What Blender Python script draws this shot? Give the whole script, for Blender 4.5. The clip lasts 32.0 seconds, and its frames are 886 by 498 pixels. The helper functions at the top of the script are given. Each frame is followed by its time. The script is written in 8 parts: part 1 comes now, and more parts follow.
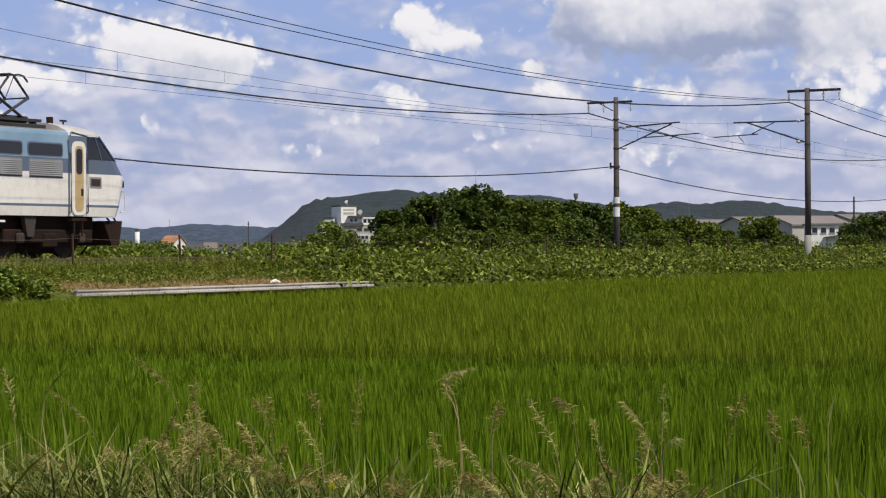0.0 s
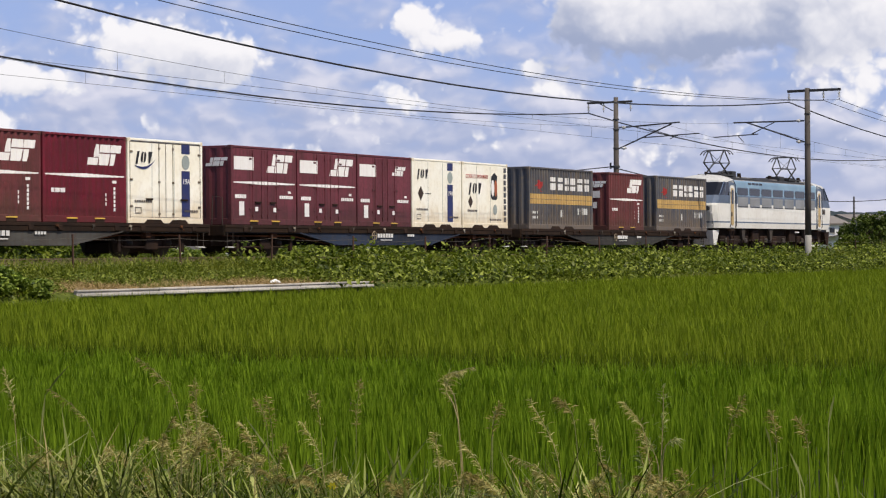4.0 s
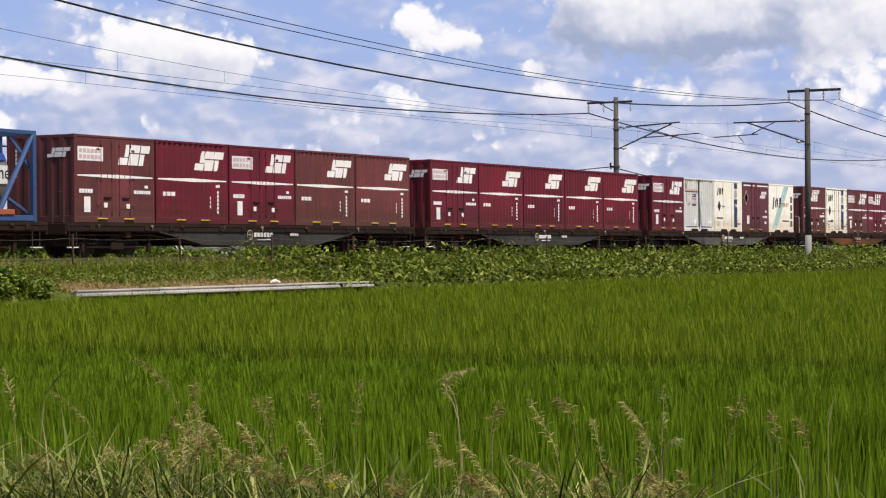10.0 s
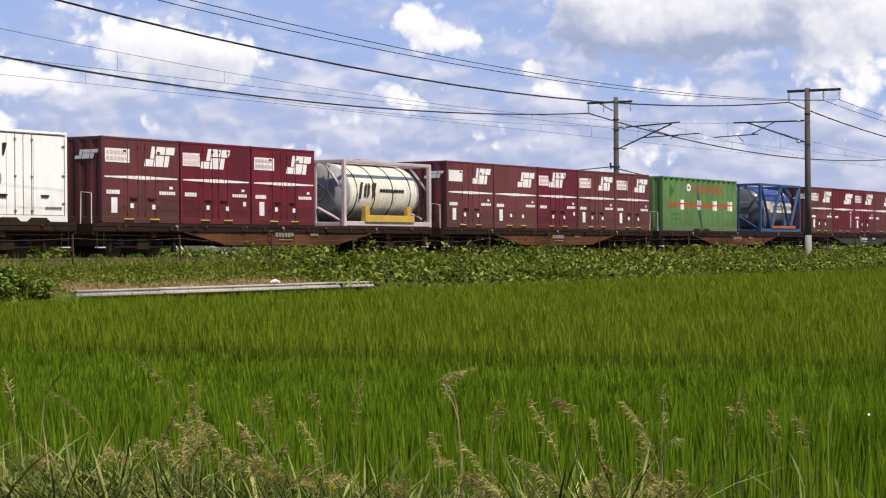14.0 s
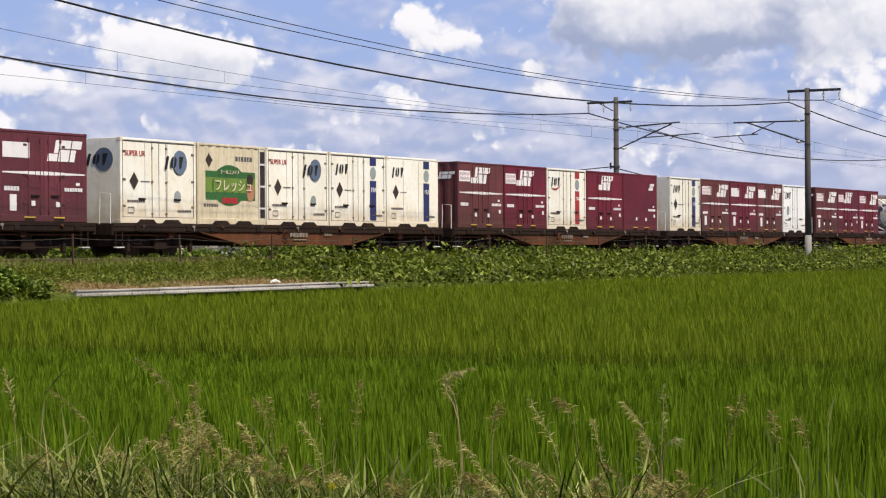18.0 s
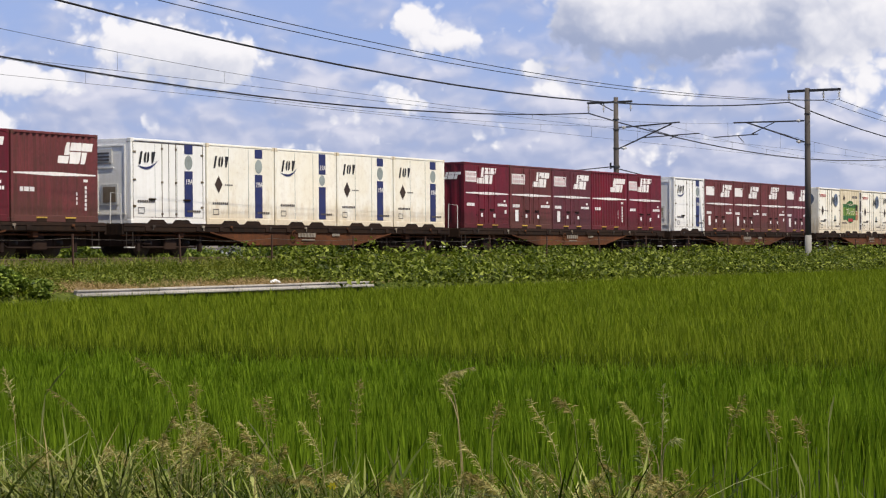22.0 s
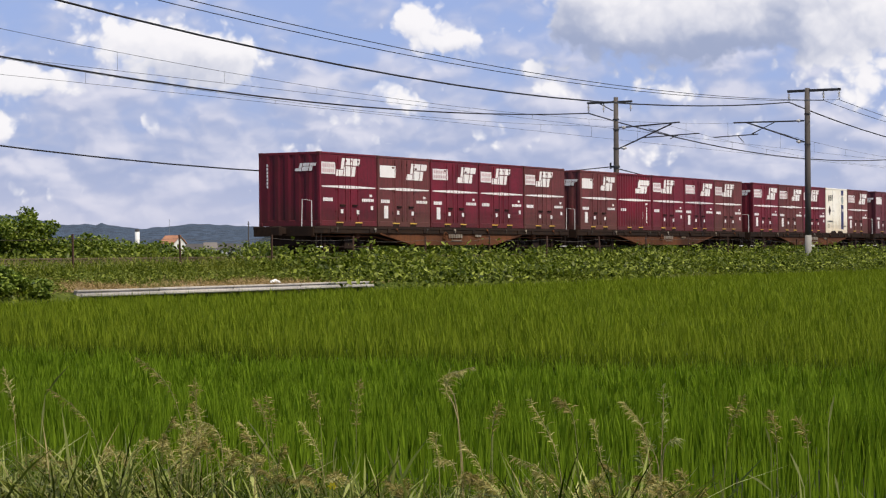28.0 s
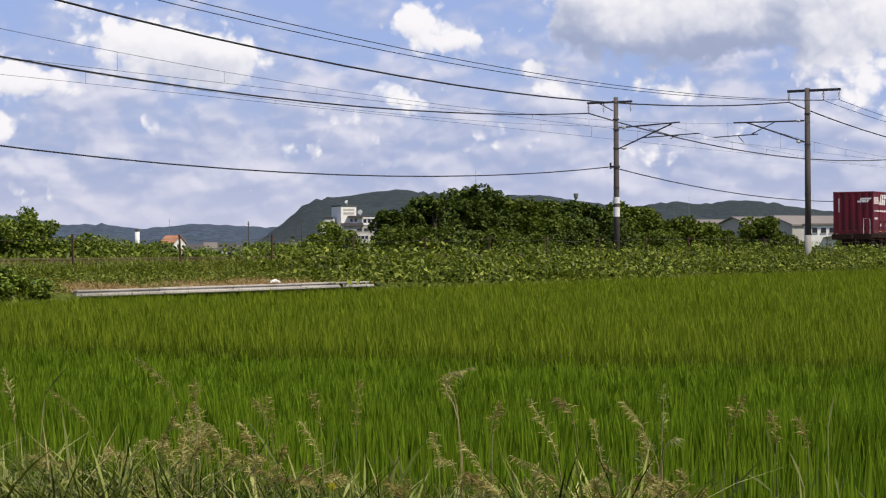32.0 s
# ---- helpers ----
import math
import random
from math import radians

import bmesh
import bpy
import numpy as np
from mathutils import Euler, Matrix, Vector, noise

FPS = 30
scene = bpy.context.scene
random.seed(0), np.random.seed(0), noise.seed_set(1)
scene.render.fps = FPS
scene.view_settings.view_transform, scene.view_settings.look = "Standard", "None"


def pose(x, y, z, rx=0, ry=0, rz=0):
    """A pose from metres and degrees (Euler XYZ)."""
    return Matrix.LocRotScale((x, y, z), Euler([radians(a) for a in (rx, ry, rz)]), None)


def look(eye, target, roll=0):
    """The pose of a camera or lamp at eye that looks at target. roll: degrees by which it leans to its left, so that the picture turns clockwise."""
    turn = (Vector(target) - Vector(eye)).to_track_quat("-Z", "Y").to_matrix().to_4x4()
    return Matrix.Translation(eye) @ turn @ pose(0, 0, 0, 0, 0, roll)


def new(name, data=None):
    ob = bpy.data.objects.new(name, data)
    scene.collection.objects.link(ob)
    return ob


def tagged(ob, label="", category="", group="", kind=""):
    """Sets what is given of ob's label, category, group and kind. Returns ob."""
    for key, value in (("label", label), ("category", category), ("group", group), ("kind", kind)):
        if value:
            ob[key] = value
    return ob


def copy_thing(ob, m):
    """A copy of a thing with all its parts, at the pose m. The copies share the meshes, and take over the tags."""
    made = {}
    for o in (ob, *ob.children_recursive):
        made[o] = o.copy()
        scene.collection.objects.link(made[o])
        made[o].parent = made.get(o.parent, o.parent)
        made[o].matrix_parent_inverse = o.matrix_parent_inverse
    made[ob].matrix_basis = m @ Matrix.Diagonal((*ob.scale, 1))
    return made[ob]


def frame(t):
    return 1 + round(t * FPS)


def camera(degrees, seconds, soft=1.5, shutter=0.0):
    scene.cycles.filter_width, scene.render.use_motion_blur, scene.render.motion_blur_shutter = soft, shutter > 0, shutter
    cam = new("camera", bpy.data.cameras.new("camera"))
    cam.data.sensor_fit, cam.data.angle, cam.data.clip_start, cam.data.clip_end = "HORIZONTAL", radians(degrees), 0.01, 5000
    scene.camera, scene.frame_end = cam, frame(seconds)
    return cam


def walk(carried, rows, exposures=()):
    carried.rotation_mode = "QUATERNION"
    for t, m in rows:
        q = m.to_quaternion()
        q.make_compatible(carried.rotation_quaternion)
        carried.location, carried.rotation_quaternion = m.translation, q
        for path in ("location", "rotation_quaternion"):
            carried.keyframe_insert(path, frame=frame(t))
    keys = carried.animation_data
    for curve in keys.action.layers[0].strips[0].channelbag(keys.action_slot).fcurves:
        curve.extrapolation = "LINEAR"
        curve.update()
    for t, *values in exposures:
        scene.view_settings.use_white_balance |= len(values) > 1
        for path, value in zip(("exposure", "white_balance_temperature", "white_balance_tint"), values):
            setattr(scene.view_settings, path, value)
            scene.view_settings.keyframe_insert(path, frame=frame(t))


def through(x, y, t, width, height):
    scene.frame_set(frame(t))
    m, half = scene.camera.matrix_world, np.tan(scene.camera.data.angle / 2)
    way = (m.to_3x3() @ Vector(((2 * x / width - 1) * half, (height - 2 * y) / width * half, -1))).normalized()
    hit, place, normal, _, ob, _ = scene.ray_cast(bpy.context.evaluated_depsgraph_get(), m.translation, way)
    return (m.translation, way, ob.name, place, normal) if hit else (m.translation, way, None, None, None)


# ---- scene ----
# ---- camera: it stands still on the verge of the rice field ----
EYE = (0.0, -38.678, 0.101)
YAW, TILT, LEAN = 61.038, 0.080, -0.408
cam = camera(23.92, 32.0, soft=1.2, shutter=0.0)
AIM = (EYE[0] + math.sin(radians(YAW)) * 100, EYE[1] + math.cos(radians(YAW)) * 100, EYE[2] + math.tan(radians(TILT)) * 100)
STAND = look(EYE, AIM, LEAN)
walk(cam, [(0, STAND), (32, STAND)], [(0, -0.13), (2.5, -0.06), (6, 0.0), (11, 0.05), (14.5, 0.08), (19, 0.0), (32, -0.02)])


def train_x(t):
    """Where the rear end of the train stands on the track at t seconds."""
    u = t - 20.0
    return -63.641 + 15.446 * u - 0.01147 * u * u


# ---- light: an afternoon sun behind the camera, cumulus sky ----
SUN_DIR = Vector((-0.16, -0.62, 0.88)).normalized()
sun_data = bpy.data.lights.new("sun", "SUN")
sun_data.energy, sun_data.angle, sun_data.color = 5.0, radians(0.8), (1.0, 0.90, 0.74)
sun = new("sun", sun_data)
sun.matrix_world = look(SUN_DIR * 100, (0, 0, 0))


class Nodes:
    """Short-hand for building node trees."""

    def __init__(self, tree):
        self.tree = tree

    def add(self, kind, **sets):
        n = self.tree.nodes.new(kind)
        for k, v in sets.items():
            setattr(n, k, v)
        return n

    def put(self, sock, value):
        if isinstance(value, bpy.types.NodeSocket):
            self.tree.links.new(value, sock)
        else:
            sock.default_value = value

    def math(self, op, a, b=0.0, c=0.0, clamp=False):
        n = self.add("ShaderNodeMath", operation=op, use_clamp=clamp)
        for i, v in enumerate((a, b, c)):
            self.put(n.inputs[i], v)
        return n.outputs[0]

    def noise(self, vec, scale, detail=3.0, rough=0.5, distort=0.0):
        n = self.add("ShaderNodeTexNoise")
        self.put(n.inputs["Vector"], vec)
        self.put(n.inputs["Scale"], scale)
        self.put(n.inputs["Detail"], detail)
        self.put(n.inputs["Roughness"], rough)
        self.put(n.inputs["Distortion"], distort)
        return n.outputs[0]

    def mapping(self, vec, scale=(1, 1, 1), loc=(0, 0, 0), rot=(0, 0, 0)):
        n = self.add("ShaderNodeMapping")
        self.put(n.inputs["Vector"], vec)
        self.put(n.inputs["Scale"], scale)
        self.put(n.inputs["Location"], loc)
        self.put(n.inputs["Rotation"], rot)
        return n.outputs[0]

    def mix(self, fac, a, b, blend="MIX"):
        n = self.add("ShaderNodeMix", data_type="RGBA", blend_type=blend)
        self.put(n.inputs[0], fac)
        self.put(n.inputs[6], a if isinstance(a, bpy.types.NodeSocket) else (*a, 1))
        self.put(n.inputs[7], b if isinstance(b, bpy.types.NodeSocket) else (*b, 1))
        return n.outputs[2]

    def step(self, x, lo, hi):
        n = self.add("ShaderNodeMapRange", interpolation_type="SMOOTHSTEP")
        self.put(n.inputs[0], x)
        n.inputs[1].default_value, n.inputs[2].default_value = lo, hi
        return n.outputs[0]


def make_world():
    world = bpy.data.worlds.new("sky")
    scene.world = world
    world.use_nodes = True
    world.node_tree.nodes.clear()
    N = Nodes(world.node_tree)
    sky = N.add("ShaderNodeTexSky", sky_type="NISHITA", sun_disc=False)
    sky.sun_elevation = math.asin(SUN_DIR.z)
    sky.sun_rotation = math.atan2(SUN_DIR.x, SUN_DIR.y)
    sky.altitude, sky.air_density, sky.dust_density, sky.ozone_density = 50, 1.0, 0.6, 3.0
    ray_dir = N.add("ShaderNodeTexCoord").outputs["Generated"]
    sep = N.add("ShaderNodeSeparateXYZ")
    N.put(sep.inputs[0], ray_dir)
    # bearing and elevation in degrees, from the bearing of the far hills
    bearing = N.math("SUBTRACT", N.math("MULTIPLY", N.math("ARCTAN2", sep.outputs[0], sep.outputs[1]), 57.29578), YAW)
    elev = N.math("MULTIPLY", N.math("ARCSINE", sep.outputs[2]), 57.29578)

    def point(du, dv, squeeze=1.0):
        comb = N.add("ShaderNodeCombineXYZ")
        N.put(comb.inputs[0], N.math("ADD", bearing, du))
        N.put(comb.inputs[1], N.math("MULTIPLY", N.math("ADD", elev, dv), squeeze))
        return comb.outputs[0]

    def vector(op, a, b, c=None):
        n = N.add("ShaderNodeVectorMath", operation=op)
        for sock, value in zip(n.inputs, (a, b, c)):
            if value is not None:
                N.put(sock, value)
        return n.outputs[1] if op == "DOT_PRODUCT" else n.outputs[0]

    def cells(vec, scale):
        n = N.add("ShaderNodeTexVoronoi", voronoi_dimensions="2D", feature="SMOOTH_F1")
        N.put(n.inputs["Vector"], vec)
        n.inputs["Scale"].default_value = scale
        n.inputs["Smoothness"].default_value = 0.6
        return n.outputs["Distance"]

    wobble = N.add("ShaderNodeTexNoise")
    N.put(wobble.inputs["Vector"], point(0, 0, 1.2))
    wobble.inputs["Scale"].default_value, wobble.inputs["Detail"].default_value = 1.3, 3.0
    drift = vector("SUBTRACT", wobble.outputs["Color"], (0.5, 0.5, 0.5))

    def field(du, dv):
        """Cumulus heads with rounded billows, at an offset."""
        p = vector("MULTIPLY_ADD", drift, (0.60, 0.45, 0.0), point(du, dv))
        round_ = N.math("ADD", N.math("MULTIPLY", cells(p, 1.5), 0.55), N.math("ADD", N.math("MULTIPLY", cells(p, 3.2), 0.30), N.math("MULTIPLY", cells(p, 7.0), 0.12)))
        billow = N.math("SUBTRACT", 0.42, round_)
        head = None
        for cx, cz, rx, rz, wt in CLOUDS:
            q = vector("MULTIPLY_ADD", p, (1 / rx, 1 / rz, 0), (-cx / rx, -cz / rz, 0))
            bell = N.math("MULTIPLY", N.math("POWER", 0.42, vector("DOT_PRODUCT", q, q)), wt)
            head = bell if head is None else N.math("ADD", head, bell)
        return N.math("ADD", head, N.math("MULTIPLY", billow, 0.85)), billow, head

    big, billow, head = field(0.0, 0.0)
    _, billow_up, head_up = field(0.10, 0.26)
    # broken sheets of thin cloud, drawn out along the horizon and thicker there
    veil = N.math("SUBTRACT", N.noise(vector("MULTIPLY_ADD", drift, (0.8, 0.5, 0.0), point(0, 0, 1.7)), 0.46, 3.5, 0.48, 0.1), 0.5)
    veil_up = N.math("SUBTRACT", N.noise(vector("MULTIPLY_ADD", drift, (0.8, 0.5, 0.0), point(0.1, 0.22, 1.7)), 0.46, 3.5, 0.48, 0.1), 0.5)
    low = N.math("SUBTRACT", 1.0, N.step(elev, 0.3, 6.8))
    hazy = N.step(N.math("ADD", veil, N.math("MULTIPLY", low, 0.36)), -0.12, 0.24)
    tone = N.step(N.math("ADD", N.math("MULTIPLY", N.math("SUBTRACT", veil, veil_up), 1.1), N.math("MULTIPLY", veil, 0.75)), -0.17, 0.30)
    thin = N.mix(tone, SHEET_SHADE, SHEET_LIT)
    thin = N.mix(N.math("MULTIPLY", N.math("SUBTRACT", 1.0, N.step(elev, 0.6, 2.4)), 0.55), thin, SHEET_LOW)
    high = N.step(elev, 8.0, 40.0)
    base = N.mix(N.math("MULTIPLY", N.math("SUBTRACT", 1.0, high), 0.80), sky.outputs[0], AIR)
    base = N.mix(N.math("MULTIPLY", hazy, N.math("SUBTRACT", 0.90, N.math("MULTIPLY", high, 0.5))), base, thin)
    cover = N.step(big, 0.22, 0.56)
    # the grey undersides
    shade = None
    for cx, cz, rx, rz, wt in UNDERSIDES:
        q = vector("MULTIPLY_ADD", vector("MULTIPLY_ADD", drift, (0.9, 0.6, 0.0), point(0, 0)), (1 / rx, 1 / rz, 0), (-cx / rx, -cz / rz, 0))
        bell = N.math("MULTIPLY", N.math("POWER", 0.42, vector("DOT_PRODUCT", q, q)), wt)
        shade = bell if shade is None else N.math("ADD", shade, bell)
    relief = N.math("ADD", N.math("MULTIPLY", N.math("SUBTRACT", head, head_up), 0.55), N.math("MULTIPLY", N.math("SUBTRACT", billow, billow_up), 0.22))
    lit = N.step(N.math("SUBTRACT", N.math("ADD", relief, N.math("MULTIPLY", billow, 0.20)), N.math("MULTIPLY", shade, 0.88)), -1.02, 0.15)
    cumulus = N.mix(lit, CLOUD_SHADE, CLOUD_LIT)
    final = N.mix(cover, base, cumulus)
    bg = N.add("ShaderNodeBackground")
    N.put(bg.inputs[0], final)
    bg.inputs[1].default_value = 0.11
    out = N.add("ShaderNodeOutputWorld")
    N.put(out.inputs[0], bg.outputs[0])


# bearing, elevation, half width, half height (degrees) and weight of the cumulus heads
CLOUDS = [
    (-8.85, 5.85, 0.95, 0.55, 0.62), (-7.1, 5.70, 1.05, 0.62, 0.68), (-5.6, 5.35, 0.85, 0.45, 0.62), (-7.4, 4.95, 1.5, 0.55, 0.38), (-5.9, 4.75, 0.9, 0.4, 0.35),
    (-11.7, 4.75, 1.0, 0.55, 0.70), (-10.4, 4.60, 0.9, 0.40, 0.35), (-11.9, 3.45, 0.40, 0.50, 0.60), (-10.3, 6.7, 1.0, 0.35, 0.28),
    (-0.68, 6.25, 0.58, 0.52, 0.85), (0.25, 5.75, 0.75, 0.33, 0.66), (1.0, 5.80, 0.4, 0.26, 0.35),
    (4.0, 6.5, 1.0, 1.0, 0.75), (5.7, 6.35, 1.6, 1.05, 0.95), (7.7, 6.5, 1.6, 1.0, 0.95), (9.1, 6.7, 1.0, 0.8, 0.7),
    (10.2, 5.75, 0.75, 0.60, 0.75), (11.1, 6.1, 1.0, 0.75, 0.75), (12.0, 6.3, 0.8, 0.9, 0.6), (11.0, 4.7, 1.3, 0.55, 0.40), (11.5, 3.9, 1.2, 0.6, 0.30),
    (2.5, 4.97, 0.55, 0.28, 0.48), (2.9, 4.35, 0.70, 0.28, 0.48), (3.5, 4.1, 0.5, 0.22, 0.36), (-1.45, 4.32, 0.6, 0.28, 0.48), (-0.7, 3.95, 0.8, 0.3, 0.34), (-2.5, 3.6, 0.9, 0.35, 0.26),
    (-3.9, 2.85, 0.9, 0.35, 0.27), (5.7, 4.4, 0.8, 0.35, 0.34), (6.6, 4.25, 0.6, 0.3, 0.28), (5.7, 2.6, 0.8, 0.35, 0.34), (8.0, 3.3, 0.9, 0.35, 0.26), (-10.9, 1.7, 0.9, 0.3, 0.25), (-7.95, 3.55, 0.5, 0.2, 0.24), (-7.0, 3.4, 0.6, 0.22, 0.28), (1.4, 3.1, 1.1, 0.4, 0.26), (-1.0, 2.9, 0.9, 0.3, 0.24),
]
UNDERSIDES = [(5.5, 5.25, 2.7, 0.62, 0.95), (3.4, 6.0, 0.8, 0.9, 0.70), (8.2, 5.45, 1.4, 0.50, 0.75), (5.4, 6.7, 2.2, 0.7, 0.30), (8.0, 6.6, 1.5, 0.6, 0.26), (9.3, 6.5, 0.5, 0.9, 0.55), (-6.9, 4.85, 2.3, 0.55, 0.50), (11.2, 6.0, 1.6, 0.9, 0.40), (10.3, 6.6, 0.8, 0.4, 0.3), (-11.2, 4.0, 1.2, 0.4, 0.25), (0.3, 5.3, 0.8, 0.25, 0.25)]
CLOUD_SHADE, CLOUD_LIT = (3.3, 3.8, 5.4), (8.8, 8.6, 8.85)
SHEET_SHADE, SHEET_LIT, SHEET_LOW, AIR = (3.75, 4.25, 6.1), (7.1, 7.0, 7.9), (6.0, 5.95, 7.1), (3.1, 4.0, 7.3)
make_world()
# ---- materials ----
def surface(name, color, color2=None, rough=0.6, metal=0.0, grain=6.0, broad=0.7, streak=0.0, dirt=(0.10, 0.07, 0.05), dirt_amount=0.25, bump=0.15, vary=0.12, spec=0.3, foot=0.0, foot_dirt=(0.06, 0.035, 0.022)):
    """A weathered surface: two scales of variation, optional streaks running down, bump."""
    m = bpy.data.materials.new(name)
    m.use_nodes = True
    m.node_tree.nodes.clear()
    N = Nodes(m.node_tree)
    co = N.add("ShaderNodeTexCoord").outputs["Object"]
    rnd = N.add("ShaderNodeObjectInfo").outputs["Random"]
    comb = N.add("ShaderNodeCombineXYZ")
    N.put(comb.inputs[0], N.math("MULTIPLY", rnd, 37.0))
    N.put(comb.inputs[1], N.math("MULTIPLY", rnd, 91.0))
    shift = N.add("ShaderNodeVectorMath", operation="ADD")
    N.put(shift.inputs[0], co)
    N.put(shift.inputs[1], comb.outputs[0])
    p = shift.outputs[0]
    fine = N.noise(p, grain, 4.0, 0.6)
    large = N.noise(p, broad, 3.0, 0.55, 0.3)
    c = N.mix(N.step(large, 0.32, 0.68), color, color2 or tuple(x * 0.82 for x in color))
    c = N.mix(N.math("MULTIPLY", N.step(fine, 0.45, 0.75), dirt_amount), c, dirt)
    if streak:
        run = N.noise(N.mapping(p, (9.0, 9.0, 0.55)), 1.0, 4.0, 0.6)
        c = N.mix(N.math("MULTIPLY", N.step(run, 0.44, 0.70), streak), c, dirt)
    if foot:
        # splashed dirt and rust that creeps up from the bottom rail in uneven tongues
        tall = N.add("ShaderNodeSeparateXYZ")
        N.put(tall.inputs[0], co)
        tongue = N.noise(N.mapping(p, (3.2, 3.2, 1.1)), 1.0, 4.0, 0.65)
        c = N.mix(N.math("MULTIPLY", N.step(N.math("SUBTRACT", N.math("MULTIPLY", tongue, 1.9), N.math("MULTIPLY", tall.outputs[2], 1.0)), 0.0, 0.9), foot), c, foot_dirt)
        spots = N.noise(p, 26.0, 2.0, 0.7)
        c = N.mix(N.math("MULTIPLY", N.step(spots, 0.66, 0.74), min(1.0, foot * 1.2)), c, foot_dirt)
    hsv = N.add("ShaderNodeHueSaturation")
    N.put(hsv.inputs["Value"], N.math("ADD", 1.0 - vary, N.math("MULTIPLY", rnd, 2 * vary)))
    N.put(hsv.inputs["Color"], c)
    b = N.add("ShaderNodeBsdfPrincipled")
    N.put(b.inputs["Base Color"], hsv.outputs[0])
    N.put(b.inputs["Roughness"], N.math("ADD", rough - 0.08, N.math("MULTIPLY", fine, 0.18)))
    b.inputs["Metallic"].default_value = metal
    b.inputs["Specular IOR Level"].default_value = spec
    if bump:
        bp = N.add("ShaderNodeBump")
        bp.inputs["Strength"].default_value = bump
        bp.inputs["Distance"].default_value = 0.02
        N.put(bp.inputs["Height"], fine)
        N.put(b.inputs["Normal"], bp.outputs[0])
    o = N.add("ShaderNodeOutputMaterial")
    N.put(o.inputs[0], b.outputs[0])
    return m


def leaf_material(name, a, b, c, through=0.35, rough=0.5, spec=0.22, skew=1.0, tuft=0.35):
    """Leaves and blades: colour varies from piece to piece, some light comes through."""
    m = bpy.data.materials.new(name)
    m.use_nodes = True
    m.node_tree.nodes.clear()
    N = Nodes(m.node_tree)
    geo = N.add("ShaderNodeNewGeometry")
    rnd = geo.outputs["Random Per Island"]
    co = N.add("ShaderNodeTexCoord").outputs["Object"]
    patch = N.noise(co, tuft, 3.0, 0.55)
    col = N.mix(N.math("POWER", rnd, skew), a, b)
    col = N.mix(N.math("MULTIPLY", N.step(patch, 0.4, 0.7), 0.6), col, c)
    p = N.add("ShaderNodeBsdfPrincipled")
    N.put(p.inputs["Base Color"], col)
    p.inputs["Roughness"].default_value = rough
    p.inputs["Specular IOR Level"].default_value = spec
    t = N.add("ShaderNodeBsdfTranslucent")
    N.put(t.inputs[0], N.mix(1.0, col, (1.1, 1.25, 0.5), "MULTIPLY"))
    mix = N.add("ShaderNodeMixShader")
    mix.inputs[0].default_value = through
    N.put(mix.inputs[1], p.outputs[0])
    N.put(mix.inputs[2], t.outputs[0])
    o = N.add("ShaderNodeOutputMaterial")
    N.put(o.inputs[0], mix.outputs[0])
    return m


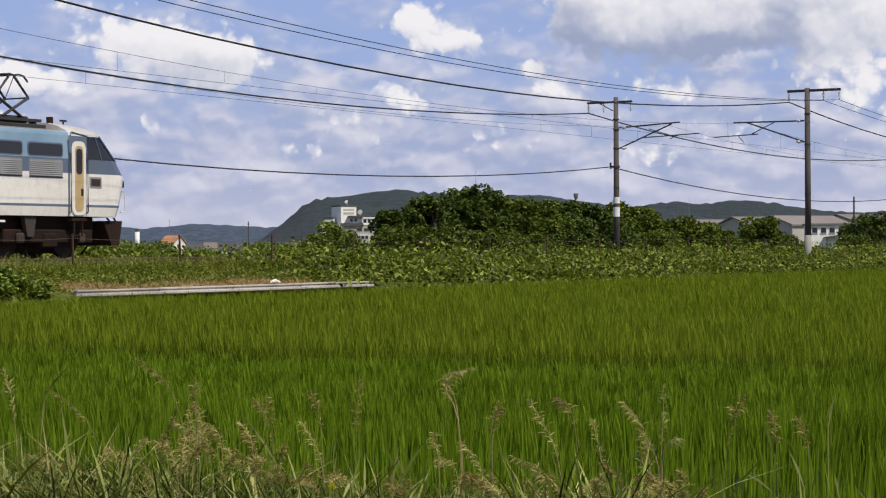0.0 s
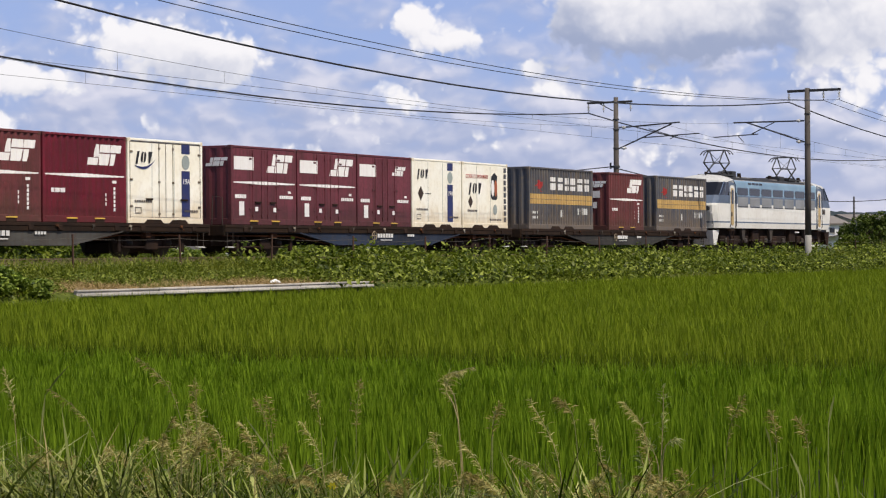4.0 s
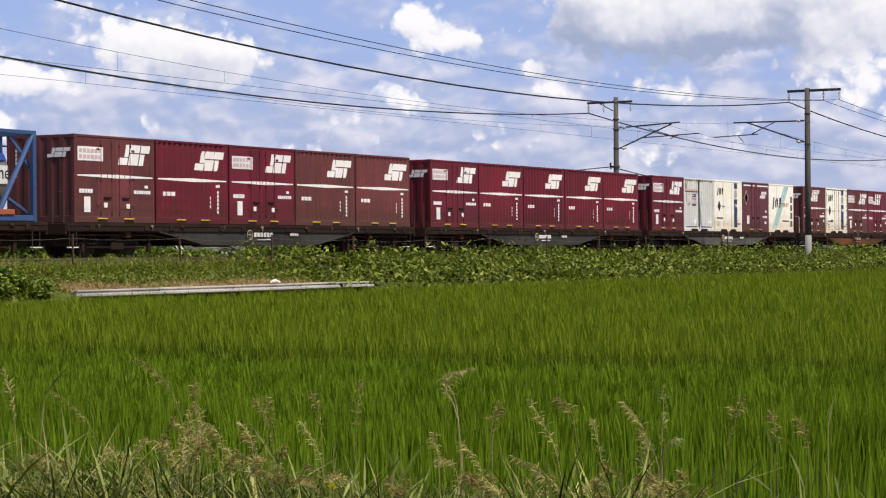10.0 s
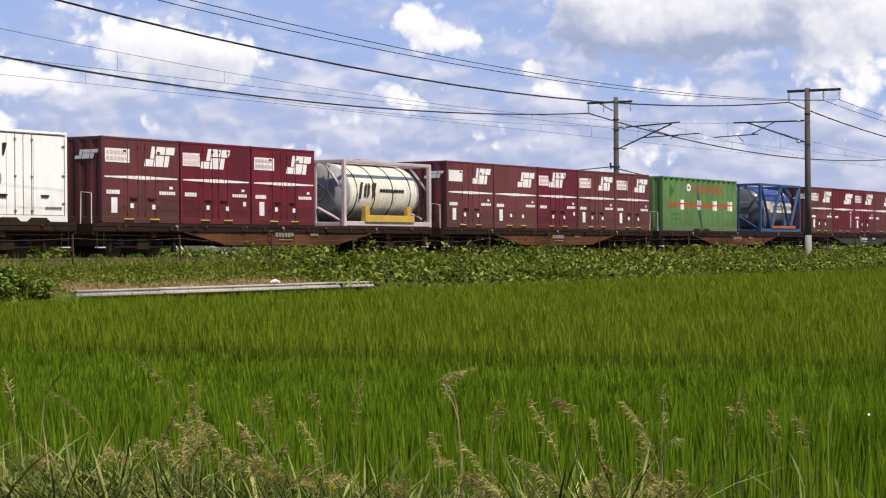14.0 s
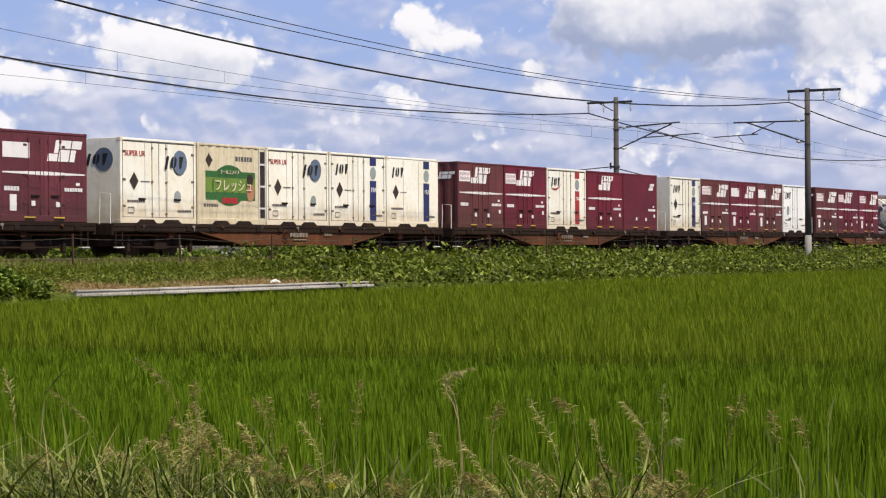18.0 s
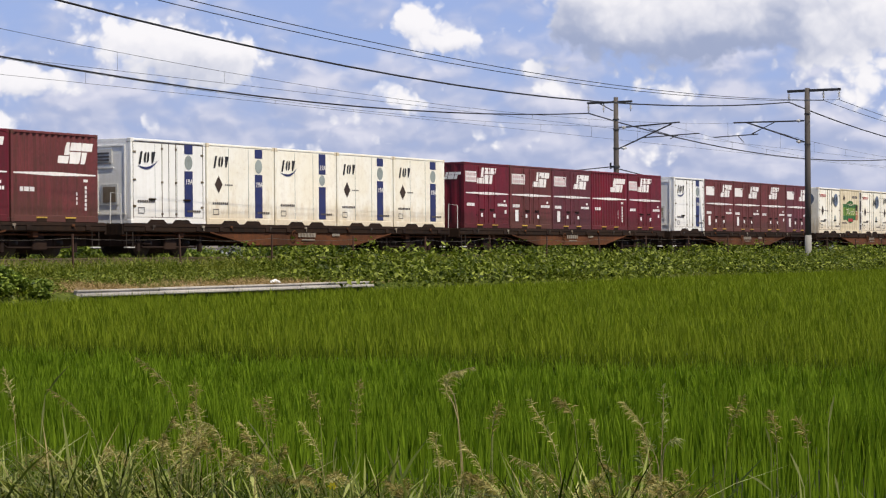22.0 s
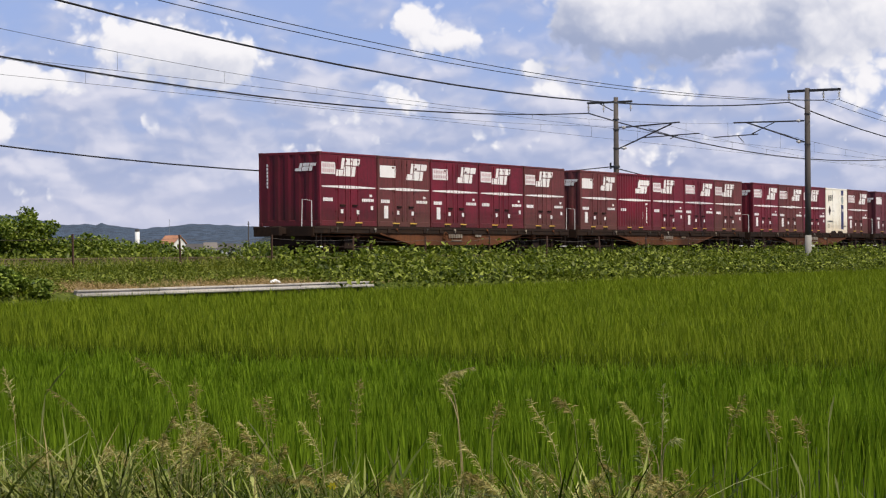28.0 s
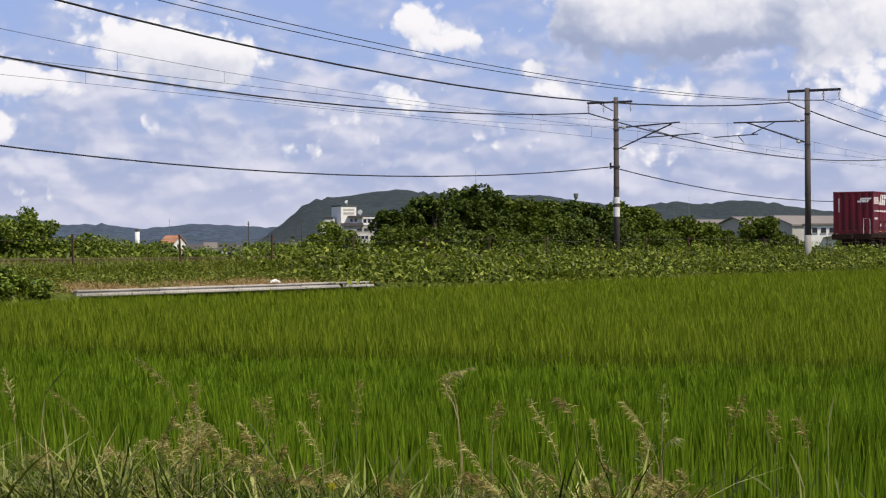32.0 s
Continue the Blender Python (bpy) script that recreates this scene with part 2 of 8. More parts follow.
MAT = {}
RUST = (0.16, 0.07, 0.035)
for key, args in {
    "wine": dict(color=(0.160, 0.013, 0.028), color2=(0.110, 0.012, 0.023), rough=0.5, spec=0.2, foot=0.55, foot_dirt=(0.066, 0.020, 0.016), streak=0.45, dirt=(0.060, 0.020, 0.018), dirt_amount=0.4, grain=9.0),
    "brown": dict(color=(0.152, 0.038, 0.042), color2=(0.114, 0.034, 0.036), rough=0.6, spec=0.2, foot=0.75, foot_dirt=(0.080, 0.037, 0.028), streak=0.6, dirt=(0.058, 0.030, 0.024), dirt_amount=0.5, grain=9.0),
    "plum": dict(color=(0.145, 0.035, 0.048), color2=(0.114, 0.031, 0.041), rough=0.5, spec=0.2, foot=0.6, foot_dirt=(0.062, 0.028, 0.026), streak=0.5, dirt=(0.05, 0.022, 0.02), dirt_amount=0.4, grain=9.0),
    "cream": dict(color=(0.88, 0.86, 0.78), color2=(0.84, 0.79, 0.66), rough=0.45, foot=0.5, foot_dirt=(0.50, 0.36, 0.18), streak=0.06, dirt=(0.36, 0.24, 0.12), dirt_amount=0.16, vary=0.04),
    "white": dict(color=(0.86, 0.86, 0.85), color2=(0.82, 0.82, 0.80), rough=0.4, foot=0.22, foot_dirt=(0.45, 0.38, 0.28), streak=0.12, dirt=(0.45, 0.40, 0.32), dirt_amount=0.08, vary=0.03),
    "lightgrey": dict(color=(0.64, 0.64, 0.63), color2=(0.56, 0.56, 0.545), rough=0.5, streak=0.3, dirt=(0.30, 0.26, 0.20), vary=0.05),
    "beige": dict(color=(0.66, 0.58, 0.42), color2=(0.58, 0.50, 0.35), rough=0.55, streak=0.35, dirt=(0.30, 0.22, 0.12), vary=0.05),
    "slate": dict(color=(0.088, 0.090, 0.106), color2=(0.058, 0.060, 0.074), rough=0.6, foot=0.5, foot_dirt=(0.17, 0.125, 0.085), streak=0.6, dirt=(0.18, 0.135, 0.09), dirt_amount=0.4, vary=0.05),
    "amber": dict(color=(0.58, 0.38, 0.13), color2=(0.48, 0.31, 0.11), rough=0.55, streak=0.5, dirt=(0.22, 0.16, 0.09), dirt_amount=0.3, vary=0.03),
    "green": dict(color=(0.115, 0.218, 0.070), color2=(0.088, 0.172, 0.056), rough=0.5, spec=0.2, foot=0.6, foot_dirt=(0.075, 0.10, 0.045), streak=0.45, dirt=(0.08, 0.15, 0.06), vary=0.03),
    "band_green": dict(color=(0.035, 0.13, 0.035), rough=0.5, vary=0.03),
    "leaf_green": dict(color=(0.16, 0.26, 0.04), rough=0.5, vary=0.03),
    "orange": dict(color=(0.36, 0.095, 0.038), rough=0.5, vary=0.03),
    "blue": dict(color=(0.030, 0.065, 0.28), rough=0.4, streak=0.1, dirt=(0.03, 0.04, 0.1), vary=0.05),
    "tank_blue": dict(color=(0.040, 0.085, 0.21), color2=(0.034, 0.07, 0.17), rough=0.45, streak=0.15, dirt=(0.05, 0.06, 0.09)),
    "navy": dict(color=(0.024, 0.032, 0.125), color2=(0.020, 0.027, 0.105), rough=0.45, vary=0.05),
    "red": dict(color=(0.38, 0.03, 0.03), rough=0.45, vary=0.05),
    "ink": dict(color=(0.018, 0.018, 0.022), rough=0.5, vary=0.02),
    "dark_brown": dict(color=(0.045, 0.028, 0.022), rough=0.6),
    "decal": dict(color=(0.80, 0.79, 0.78), color2=(0.74, 0.72, 0.71), rough=0.45, streak=0.15, dirt=(0.4, 0.25, 0.25), dirt_amount=0.1, vary=0.03, bump=0.0),
    "notice": dict(color=(0.80, 0.77, 0.77), rough=0.5, vary=0.05, bump=0.0),
    "salmon": dict(color=(0.56, 0.36, 0.28), rough=0.5, bump=0.0),
    "violet": dict(color=(0.115, 0.085, 0.125), rough=0.5, bump=0.0),
    "pink": dict(color=(0.62, 0.47, 0.49), rough=0.5, bump=0.0),
    "seal_grey": dict(color=(0.30, 0.34, 0.33), rough=0.5, bump=0.0),
    "seal_blue": dict(color=(0.13, 0.17, 0.25), rough=0.5, bump=0.0),
    "teal": dict(color=(0.38, 0.52, 0.52), rough=0.45, bump=0.0),
    "yellow": dict(color=(0.62, 0.40, 0.06), color2=(0.5, 0.33, 0.06), rough=0.5, dirt=(0.2, 0.12, 0.05), dirt_amount=0.4),
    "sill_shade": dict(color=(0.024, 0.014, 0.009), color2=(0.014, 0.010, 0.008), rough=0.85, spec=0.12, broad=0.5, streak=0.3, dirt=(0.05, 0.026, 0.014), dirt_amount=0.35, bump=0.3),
    "grime": dict(color=(0.050, 0.040, 0.033), color2=(0.030, 0.024, 0.020), rough=0.85, streak=0.4, dirt=(0.04, 0.03, 0.024), dirt_amount=0.4),
    "bar_grey": dict(color=(0.30, 0.27, 0.22), color2=(0.18, 0.14, 0.10), rough=0.6, dirt=(0.12, 0.07, 0.04), dirt_amount=0.5),
    "bar_pale": dict(color=(0.40, 0.34, 0.25), color2=(0.28, 0.22, 0.15), rough=0.6, dirt=(0.12, 0.07, 0.04), dirt_amount=0.4),
    # cream bars coloured dark for the shadows beside them, rust mixed in
    "bar_worn": dict(color=(0.20, 0.165, 0.12), color2=(0.10, 0.075, 0.05), rough=0.6, dirt=(0.06, 0.035, 0.02), dirt_amount=0.6),
    "cab_roof": dict(color=(0.56, 0.56, 0.55), color2=(0.46, 0.455, 0.44), rough=0.5, streak=0.3, dirt=(0.2, 0.17, 0.14), dirt_amount=0.3),
    "steel_dark": dict(color=(0.018, 0.012, 0.010), color2=(0.030, 0.018, 0.013), rough=0.85, spec=0.10, dirt=(0.05, 0.026, 0.015), dirt_amount=0.25, bump=0.3),
    "rusty": dict(color=(0.140, 0.052, 0.021), color2=(0.052, 0.021, 0.010), rough=0.85, spec=0.15, broad=0.45, grain=9.0, streak=0.35, dirt=(0.045, 0.028, 0.02), dirt_amount=0.5, bump=0.4),
    "sill_blue": dict(color=(0.026, 0.040, 0.074), spec=0.2, broad=0.5, color2=(0.014, 0.020, 0.034), rough=0.6, streak=0.4, dirt=(0.06, 0.05, 0.045), dirt_amount=0.4),
    "sill_drab": dict(color=(0.043, 0.042, 0.037), spec=0.2, broad=0.5, color2=(0.021, 0.019, 0.016), rough=0.6, streak=0.4, dirt=(0.06, 0.05, 0.045), dirt_amount=0.4),
    "sill_grey": dict(color=(0.092, 0.090, 0.083), spec=0.2, broad=0.5, color2=(0.046, 0.043, 0.038), rough=0.65, streak=0.45, dirt=(0.06, 0.04, 0.03), dirt_amount=0.45),
    "wheel": dict(color=(0.030, 0.022, 0.018), color2=(0.02, 0.016, 0.014), rough=0.7, metal=0.3),
    "rail": dict(color=(0.20, 0.14, 0.10), color2=(0.13, 0.08, 0.055), rough=0.5, metal=0.4),
    "rail_white": dict(color=(0.70, 0.70, 0.68), rough=0.5, dirt=(0.3, 0.2, 0.12), dirt_amount=0.3),
    "tank_steel": dict(color=(0.46, 0.46, 0.44), color2=(0.38, 0.38, 0.37), rough=0.32, metal=0.75, streak=0.25, dirt=(0.2, 0.18, 0.15)),
    "tank_dish": dict(color=(0.20, 0.21, 0.22), color2=(0.15, 0.155, 0.16), rough=0.35, metal=0.5, streak=0.2, dirt=(0.1, 0.09, 0.08)),
    "dish_paint": dict(color=(0.33, 0.33, 0.34), color2=(0.24, 0.24, 0.245), rough=0.5, streak=0.3, dirt=(0.1, 0.085, 0.07)),
    "tank_cream": dict(color=(0.80, 0.77, 0.68), color2=(0.72, 0.68, 0.57), rough=0.4, foot=0.5, foot_dirt=(0.40, 0.29, 0.13), streak=0.35, dirt=(0.32, 0.26, 0.16)),
    "frame_pink": dict(color=(0.56, 0.46, 0.47), color2=(0.46, 0.38, 0.39), rough=0.5, streak=0.2, dirt=(0.35, 0.25, 0.2)),
    "loco_white": dict(color=(0.71, 0.70, 0.67), color2=(0.65, 0.63, 0.59), rough=0.4, streak=0.10, dirt=(0.36, 0.30, 0.22), dirt_amount=0.2, vary=0.02),
    "loco_blue": dict(color=(0.21, 0.33, 0.45), color2=(0.16, 0.26, 0.37), rough=0.4, streak=0.2, dirt=(0.30, 0.33, 0.36), vary=0.02),
    "loco_slate": dict(color=(0.105, 0.14, 0.21), color2=(0.09, 0.12, 0.18), rough=0.45, streak=0.15, dirt=(0.12, 0.12, 0.13), vary=0.02),
    "loco_ochre": dict(color=(0.46, 0.34, 0.17), color2=(0.40, 0.29, 0.14), rough=0.5, streak=0.25, dirt=(0.25, 0.15, 0.06), vary=0.02),
    "roof_grey": dict(color=(0.24, 0.24, 0.24), color2=(0.17, 0.165, 0.16), rough=0.7, dirt=RUST, dirt_amount=0.3),
    "louvre": dict(color=(0.25, 0.26, 0.275), color2=(0.20, 0.205, 0.215), rough=0.5, streak=0.3, dirt=(0.2, 0.18, 0.15), vary=0.03),
    "concrete": dict(color=(0.31, 0.30, 0.275), color2=(0.20, 0.19, 0.175), rough=0.85, grain=14.0, streak=0.4, dirt=(0.12, 0.11, 0.10), bump=0.3),
    "old_concrete": dict(color=(0.47, 0.44, 0.40), color2=(0.33, 0.31, 0.28), rough=0.9, grain=14.0, streak=0.3, dirt=(0.16, 0.13, 0.10), dirt_amount=0.4, bump=0.4),
    "pole": dict(color=(0.100, 0.086, 0.078), color2=(0.066, 0.057, 0.052), rough=0.85, grain=14.0, streak=0.4, dirt=(0.07, 0.06, 0.055), bump=0.25),
    "fence_wire": dict(color=(0.10, 0.085, 0.07), rough=0.7),
    "galvanised": dict(color=(0.34, 0.34, 0.34), color2=(0.27, 0.27, 0.27), rough=0.45, metal=0.7),
    "arm": dict(color=(0.06, 0.06, 0.063), color2=(0.045, 0.043, 0.043), rough=0.5, metal=0.4),
    "wire": dict(color=(0.035, 0.037, 0.042), rough=0.5, metal=0.5, bump=0.0),
    "cable": dict(color=(0.022, 0.022, 0.025), rough=0.6, bump=0.0),
    "porcelain": dict(color=(0.72, 0.70, 0.66), rough=0.2, bump=0.0),
    "ballast": dict(color=(0.19, 0.155, 0.125), color2=(0.13, 0.105, 0.085), rough=0.95, grain=18.0, broad=2.0, dirt=(0.06, 0.05, 0.04), dirt_amount=0.6, bump=0.8),
    "sleeper": dict(color=(0.26, 0.24, 0.21), color2=(0.2, 0.18, 0.15), rough=0.9),
    "post_rust": dict(color=(0.085, 0.042, 0.028), color2=(0.058, 0.032, 0.022), rough=0.85, grain=20.0, dirt=(0.06, 0.03, 0.02), bump=0.4),
    "soil": dict(color=(0.27, 0.20, 0.115), color2=(0.17, 0.125, 0.07), rough=0.95, grain=9.0, bump=0.6),
    "feather": dict(color=(0.03, 0.032, 0.04), color2=(0.02, 0.02, 0.026), rough=0.7),
    "mud": dict(color=(0.035, 0.030, 0.018), color2=(0.022, 0.020, 0.012), rough=0.45, grain=7.0, dirt=(0.02, 0.024, 0.01), bump=0.4),
    "stucco": dict(color=(0.76, 0.75, 0.73), color2=(0.68, 0.67, 0.65), rough=0.8, broad=0.08, grain=1.2, streak=0.15, dirt=(0.4, 0.38, 0.34)),
    "stucco_grey": dict(color=(0.48, 0.46, 0.42), color2=(0.41, 0.39, 0.36), rough=0.85, broad=0.08, grain=1.2, streak=0.2, dirt=(0.25, 0.23, 0.2)),
    "stucco_beige": dict(color=(0.56, 0.50, 0.42), color2=(0.48, 0.43, 0.36), rough=0.85, broad=0.08, grain=1.2, dirt=(0.3, 0.26, 0.2)),
    "roof_dark": dict(color=(0.085, 0.08, 0.08), color2=(0.06, 0.058, 0.06), rough=0.8, broad=0.1),
    "roof_orange": dict(color=(0.44, 0.21, 0.12), color2=(0.36, 0.17, 0.10), rough=0.8, broad=0.3),
    "roof_sheet": dict(color=(0.215, 0.195, 0.185), color2=(0.165, 0.150, 0.142), rough=0.7, broad=0.05, streak=0.2, dirt=(0.25, 0.18, 0.13)),
    "bark": dict(color=(0.10, 0.075, 0.05), color2=(0.07, 0.05, 0.035), rough=0.95, grain=12.0, bump=0.6),
    "scrap_white": dict(color=(0.75, 0.75, 0.74), rough=0.5),
}.items():
    MAT[key] = surface(key, **args)


def glass_material(name, tint, rough=0.06, gloss=0.9):
    m = bpy.data.materials.new(name)
    m.use_nodes = True
    b = m.node_tree.nodes["Principled BSDF"]
    b.inputs["Base Color"].default_value = (*tint, 1)
    b.inputs["Roughness"].default_value = rough
    b.inputs["Specular IOR Level"].default_value = gloss
    return m


MAT["glass"] = glass_material("glass", (0.020, 0.022, 0.026), 0.06, 0.45)
MAT["cab_glass"] = glass_material("cab_glass", (0.010, 0.010, 0.013), 0.03, 0.5)
MAT["rice"] = leaf_material("rice", (0.118, 0.184, 0.010), (0.186, 0.272, 0.017), (0.074, 0.122, 0.006), 0.40, 0.65, 0.05, 1.0, 2.6)
MAT["bush_leaf"] = leaf_material("bush_leaf", (0.050, 0.082, 0.008), (0.290, 0.340, 0.066), (0.13, 0.168, 0.022), 0.3, 0.42, 0.18, 1.7)
MAT["rice_far"] = leaf_material("rice_far", (0.124, 0.168, 0.010), (0.222, 0.276, 0.020), (0.104, 0.134, 0.009), 0.40, 0.65, 0.05, 1.0, 1.5)
MAT["grass"] = leaf_material("grass", (0.014, 0.025, 0.003), (0.150, 0.170, 0.036), (0.040, 0.054, 0.009), 0.15, 0.65, 0.04, 2.6, 1.5)
MAT["weed"] = leaf_material("weed", (0.055, 0.085, 0.008), (0.270, 0.295, 0.050), (0.215, 0.200, 0.050), 0.3, 0.65, 0.06, 1.5)
MAT["kudzu"] = leaf_material("kudzu", (0.020, 0.036, 0.003), (0.310, 0.350, 0.060), (0.112, 0.145, 0.013), 0.25, 0.42, 0.14, 1.6, 0.9)
MAT["bank_leaf"] = leaf_material("bank_leaf", (0.055, 0.080, 0.009), (0.290, 0.325, 0.062), (0.160, 0.175, 0.032), 0.25, 0.5, 0.12, 1.4, 0.9)
MAT["canopy"] = leaf_material("canopy", (0.025, 0.043, 0.006), (0.094, 0.122, 0.024), (0.044, 0.065, 0.009), 0.15, 0.5, 0.12)
MAT["canopy_light"] = leaf_material("canopy_light", (0.036, 0.060, 0.006), (0.160, 0.190, 0.034), (0.070, 0.096, 0.012), 0.22, 0.5, 0.12, 1.4)
# dark blades whose colour stands in for shade along the paddy edges
MAT["shade_grass"] = leaf_material("shade_grass", (0.022, 0.040, 0.002), (0.085, 0.118, 0.006), (0.045, 0.068, 0.004), 0.15, 0.7, 0.05)
MAT["broad_blade"] = leaf_material("broad_blade", (0.024, 0.042, 0.005), (0.48, 0.50, 0.17), (0.12, 0.15, 0.030), 0.2, 0.55, 0.08, 2.2, 1.5)
MAT["straw"] = leaf_material("straw", (0.23, 0.185, 0.075), (0.42, 0.35, 0.16), (0.28, 0.225, 0.095), 0.2, 0.7)
MAT["dead_straw"] = leaf_material("dead_straw", (0.20, 0.135, 0.062), (0.46, 0.34, 0.18), (0.30, 0.20, 0.10), 0.2, 0.7, 0.05, 1.0, 1.2)
MAT["seedhead"] = leaf_material("seedhead", (0.30, 0.25, 0.09), (0.62, 0.55, 0.26), (0.44, 0.38, 0.16), 0.4, 0.8, 0.05)
MAT["seed_brown"] = leaf_material("seed_brown", (0.17, 0.132, 0.044), (0.42, 0.345, 0.135), (0.27, 0.218, 0.080), 0.35, 0.8, 0.05)
MAT["stalk_green"] = leaf_material("stalk_green", (0.13, 0.15, 0.04), (0.22, 0.22, 0.08), (0.18, 0.17, 0.06), 0.2, 0.7, 0.08)
MAT["pale_blade"] = leaf_material("pale_blade", (0.20, 0.235, 0.070), (0.40, 0.41, 0.17), (0.33, 0.29, 0.11), 0.3, 0.5, 0.15)
MAT["pale_green"] = leaf_material("pale_green", (0.060, 0.090, 0.012), (0.40, 0.44, 0.13), (0.22, 0.23, 0.060), 0.25, 0.5, 0.12, 1.4, 1.5)
MAT["edge_leaf"] = leaf_material("edge_leaf", (0.055, 0.094, 0.012), (0.310, 0.380, 0.075), (0.150, 0.200, 0.032), 0.22, 0.45, 0.15, 1.5)
MAT["petal"] = leaf_material("petal", (0.75, 0.60, 0.02), (0.80, 0.66, 0.04), (0.75, 0.6, 0.02), 0.1, 0.6)


def hill_material(name, tint):
    """Wooded hillsides far off: tree crowns as bump and mottling, darker in the bump's hollows."""
    m = bpy.data.materials.new(name)
    m.use_nodes = True
    m.node_tree.nodes.clear()
    N = Nodes(m.node_tree)
    co = N.add("ShaderNodeTexCoord").outputs["Object"]
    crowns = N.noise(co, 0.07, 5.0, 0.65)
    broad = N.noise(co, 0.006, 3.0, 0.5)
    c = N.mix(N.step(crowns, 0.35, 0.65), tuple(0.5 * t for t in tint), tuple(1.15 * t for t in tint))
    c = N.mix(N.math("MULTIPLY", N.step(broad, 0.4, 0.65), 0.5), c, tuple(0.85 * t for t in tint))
    b = N.add("ShaderNodeBsdfPrincipled")
    N.put(b.inputs["Base Color"], c)
    b.inputs["Roughness"].default_value = 0.95
    bp = N.add("ShaderNodeBump")
    bp.inputs["Strength"].default_value = 1.0
    bp.inputs["Distance"].default_value = 8.0
    N.put(bp.inputs["Height"], crowns)
    N.put(b.inputs["Normal"], bp.outputs[0])
    o = N.add("ShaderNodeOutputMaterial")
    N.put(o.inputs[0], b.outputs[0])
    return m


# blue of the haze is mixed into both forest tints, strongest far off
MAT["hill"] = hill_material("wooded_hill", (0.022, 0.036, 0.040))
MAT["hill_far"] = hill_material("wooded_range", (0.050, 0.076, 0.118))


def ground_material():
    m = bpy.data.materials.new("ground")
    m.use_nodes = True
    m.node_tree.nodes.clear()
    N = Nodes(m.node_tree)
    co = N.add("ShaderNodeTexCoord").outputs["Object"]
    fine = N.noise(co, 5.0, 5.0, 0.6)
    broad = N.noise(co, 0.12, 4.0, 0.6)
    c = N.mix(N.step(fine, 0.35, 0.7), (0.040, 0.058, 0.010), (0.105, 0.125, 0.024))
    c = N.mix(N.math("MULTIPLY", N.step(broad, 0.5, 0.72), 0.5), c, (0.13, 0.10, 0.055))
    b = N.add("ShaderNodeBsdfPrincipled")
    N.put(b.inputs["Base Color"], c)
    b.inputs["Roughness"].default_value = 1.0
    b.inputs["Specular IOR Level"].default_value = 0.05
    bp = N.add("ShaderNodeBump")
    bp.inputs["Strength"].default_value = 0.6
    bp.inputs["Distance"].default_value = 0.08
    N.put(bp.inputs["Height"], fine)
    N.put(b.inputs["Normal"], bp.outputs[0])
    o = N.add("ShaderNodeOutputMaterial")
    N.put(o.inputs[0], b.outputs[0])
    return m


MAT["ground"] = ground_material()


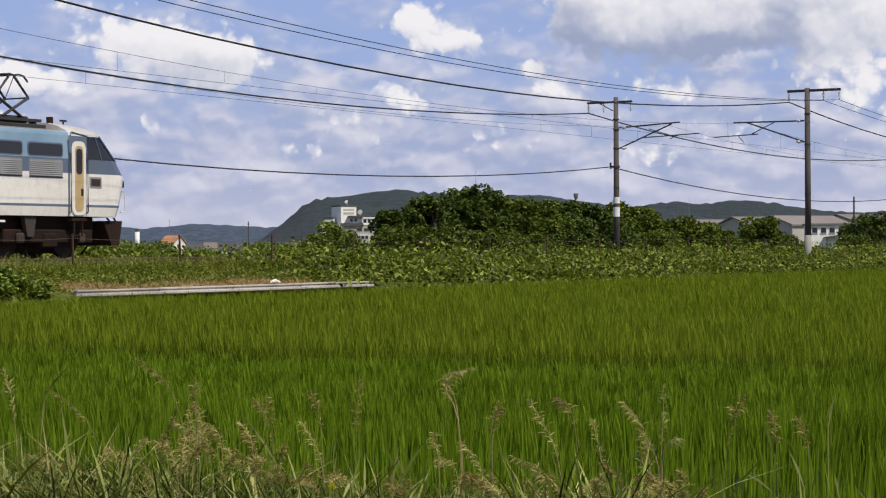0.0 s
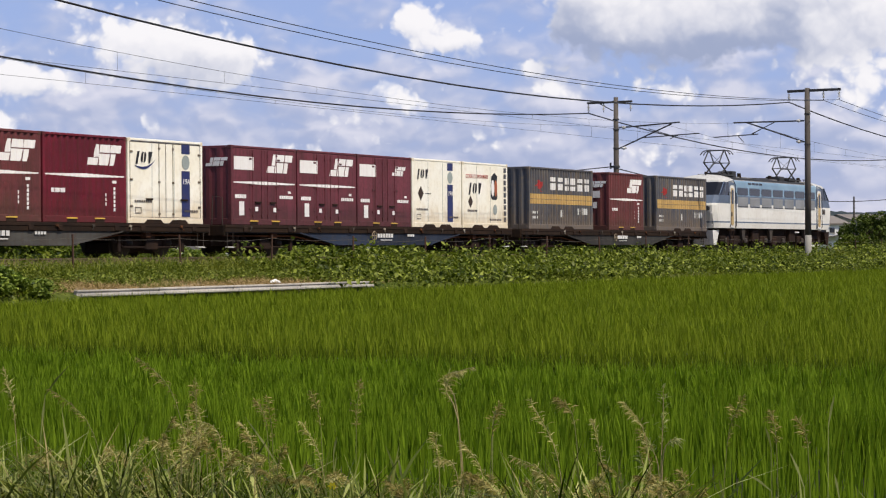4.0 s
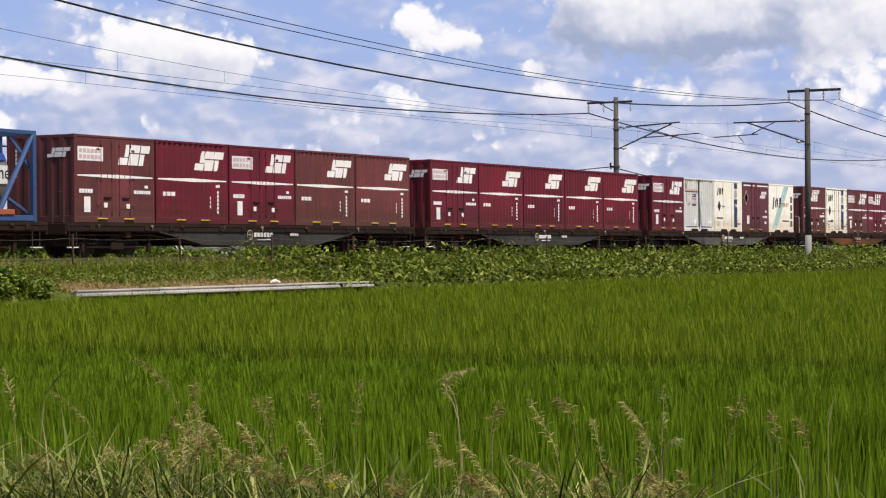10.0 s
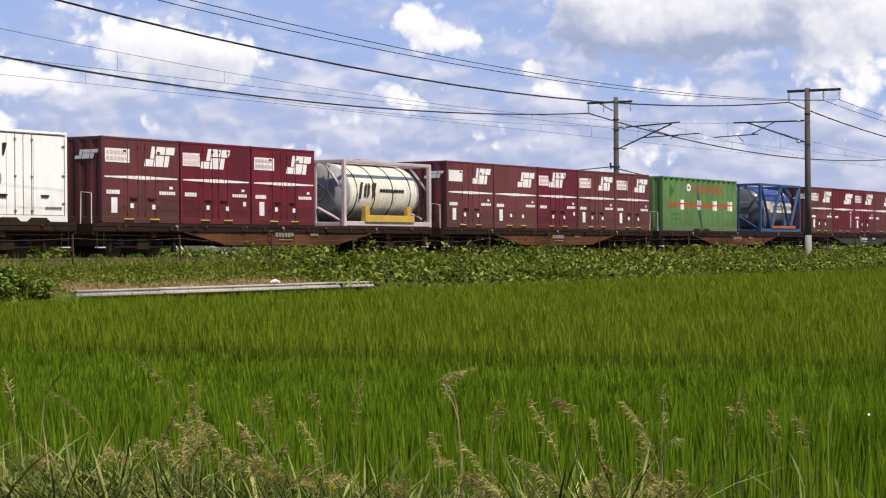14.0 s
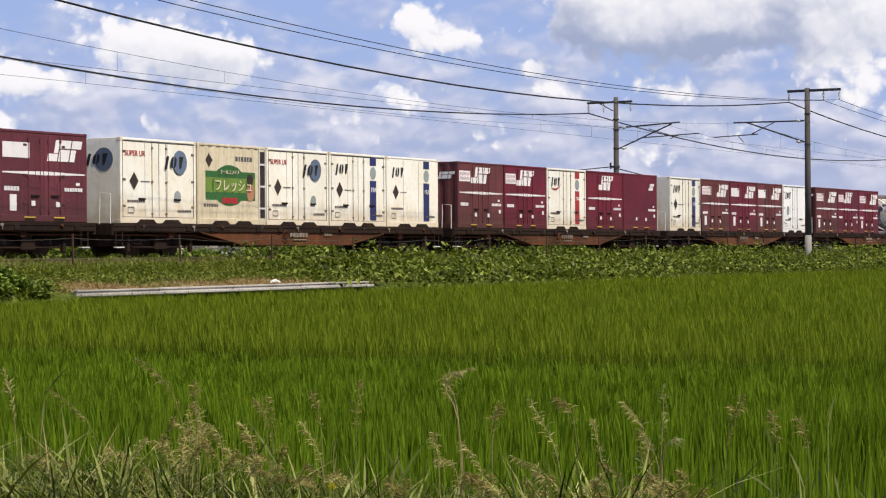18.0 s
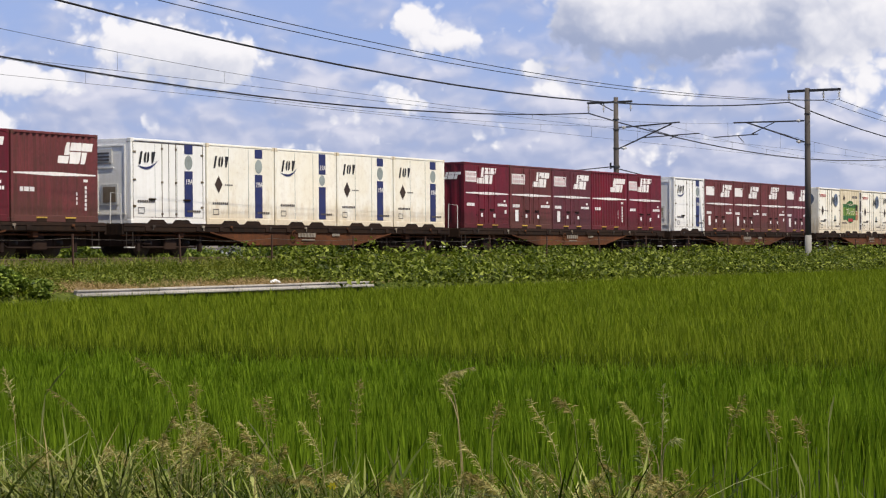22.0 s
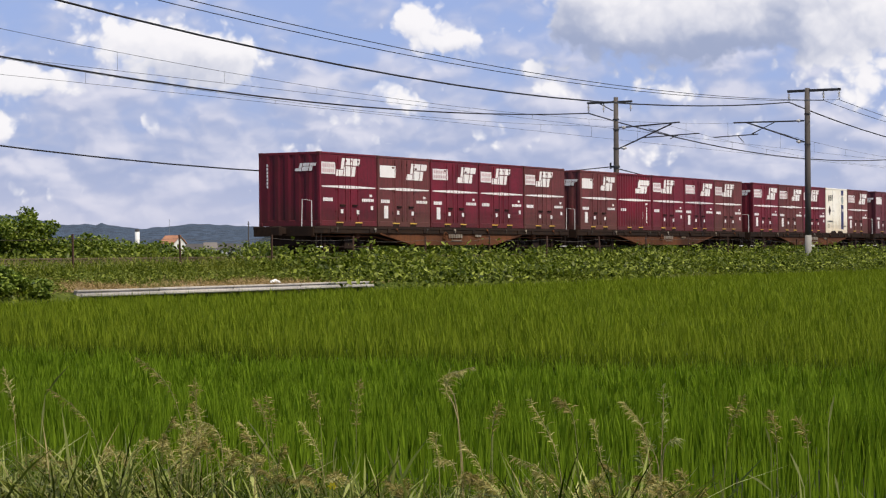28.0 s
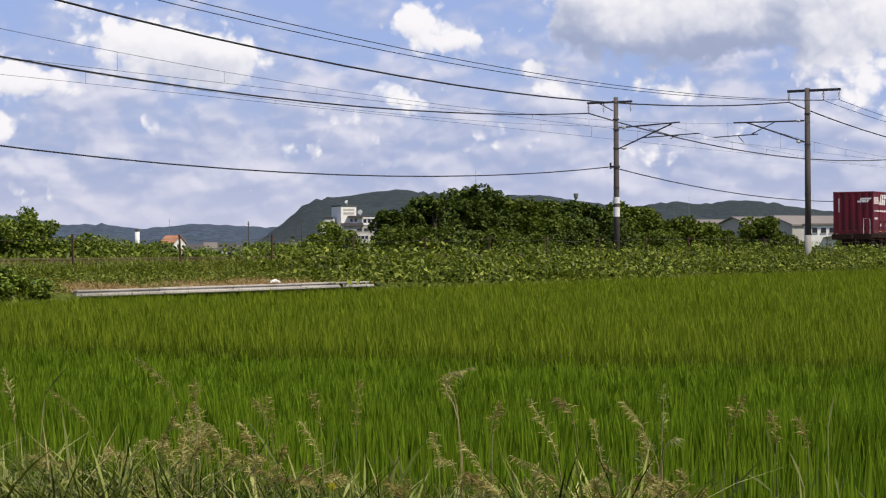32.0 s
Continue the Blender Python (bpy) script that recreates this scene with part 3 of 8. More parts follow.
# ---- mesh building ----
class Geo:
    """Gathers faces of boxes, prisms, tubes and lathed shapes into one mesh."""

    def __init__(self):
        self.v, self.f, self.m = [], [], []

    def add(self, verts, faces, mat=0):
        n = len(self.v)
        self.v.extend(verts)
        self.f.extend([tuple(i + n for i in f) for f in faces])
        self.m.extend([mat] * len(faces))
        return self

    def box(self, x0, x1, y0, y1, z0, z1, c=0.0, mat=0):
        if c <= 0:
            v = [(x, y, z) for x in (x0, x1) for y in (y0, y1) for z in (z0, z1)]
            f = [(0, 1, 3, 2), (4, 6, 7, 5), (0, 4, 5, 1), (2, 3, 7, 6), (0, 2, 6, 4), (1, 5, 7, 3)]
            return self.add(v, f, mat)
        bm = bmesh.new()
        bmesh.ops.create_cube(bm, size=1, matrix=Matrix.Translation(((x0 + x1) / 2, (y0 + y1) / 2, (z0 + z1) / 2)) @ Matrix.Diagonal((x1 - x0, y1 - y0, z1 - z0, 1)))
        bmesh.ops.bevel(bm, geom=bm.edges[:], offset=c, segments=1, affect="EDGES")
        bm.verts.index_update()
        self.add([tuple(p.co) for p in bm.verts], [tuple(p.index for p in f.verts) for f in bm.faces], mat)
        bm.free()
        return self

    def prism(self, poly, a, b, axis="y", mat=0):
        """A polygon drawn in the plane across the axis, pushed from a to b."""
        def at(p, d):
            return {"x": (d, p[0], p[1]), "y": (p[0], d, p[1]), "z": (p[0], p[1], d)}[axis]
        n = len(poly)
        v = [at(p, a) for p in poly] + [at(p, b) for p in poly]
        f = [tuple(range(n - 1, -1, -1)), tuple(range(n, 2 * n))] + [(i, (i + 1) % n, (i + 1) % n + n, i + n) for i in range(n)]
        return self.add(v, f, mat)

    def tube(self, pts, r, n=6, mat=0, cap=True):
        pts = [Vector(p) for p in pts]
        rr = r if isinstance(r, (list, tuple)) else [r] * len(pts)
        v, f = [], []
        for i, p in enumerate(pts):
            d = (pts[min(i + 1, len(pts) - 1)] - pts[max(i - 1, 0)]).normalized()
            side = d.cross(Vector((0, 0, 1)))
            side = side.normalized() if side.length > 1e-4 else Vector((1, 0, 0))
            up = side.cross(d)
            for k in range(n):
                a = 2 * math.pi * k / n
                v.append(tuple(p + (side * math.cos(a) + up * math.sin(a)) * rr[i]))
        for i in range(len(pts) - 1):
            for k in range(n):
                k2 = (k + 1) % n
                f.append((i * n + k, i * n + k2, (i + 1) * n + k2, (i + 1) * n + k))
        if cap:
            f.append(tuple(range(n - 1, -1, -1)))
            f.append(tuple((len(pts) - 1) * n + k for k in range(n)))
        return self.add(v, f, mat)

    def ring(self, centre, axis, r, thick, n=16, mat=0):
        c = Vector(centre)
        a, b = {"x": ((0, 1, 0), (0, 0, 1)), "y": ((1, 0, 0), (0, 0, 1)), "z": ((1, 0, 0), (0, 1, 0))}[axis]
        a, b = Vector(a), Vector(b)
        pts = [c + (a * math.cos(2 * math.pi * i / n) + b * math.sin(2 * math.pi * i / n)) * r for i in range(n + 1)]
        return self.tube(pts, thick, 5, mat, False)

    def flat(self, polys, y, depth=0.006, mat=0):
        """Thin plates on a side that faces -y; polygons in (x, z)."""
        for p in polys:
            self.prism(p, y, y - depth, "y", mat)
        return self

    def mesh(self, name, mats, smooth=False, weld=False):
        me = bpy.data.meshes.new(name)
        me.from_pydata([tuple(p) for p in self.v], [], self.f)
        for m in ([mats] if isinstance(mats, str) else mats):
            me.materials.append(MAT[m])
        me.polygons.foreach_set("material_index", self.m)
        if smooth:
            me.polygons.foreach_set("use_smooth", [True] * len(self.f))
        bm = bmesh.new()
        bm.from_mesh(me)
        if weld:
            bmesh.ops.remove_doubles(bm, verts=bm.verts[:], dist=1e-4)
        bmesh.ops.recalc_face_normals(bm, faces=bm.faces[:])
        bm.to_mesh(me)
        bm.free()
        me.update()
        return me


def put(name, mesh, parent=None, at=(0, 0, 0), label="", turn=None):
    """Links a mesh as one object, under a thing or a part."""
    ob = new(name, mesh)
    ob.location = at
    if turn:
        ob.rotation_euler = [radians(a) for a in turn]
    if parent:
        ob.parent = parent
    if label:
        ob["label"] = label
    if name.endswith("_lettering") or name == "operator_mark" or name == "lessor_mark":
        ob["kind"] = "stuff"
    return ob


def part(name, geo, material, parent, label="", at=(0, 0, 0), smooth=False):
    return put(name, geo.mesh(name, material, smooth), parent, at, label)


def rect(x0, x1, z0, z1):
    return [(x0, z0), (x1, z0), (x1, z1), (x0, z1)]


def ellipse(cx, cz, rx, rz, n=20):
    return [(cx + rx * math.cos(2 * math.pi * i / n), cz + rz * math.sin(2 * math.pi * i / n)) for i in range(n)]


TEXTS = {}


def rounded(x0, x1, z0, z1, r, n=3):
    """A rectangle with rounded corners."""
    out = []
    for cx, cz, a0 in ((x1 - r, z1 - r, 0), (x0 + r, z1 - r, 90), (x0 + r, z0 + r, 180), (x1 - r, z0 + r, 270)):
        out += [(cx + r * math.cos(radians(a0 + 90 * i / n)), cz + r * math.sin(radians(a0 + 90 * i / n))) for i in range(n + 1)]
    return out


def letters(text, height, mat, shear=0.0):
    """A mesh of readable words, lying in x and z and facing -y."""
    key = (text, height, mat, shear)
    if key not in TEXTS:
        cu = bpy.data.curves.new("letters", "FONT")
        cu.body, cu.size, cu.extrude, cu.shear, cu.resolution_u = text, height * 1.4, 0.004, shear, 3
        ob = new("letters", cu)
        me = bpy.data.meshes.new_from_object(ob.evaluated_get(bpy.context.evaluated_depsgraph_get()))
        me.transform(Matrix.Rotation(math.pi / 2, 4, "X"))
        me.materials.clear()
        me.materials.append(MAT[mat])
        bpy.data.objects.remove(ob)
        TEXTS[key] = me
    return TEXTS[key]
# ---- ground: one sheet to the horizon, with the railway bank across it ----
FIELD_Z = -1.52
BANK = [(-4600, FIELD_Z), (-300, FIELD_Z), (-60, FIELD_Z), (-10.2, FIELD_Z), (-9.72, -0.90), (-9.5, -0.78), (-8.2, -0.63), (-7.0, -0.48), (-6.0, -0.38), (-5.4, -0.36), (2.4, -0.36), (3.8, -0.45), (5.2, -0.9), (7.0, -1.4), (60, -1.5), (300, -1.5), (4600, -1.5)]


def bank_z(y):
    for (a, za), (b, zb) in zip(BANK, BANK[1:]):
        if a <= y <= b:
            return za + (zb - za) * (y - a) / (b - a)
    return FIELD_Z


def make_ground():
    xs = [-4600, -1500, -600] + [x * 4.0 for x in range(-50, 76)] + [450, 700, 1500, 4600]
    ys = [y for y, _ in BANK]
    rnd = random.Random(3)
    v = []
    for x in xs:
        for y, z in BANK:
            near = -30 < y < -5.5 and abs(x) < 310
            v.append((x, y, z + (rnd.uniform(-0.06, 0.06) if near and y > -10 else 0)))
    n = len(ys)
    f = [(i * n + j, (i + 1) * n + j, (i + 1) * n + j + 1, i * n + j + 1) for i in range(len(xs) - 1) for j in range(n - 1)]
    tagged(part("ground", Geo().add(v, f), "ground", None), "green weedy ground with a low railway bank", "ground", kind="structure")
    g = Geo()
    xs = [-130 + i * 1.5 for i in range(56)]
    # the verge on which the camera stands, between two paddies
    prof = [(-5.0, FIELD_Z - 0.05), (-3.5, -1.28), (-1.5, -1.2), (4.5, -1.2), (7.3, -1.22), (8.3, FIELD_Z - 0.05)]
    v = [(x, y, z + rnd.uniform(-0.03, 0.03)) for y in [-130 + i * 1.5 for i in range(80)] for x, z in prof]
    m = len(prof)
    f = [(i * m + j, i * m + j + 1, (i + 1) * m + j + 1, (i + 1) * m + j) for i in range(79) for j in range(m - 1)]
    g.add(v, f)
    tagged(part("verge", g, "ground", None), "grassy verge of the rice field", "verge", kind="structure")
    g = Geo()
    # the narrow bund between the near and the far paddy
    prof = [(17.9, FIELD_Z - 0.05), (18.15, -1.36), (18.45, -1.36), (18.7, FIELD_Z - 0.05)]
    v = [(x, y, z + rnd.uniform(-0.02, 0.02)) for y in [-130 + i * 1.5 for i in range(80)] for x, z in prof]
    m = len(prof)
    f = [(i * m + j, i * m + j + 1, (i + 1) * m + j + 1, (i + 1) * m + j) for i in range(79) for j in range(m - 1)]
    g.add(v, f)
    # the bare strip of dry soil above the gutter
    v, k = [], 0
    for i in range(45):
        x = 36.2 + i * 0.26
        far = -8.85 + 0.22 * math.sin(x * 1.7) + 0.1 * math.sin(x * 4.1)
        for y in (-9.48, -9.35, -9.2, far):
            v.append((x, y, bank_z(y) + 0.015 + rnd.uniform(0, 0.04)))
    g.add(v, [(i * 4 + j, (i + 1) * 4 + j, (i + 1) * 4 + j + 1, i * 4 + j + 1) for i in range(44) for j in range(3)])
    tagged(part("bund", g, "soil", None), "low earth bunds between the rice paddies", "ground", kind="structure")


make_ground()


def paddy_mud():
    for x0, x1 in ((8.0, 17.95), (18.65, 135.0)):
        g = Geo()
        g.add([(x0, -75, FIELD_Z + 0.02), (x1, -75, FIELD_Z + 0.02), (x1, -10.3, FIELD_Z + 0.02), (x0, -10.3, FIELD_Z + 0.02)], [(0, 1, 2, 3)])
        tagged(part("paddy_mud", g, "mud", None), "dark wet mud of the rice paddy", "mud", kind="structure")


paddy_mud()

TRACKS = (0.0, -3.8)
RAIL_FROM, RAIL_TO = -460.0, 640.0


def make_tracks():
    g = Geo()
    for y in TRACKS:
        g.prism([(y - 1.95, -0.42), (y + 1.95, -0.42), (y + 1.35, -0.17), (y - 1.35, -0.17)], RAIL_FROM, RAIL_TO, "x")
    tagged(part("ballast", g, "ballast", None), "brown crushed-stone ballast under two tracks", "ballast", kind="structure")
    sleeper = Geo().box(-0.11, 0.11, -1.0, 1.0, -0.30, -0.148, 0.015).mesh("sleeper", "sleeper")
    for y in TRACKS:
        track = tagged(new("railway_track"), "weathered narrow-gauge railway track on concrete sleepers", "track", "tracks", "structure")
        track.location = (0, y, 0)
        for s in (-0.5655, 0.5655):
            r = [(s - 0.06, -0.148), (s + 0.06, -0.148), (s + 0.06, -0.135), (s + 0.01, -0.12), (s + 0.01, -0.035), (s + 0.033, -0.028), (s + 0.033, 0.0), (s - 0.033, 0.0), (s - 0.033, -0.028), (s - 0.01, -0.035), (s - 0.01, -0.12), (s - 0.06, -0.135)]
            part("rail", Geo().prism(r, RAIL_FROM, RAIL_TO, "x"), "rail", track)
        for i in range(120):
            put("sleeper", sleeper, track, (38 + i * 0.62, 0, 0))


make_tracks()
# ---- the train: containers ----
CL, CW, CH = 3.715, 1.225, 2.5      # length, half width, height of a twelve-foot container
MESH = {}


def shared(key, make):
    if key not in MESH:
        MESH[key] = make()
    return MESH[key]


def wall_profile(a, b, pitch, depth):
    """A corrugated line from a to b: pairs of place and inset."""
    pts, x = [(a, 0.0)], a + pitch * 0.3
    while x + pitch * 0.8 < b:
        pts += [(x, 0.0), (x + pitch * 0.2, depth), (x + pitch * 0.48, depth), (x + pitch * 0.68, 0.0)]
        x += pitch
    return pts + [(b, 0.0)]


def shell_geo(length, height, side_pitch, side_depth, end_pitch, end_depth, inset=0.004):
    """The walls and roof of a box container, with corrugated or flat sides."""
    g = Geo()
    w = CW - inset
    x0, x1, z0, z1 = inset, length - inset, 0.13, height - 0.06
    side = wall_profile(x0, x1, side_pitch, side_depth) if side_depth else [(x0, 0), (x1, 0)]
    end = wall_profile(-w, w, end_pitch, end_depth) if end_depth else [(-w, 0), (w, 0)]
    loop = [(x, -w + d) for x, d in side] + [(x1 - d, y) for y, d in end][1:] + [(x, w - d) for x, d in reversed(side)][1:] + [(x0 + d, y) for y, d in reversed(end)][1:-1]
    g.prism([p for p in loop], z0, z1, "z")
    return g


def frame_geo(length, height):
    """Corner posts and rails that stand proud of the walls."""
    g, w, t = Geo(), CW, 0.10
    for x in (0, length - t):
        for y in (-w, w - t):
            g.box(x, x + t, y, y + t, 0.0, height - 0.01, 0.012)
        g.box(x + 0.006, x + t - 0.006, -w + t, w - t, height - 0.10, height - 0.004, 0.01)
        g.box(x + 0.006, x + t - 0.006, -w + t, w - t, 0.005, 0.20, 0.01)
    for y in (-w, w - t):
        o = -0.012 if y < 0 else 0.012
        g.box(t, length - t, y + o, y + t + o, height - 0.075, height - 0.003, 0.012)
        g.box(t, length - t, y + o * 0.6, y + t + o * 0.6, 0.005, 0.19, 0.012)
    return g


def roof_geo(length, height, ribs=0):
    g = Geo().box(0.10, length - 0.10, -CW + 0.08, CW - 0.08, height - 0.06, height - 0.012, 0.01)
    for i in range(ribs):
        x = 0.3 + (length - 0.6) * i / max(1, ribs - 1)
        g.box(x - 0.07, x + 0.07, -CW + 0.12, CW - 0.12, height - 0.012, height + 0.012, 0.008)
    return g


def freight_mark(x0, z0, w, h):
    """Three slanted white blocks, the freight operator's mark as plain shapes."""
    s = 0.26 * h

    def sl(pts):
        return [(x0 + px * w * 0.92 + s * pz, z0 + pz * h) for px, pz in pts]
    return [
        sl(rect(0.0, 0.30, -0.02, 0.34)), sl(rect(0.17, 0.30, 0.38, 1.0)),
        sl(rect(0.335, 0.66, -0.02, 0.55)), sl(rect(0.335, 0.66, 0.61, 1.0)),
        sl(rect(0.695, 0.85, -0.02, 0.55)), sl(rect(0.695, 1.0, 0.61, 1.0)),
    ]


def lessor_mark(x0, z0, w, h):
    """Dark slanted blocks, the lessor's mark as plain shapes."""
    s = 0.18 * h

    def sl(pts):
        return [(x0 + px * w + s * pz, z0 + pz * h) for px, pz in pts]
    return [
        sl([(0.04, -0.10), (0.16, -0.10), (0.20, 1.0), (0.08, 1.0)]),
        sl([(0.32, 0.25), (0.38, 0.04), (0.44, 0.04), (0.44, 0.96), (0.38, 0.96), (0.32, 0.75)]),
        sl([(0.50, 0.04), (0.56, 0.04), (0.62, 0.25), (0.62, 0.75), (0.56, 0.96), (0.50, 0.96)]),
        sl([(0.80, 0.0), (0.89, 0.0), (0.96, 1.0), (0.73, 1.0)]),
    ]


def bars(x0, z0, w, h, n, gap=0.25):
    """A row of small plain bars in place of writing that cannot be read."""
    step = w / n
    return [rect(x0 + i * step, x0 + i * step + step * (1 - gap), z0, z0 + h) for i in range(n)]


def blocks(x0, z0, w, h, k):
    """Four plain blocks in place of one character of a carrier's name."""
    u, v = (0.42, 0.52, 0.58)[k % 3], (0.60, 0.42, 0.52)[(k // 2) % 3]
    return [rect(x0 + a * w, x0 + b * w, z0 + c * h, z0 + d * h) for a, b in ((0.0, u - 0.06), (u + 0.06, 1.0)) for c, d in ((0.0, v - 0.07), (v + 0.07, 1.0))]


def wedge(length, z):
    return [(0.12, z - 0.018), (length * 0.5, z - 0.055), (length - 0.10, z - 0.018), (length - 0.10, z + 0.018), (length * 0.5, z + 0.055), (0.12, z + 0.018)]


FACE = -CW - 0.001      # where marks lie on the near side


def clip_strip(poly, a, b):
    """The part of a polygon between two places along x."""
    for edge, keep in ((a, 1), (b, -1)):
        out = []
        for (px0, pz0), (px1, pz1) in zip(poly, poly[1:] + poly[:1]):
            in0, in1 = (px0 - edge) * keep >= 0, (px1 - edge) * keep >= 0
            if in0:
                out.append((px0, pz0))
            if in0 != in1:
                u = (edge - px0) / (px1 - px0)
                out.append((edge, pz0 + (pz1 - pz0) * u))
        poly = out
        if len(poly) < 3:
            return []
    return poly


def painted(polys, prof, lift=0.003):
    """Marks painted on a corrugated side: they follow its folds."""
    g, w = Geo(), CW - 0.004
    for poly in polys:
        for (xa, da), (xb, db) in zip(prof, prof[1:]):
            if xb - xa < 1e-4:
                continue
            p = clip_strip(list(poly), xa, xb)
            if len(p) >= 3:
                g.add([(x, -w + da + (db - da) * (x - xa) / (xb - xa) - lift, z) for x, z in p], [tuple(range(len(p)))])
    return g


FOLDS = {"C": (CL, 0.265, 0.042), "slate": (6.06, 0.235, 0.072), "green": (9.35, 0.66, 0.065), "fresh": (CL, 0.42, 0.02), "pair": (CL, 0.23, 0.04)}


def add_paint(ob, name, key, polys, mat, kind, lift=0.003):
    length, pitch, depth = FOLDS[kind]
    prof = wall_profile(0.004, length - 0.004, pitch, depth)
    put(name, shared((name, key, mat, kind, lift), lambda: painted(polys, prof, lift).mesh(name, mat, weld=True)), ob)


def add_flat(ob, name, key, polys, mat, y=FACE, label="", depth=0.003):
    put(name, shared((name, key, mat, y), lambda: Geo().flat(polys, y, depth).mesh(name, mat)), ob, label=label)


def add_base(ob, length, mat, height=CH, lip="yellow", ribs=0):
    put("frame", shared(("frame", length, height, mat), lambda: frame_geo(length, height).mesh("frame", mat)), ob)
    put("roof", shared(("roof", length, height, mat, ribs), lambda: roof_geo(length, height, ribs).mesh("roof", mat)), ob)
    for cx in (0.0, length):
        for cy in (-CW, CW):
            for cz in (0.0, height):
                put("corner_casting", shared(("casting", mat), lambda: Geo().box(-0.075, 0.075, -0.075, 0.075, -0.06, 0.06, 0.012).mesh("corner_casting", mat)), ob, (cx + (0.069 if cx == 0 else -0.069), cy + (0.069 if cy < 0 else -0.069), cz + (0.061 if cz == 0 else -0.057)))
    for fx in (length * 0.5 - 0.62, length * 0.5 + 0.62):
        if lip == "yellow":
            put("fork_pocket", shared(("pocket", lip), lambda: Geo().box(-0.21, 0.21, -CW - 0.012, CW + 0.012, 0.0, 0.105, 0, 0).box(-0.23, 0.23, -CW - 0.026, -CW + 0.02, 0.105, 0.145, 0.006, 1).box(-0.23, 0.23, CW - 0.02, CW + 0.026, 0.105, 0.145, 0.006, 1).mesh("fork_pocket", ["steel_dark", lip])), ob, (fx, 0, 0))
        else:
            put("fork_pocket", shared(("pocket", lip), lambda: Geo().prism([(-0.50, 0.0), (0.50, 0.0), (0.32, 0.12), (-0.32, 0.12)], -CW - 0.012, CW + 0.012, "y").mesh("fork_pocket", "steel_dark")), ob, (fx, 0, 0))


def add_doors(ob, mat, x0, x1, bars_mat=None, z0=0.16, z1=2.40):
    """A pair of side doors with locking bars, standing a little proud."""
    mid = (x0 + x1) / 2
    for a, b in ((x0, mid - 0.006), (mid + 0.006, x1)):
        door = put("door", shared(("door", mat, round(a, 3), round(b, 3), z1), lambda: Geo().box(a, b, -CW - 0.001, -CW + 0.03, z0, z1, 0.01).mesh("door", mat)), ob)
        for hz in (z0 + 0.35, (z0 + z1) / 2, z1 - 0.3):
            put("hinge", shared(("hinge", bars_mat or mat), lambda: Geo().box(-0.07, 0.07, -CW - 0.022, -CW, -0.03, 0.03, 0.006).mesh("hinge", bars_mat or mat)), door, ((a + 0.03) if a == x0 else (b - 0.03), 0, hz))
        for bx in (((a + b) / 2 - (b - a) * 0.30, (a + b) / 2 + (b - a) * 0.30) if not bars_mat else ((b - 0.34,) if a == x0 else (a + 0.34,))):
            put("locking_bar", shared(("bar", bars_mat or mat, z1), lambda: Geo().tube([(0, -CW - 0.010, z0 + 0.02), (0, -CW - 0.010, z1 - 0.02)], 0.011, 6).box(-0.035, 0.035, -CW - 0.035, -CW, z0 + 0.1, z0 + 0.16).box(-0.035, 0.035, -CW - 0.035, -CW, z1 - 0.2, z1 - 0.14).box(-0.035, 0.035, -CW - 0.035, -CW, 1.2, 1.26).mesh("locking_bar", bars_mat or mat)), door, (bx, 0, 0))
        put("door_handle", shared(("handle",), lambda: Geo().box(-0.16, 0.16, -CW - 0.05, -CW - 0.005, -0.025, 0.025, 0.006).mesh("door_handle", "steel_dark")), door, ((a + b) / 2 + 0.02, 0, 0.72))


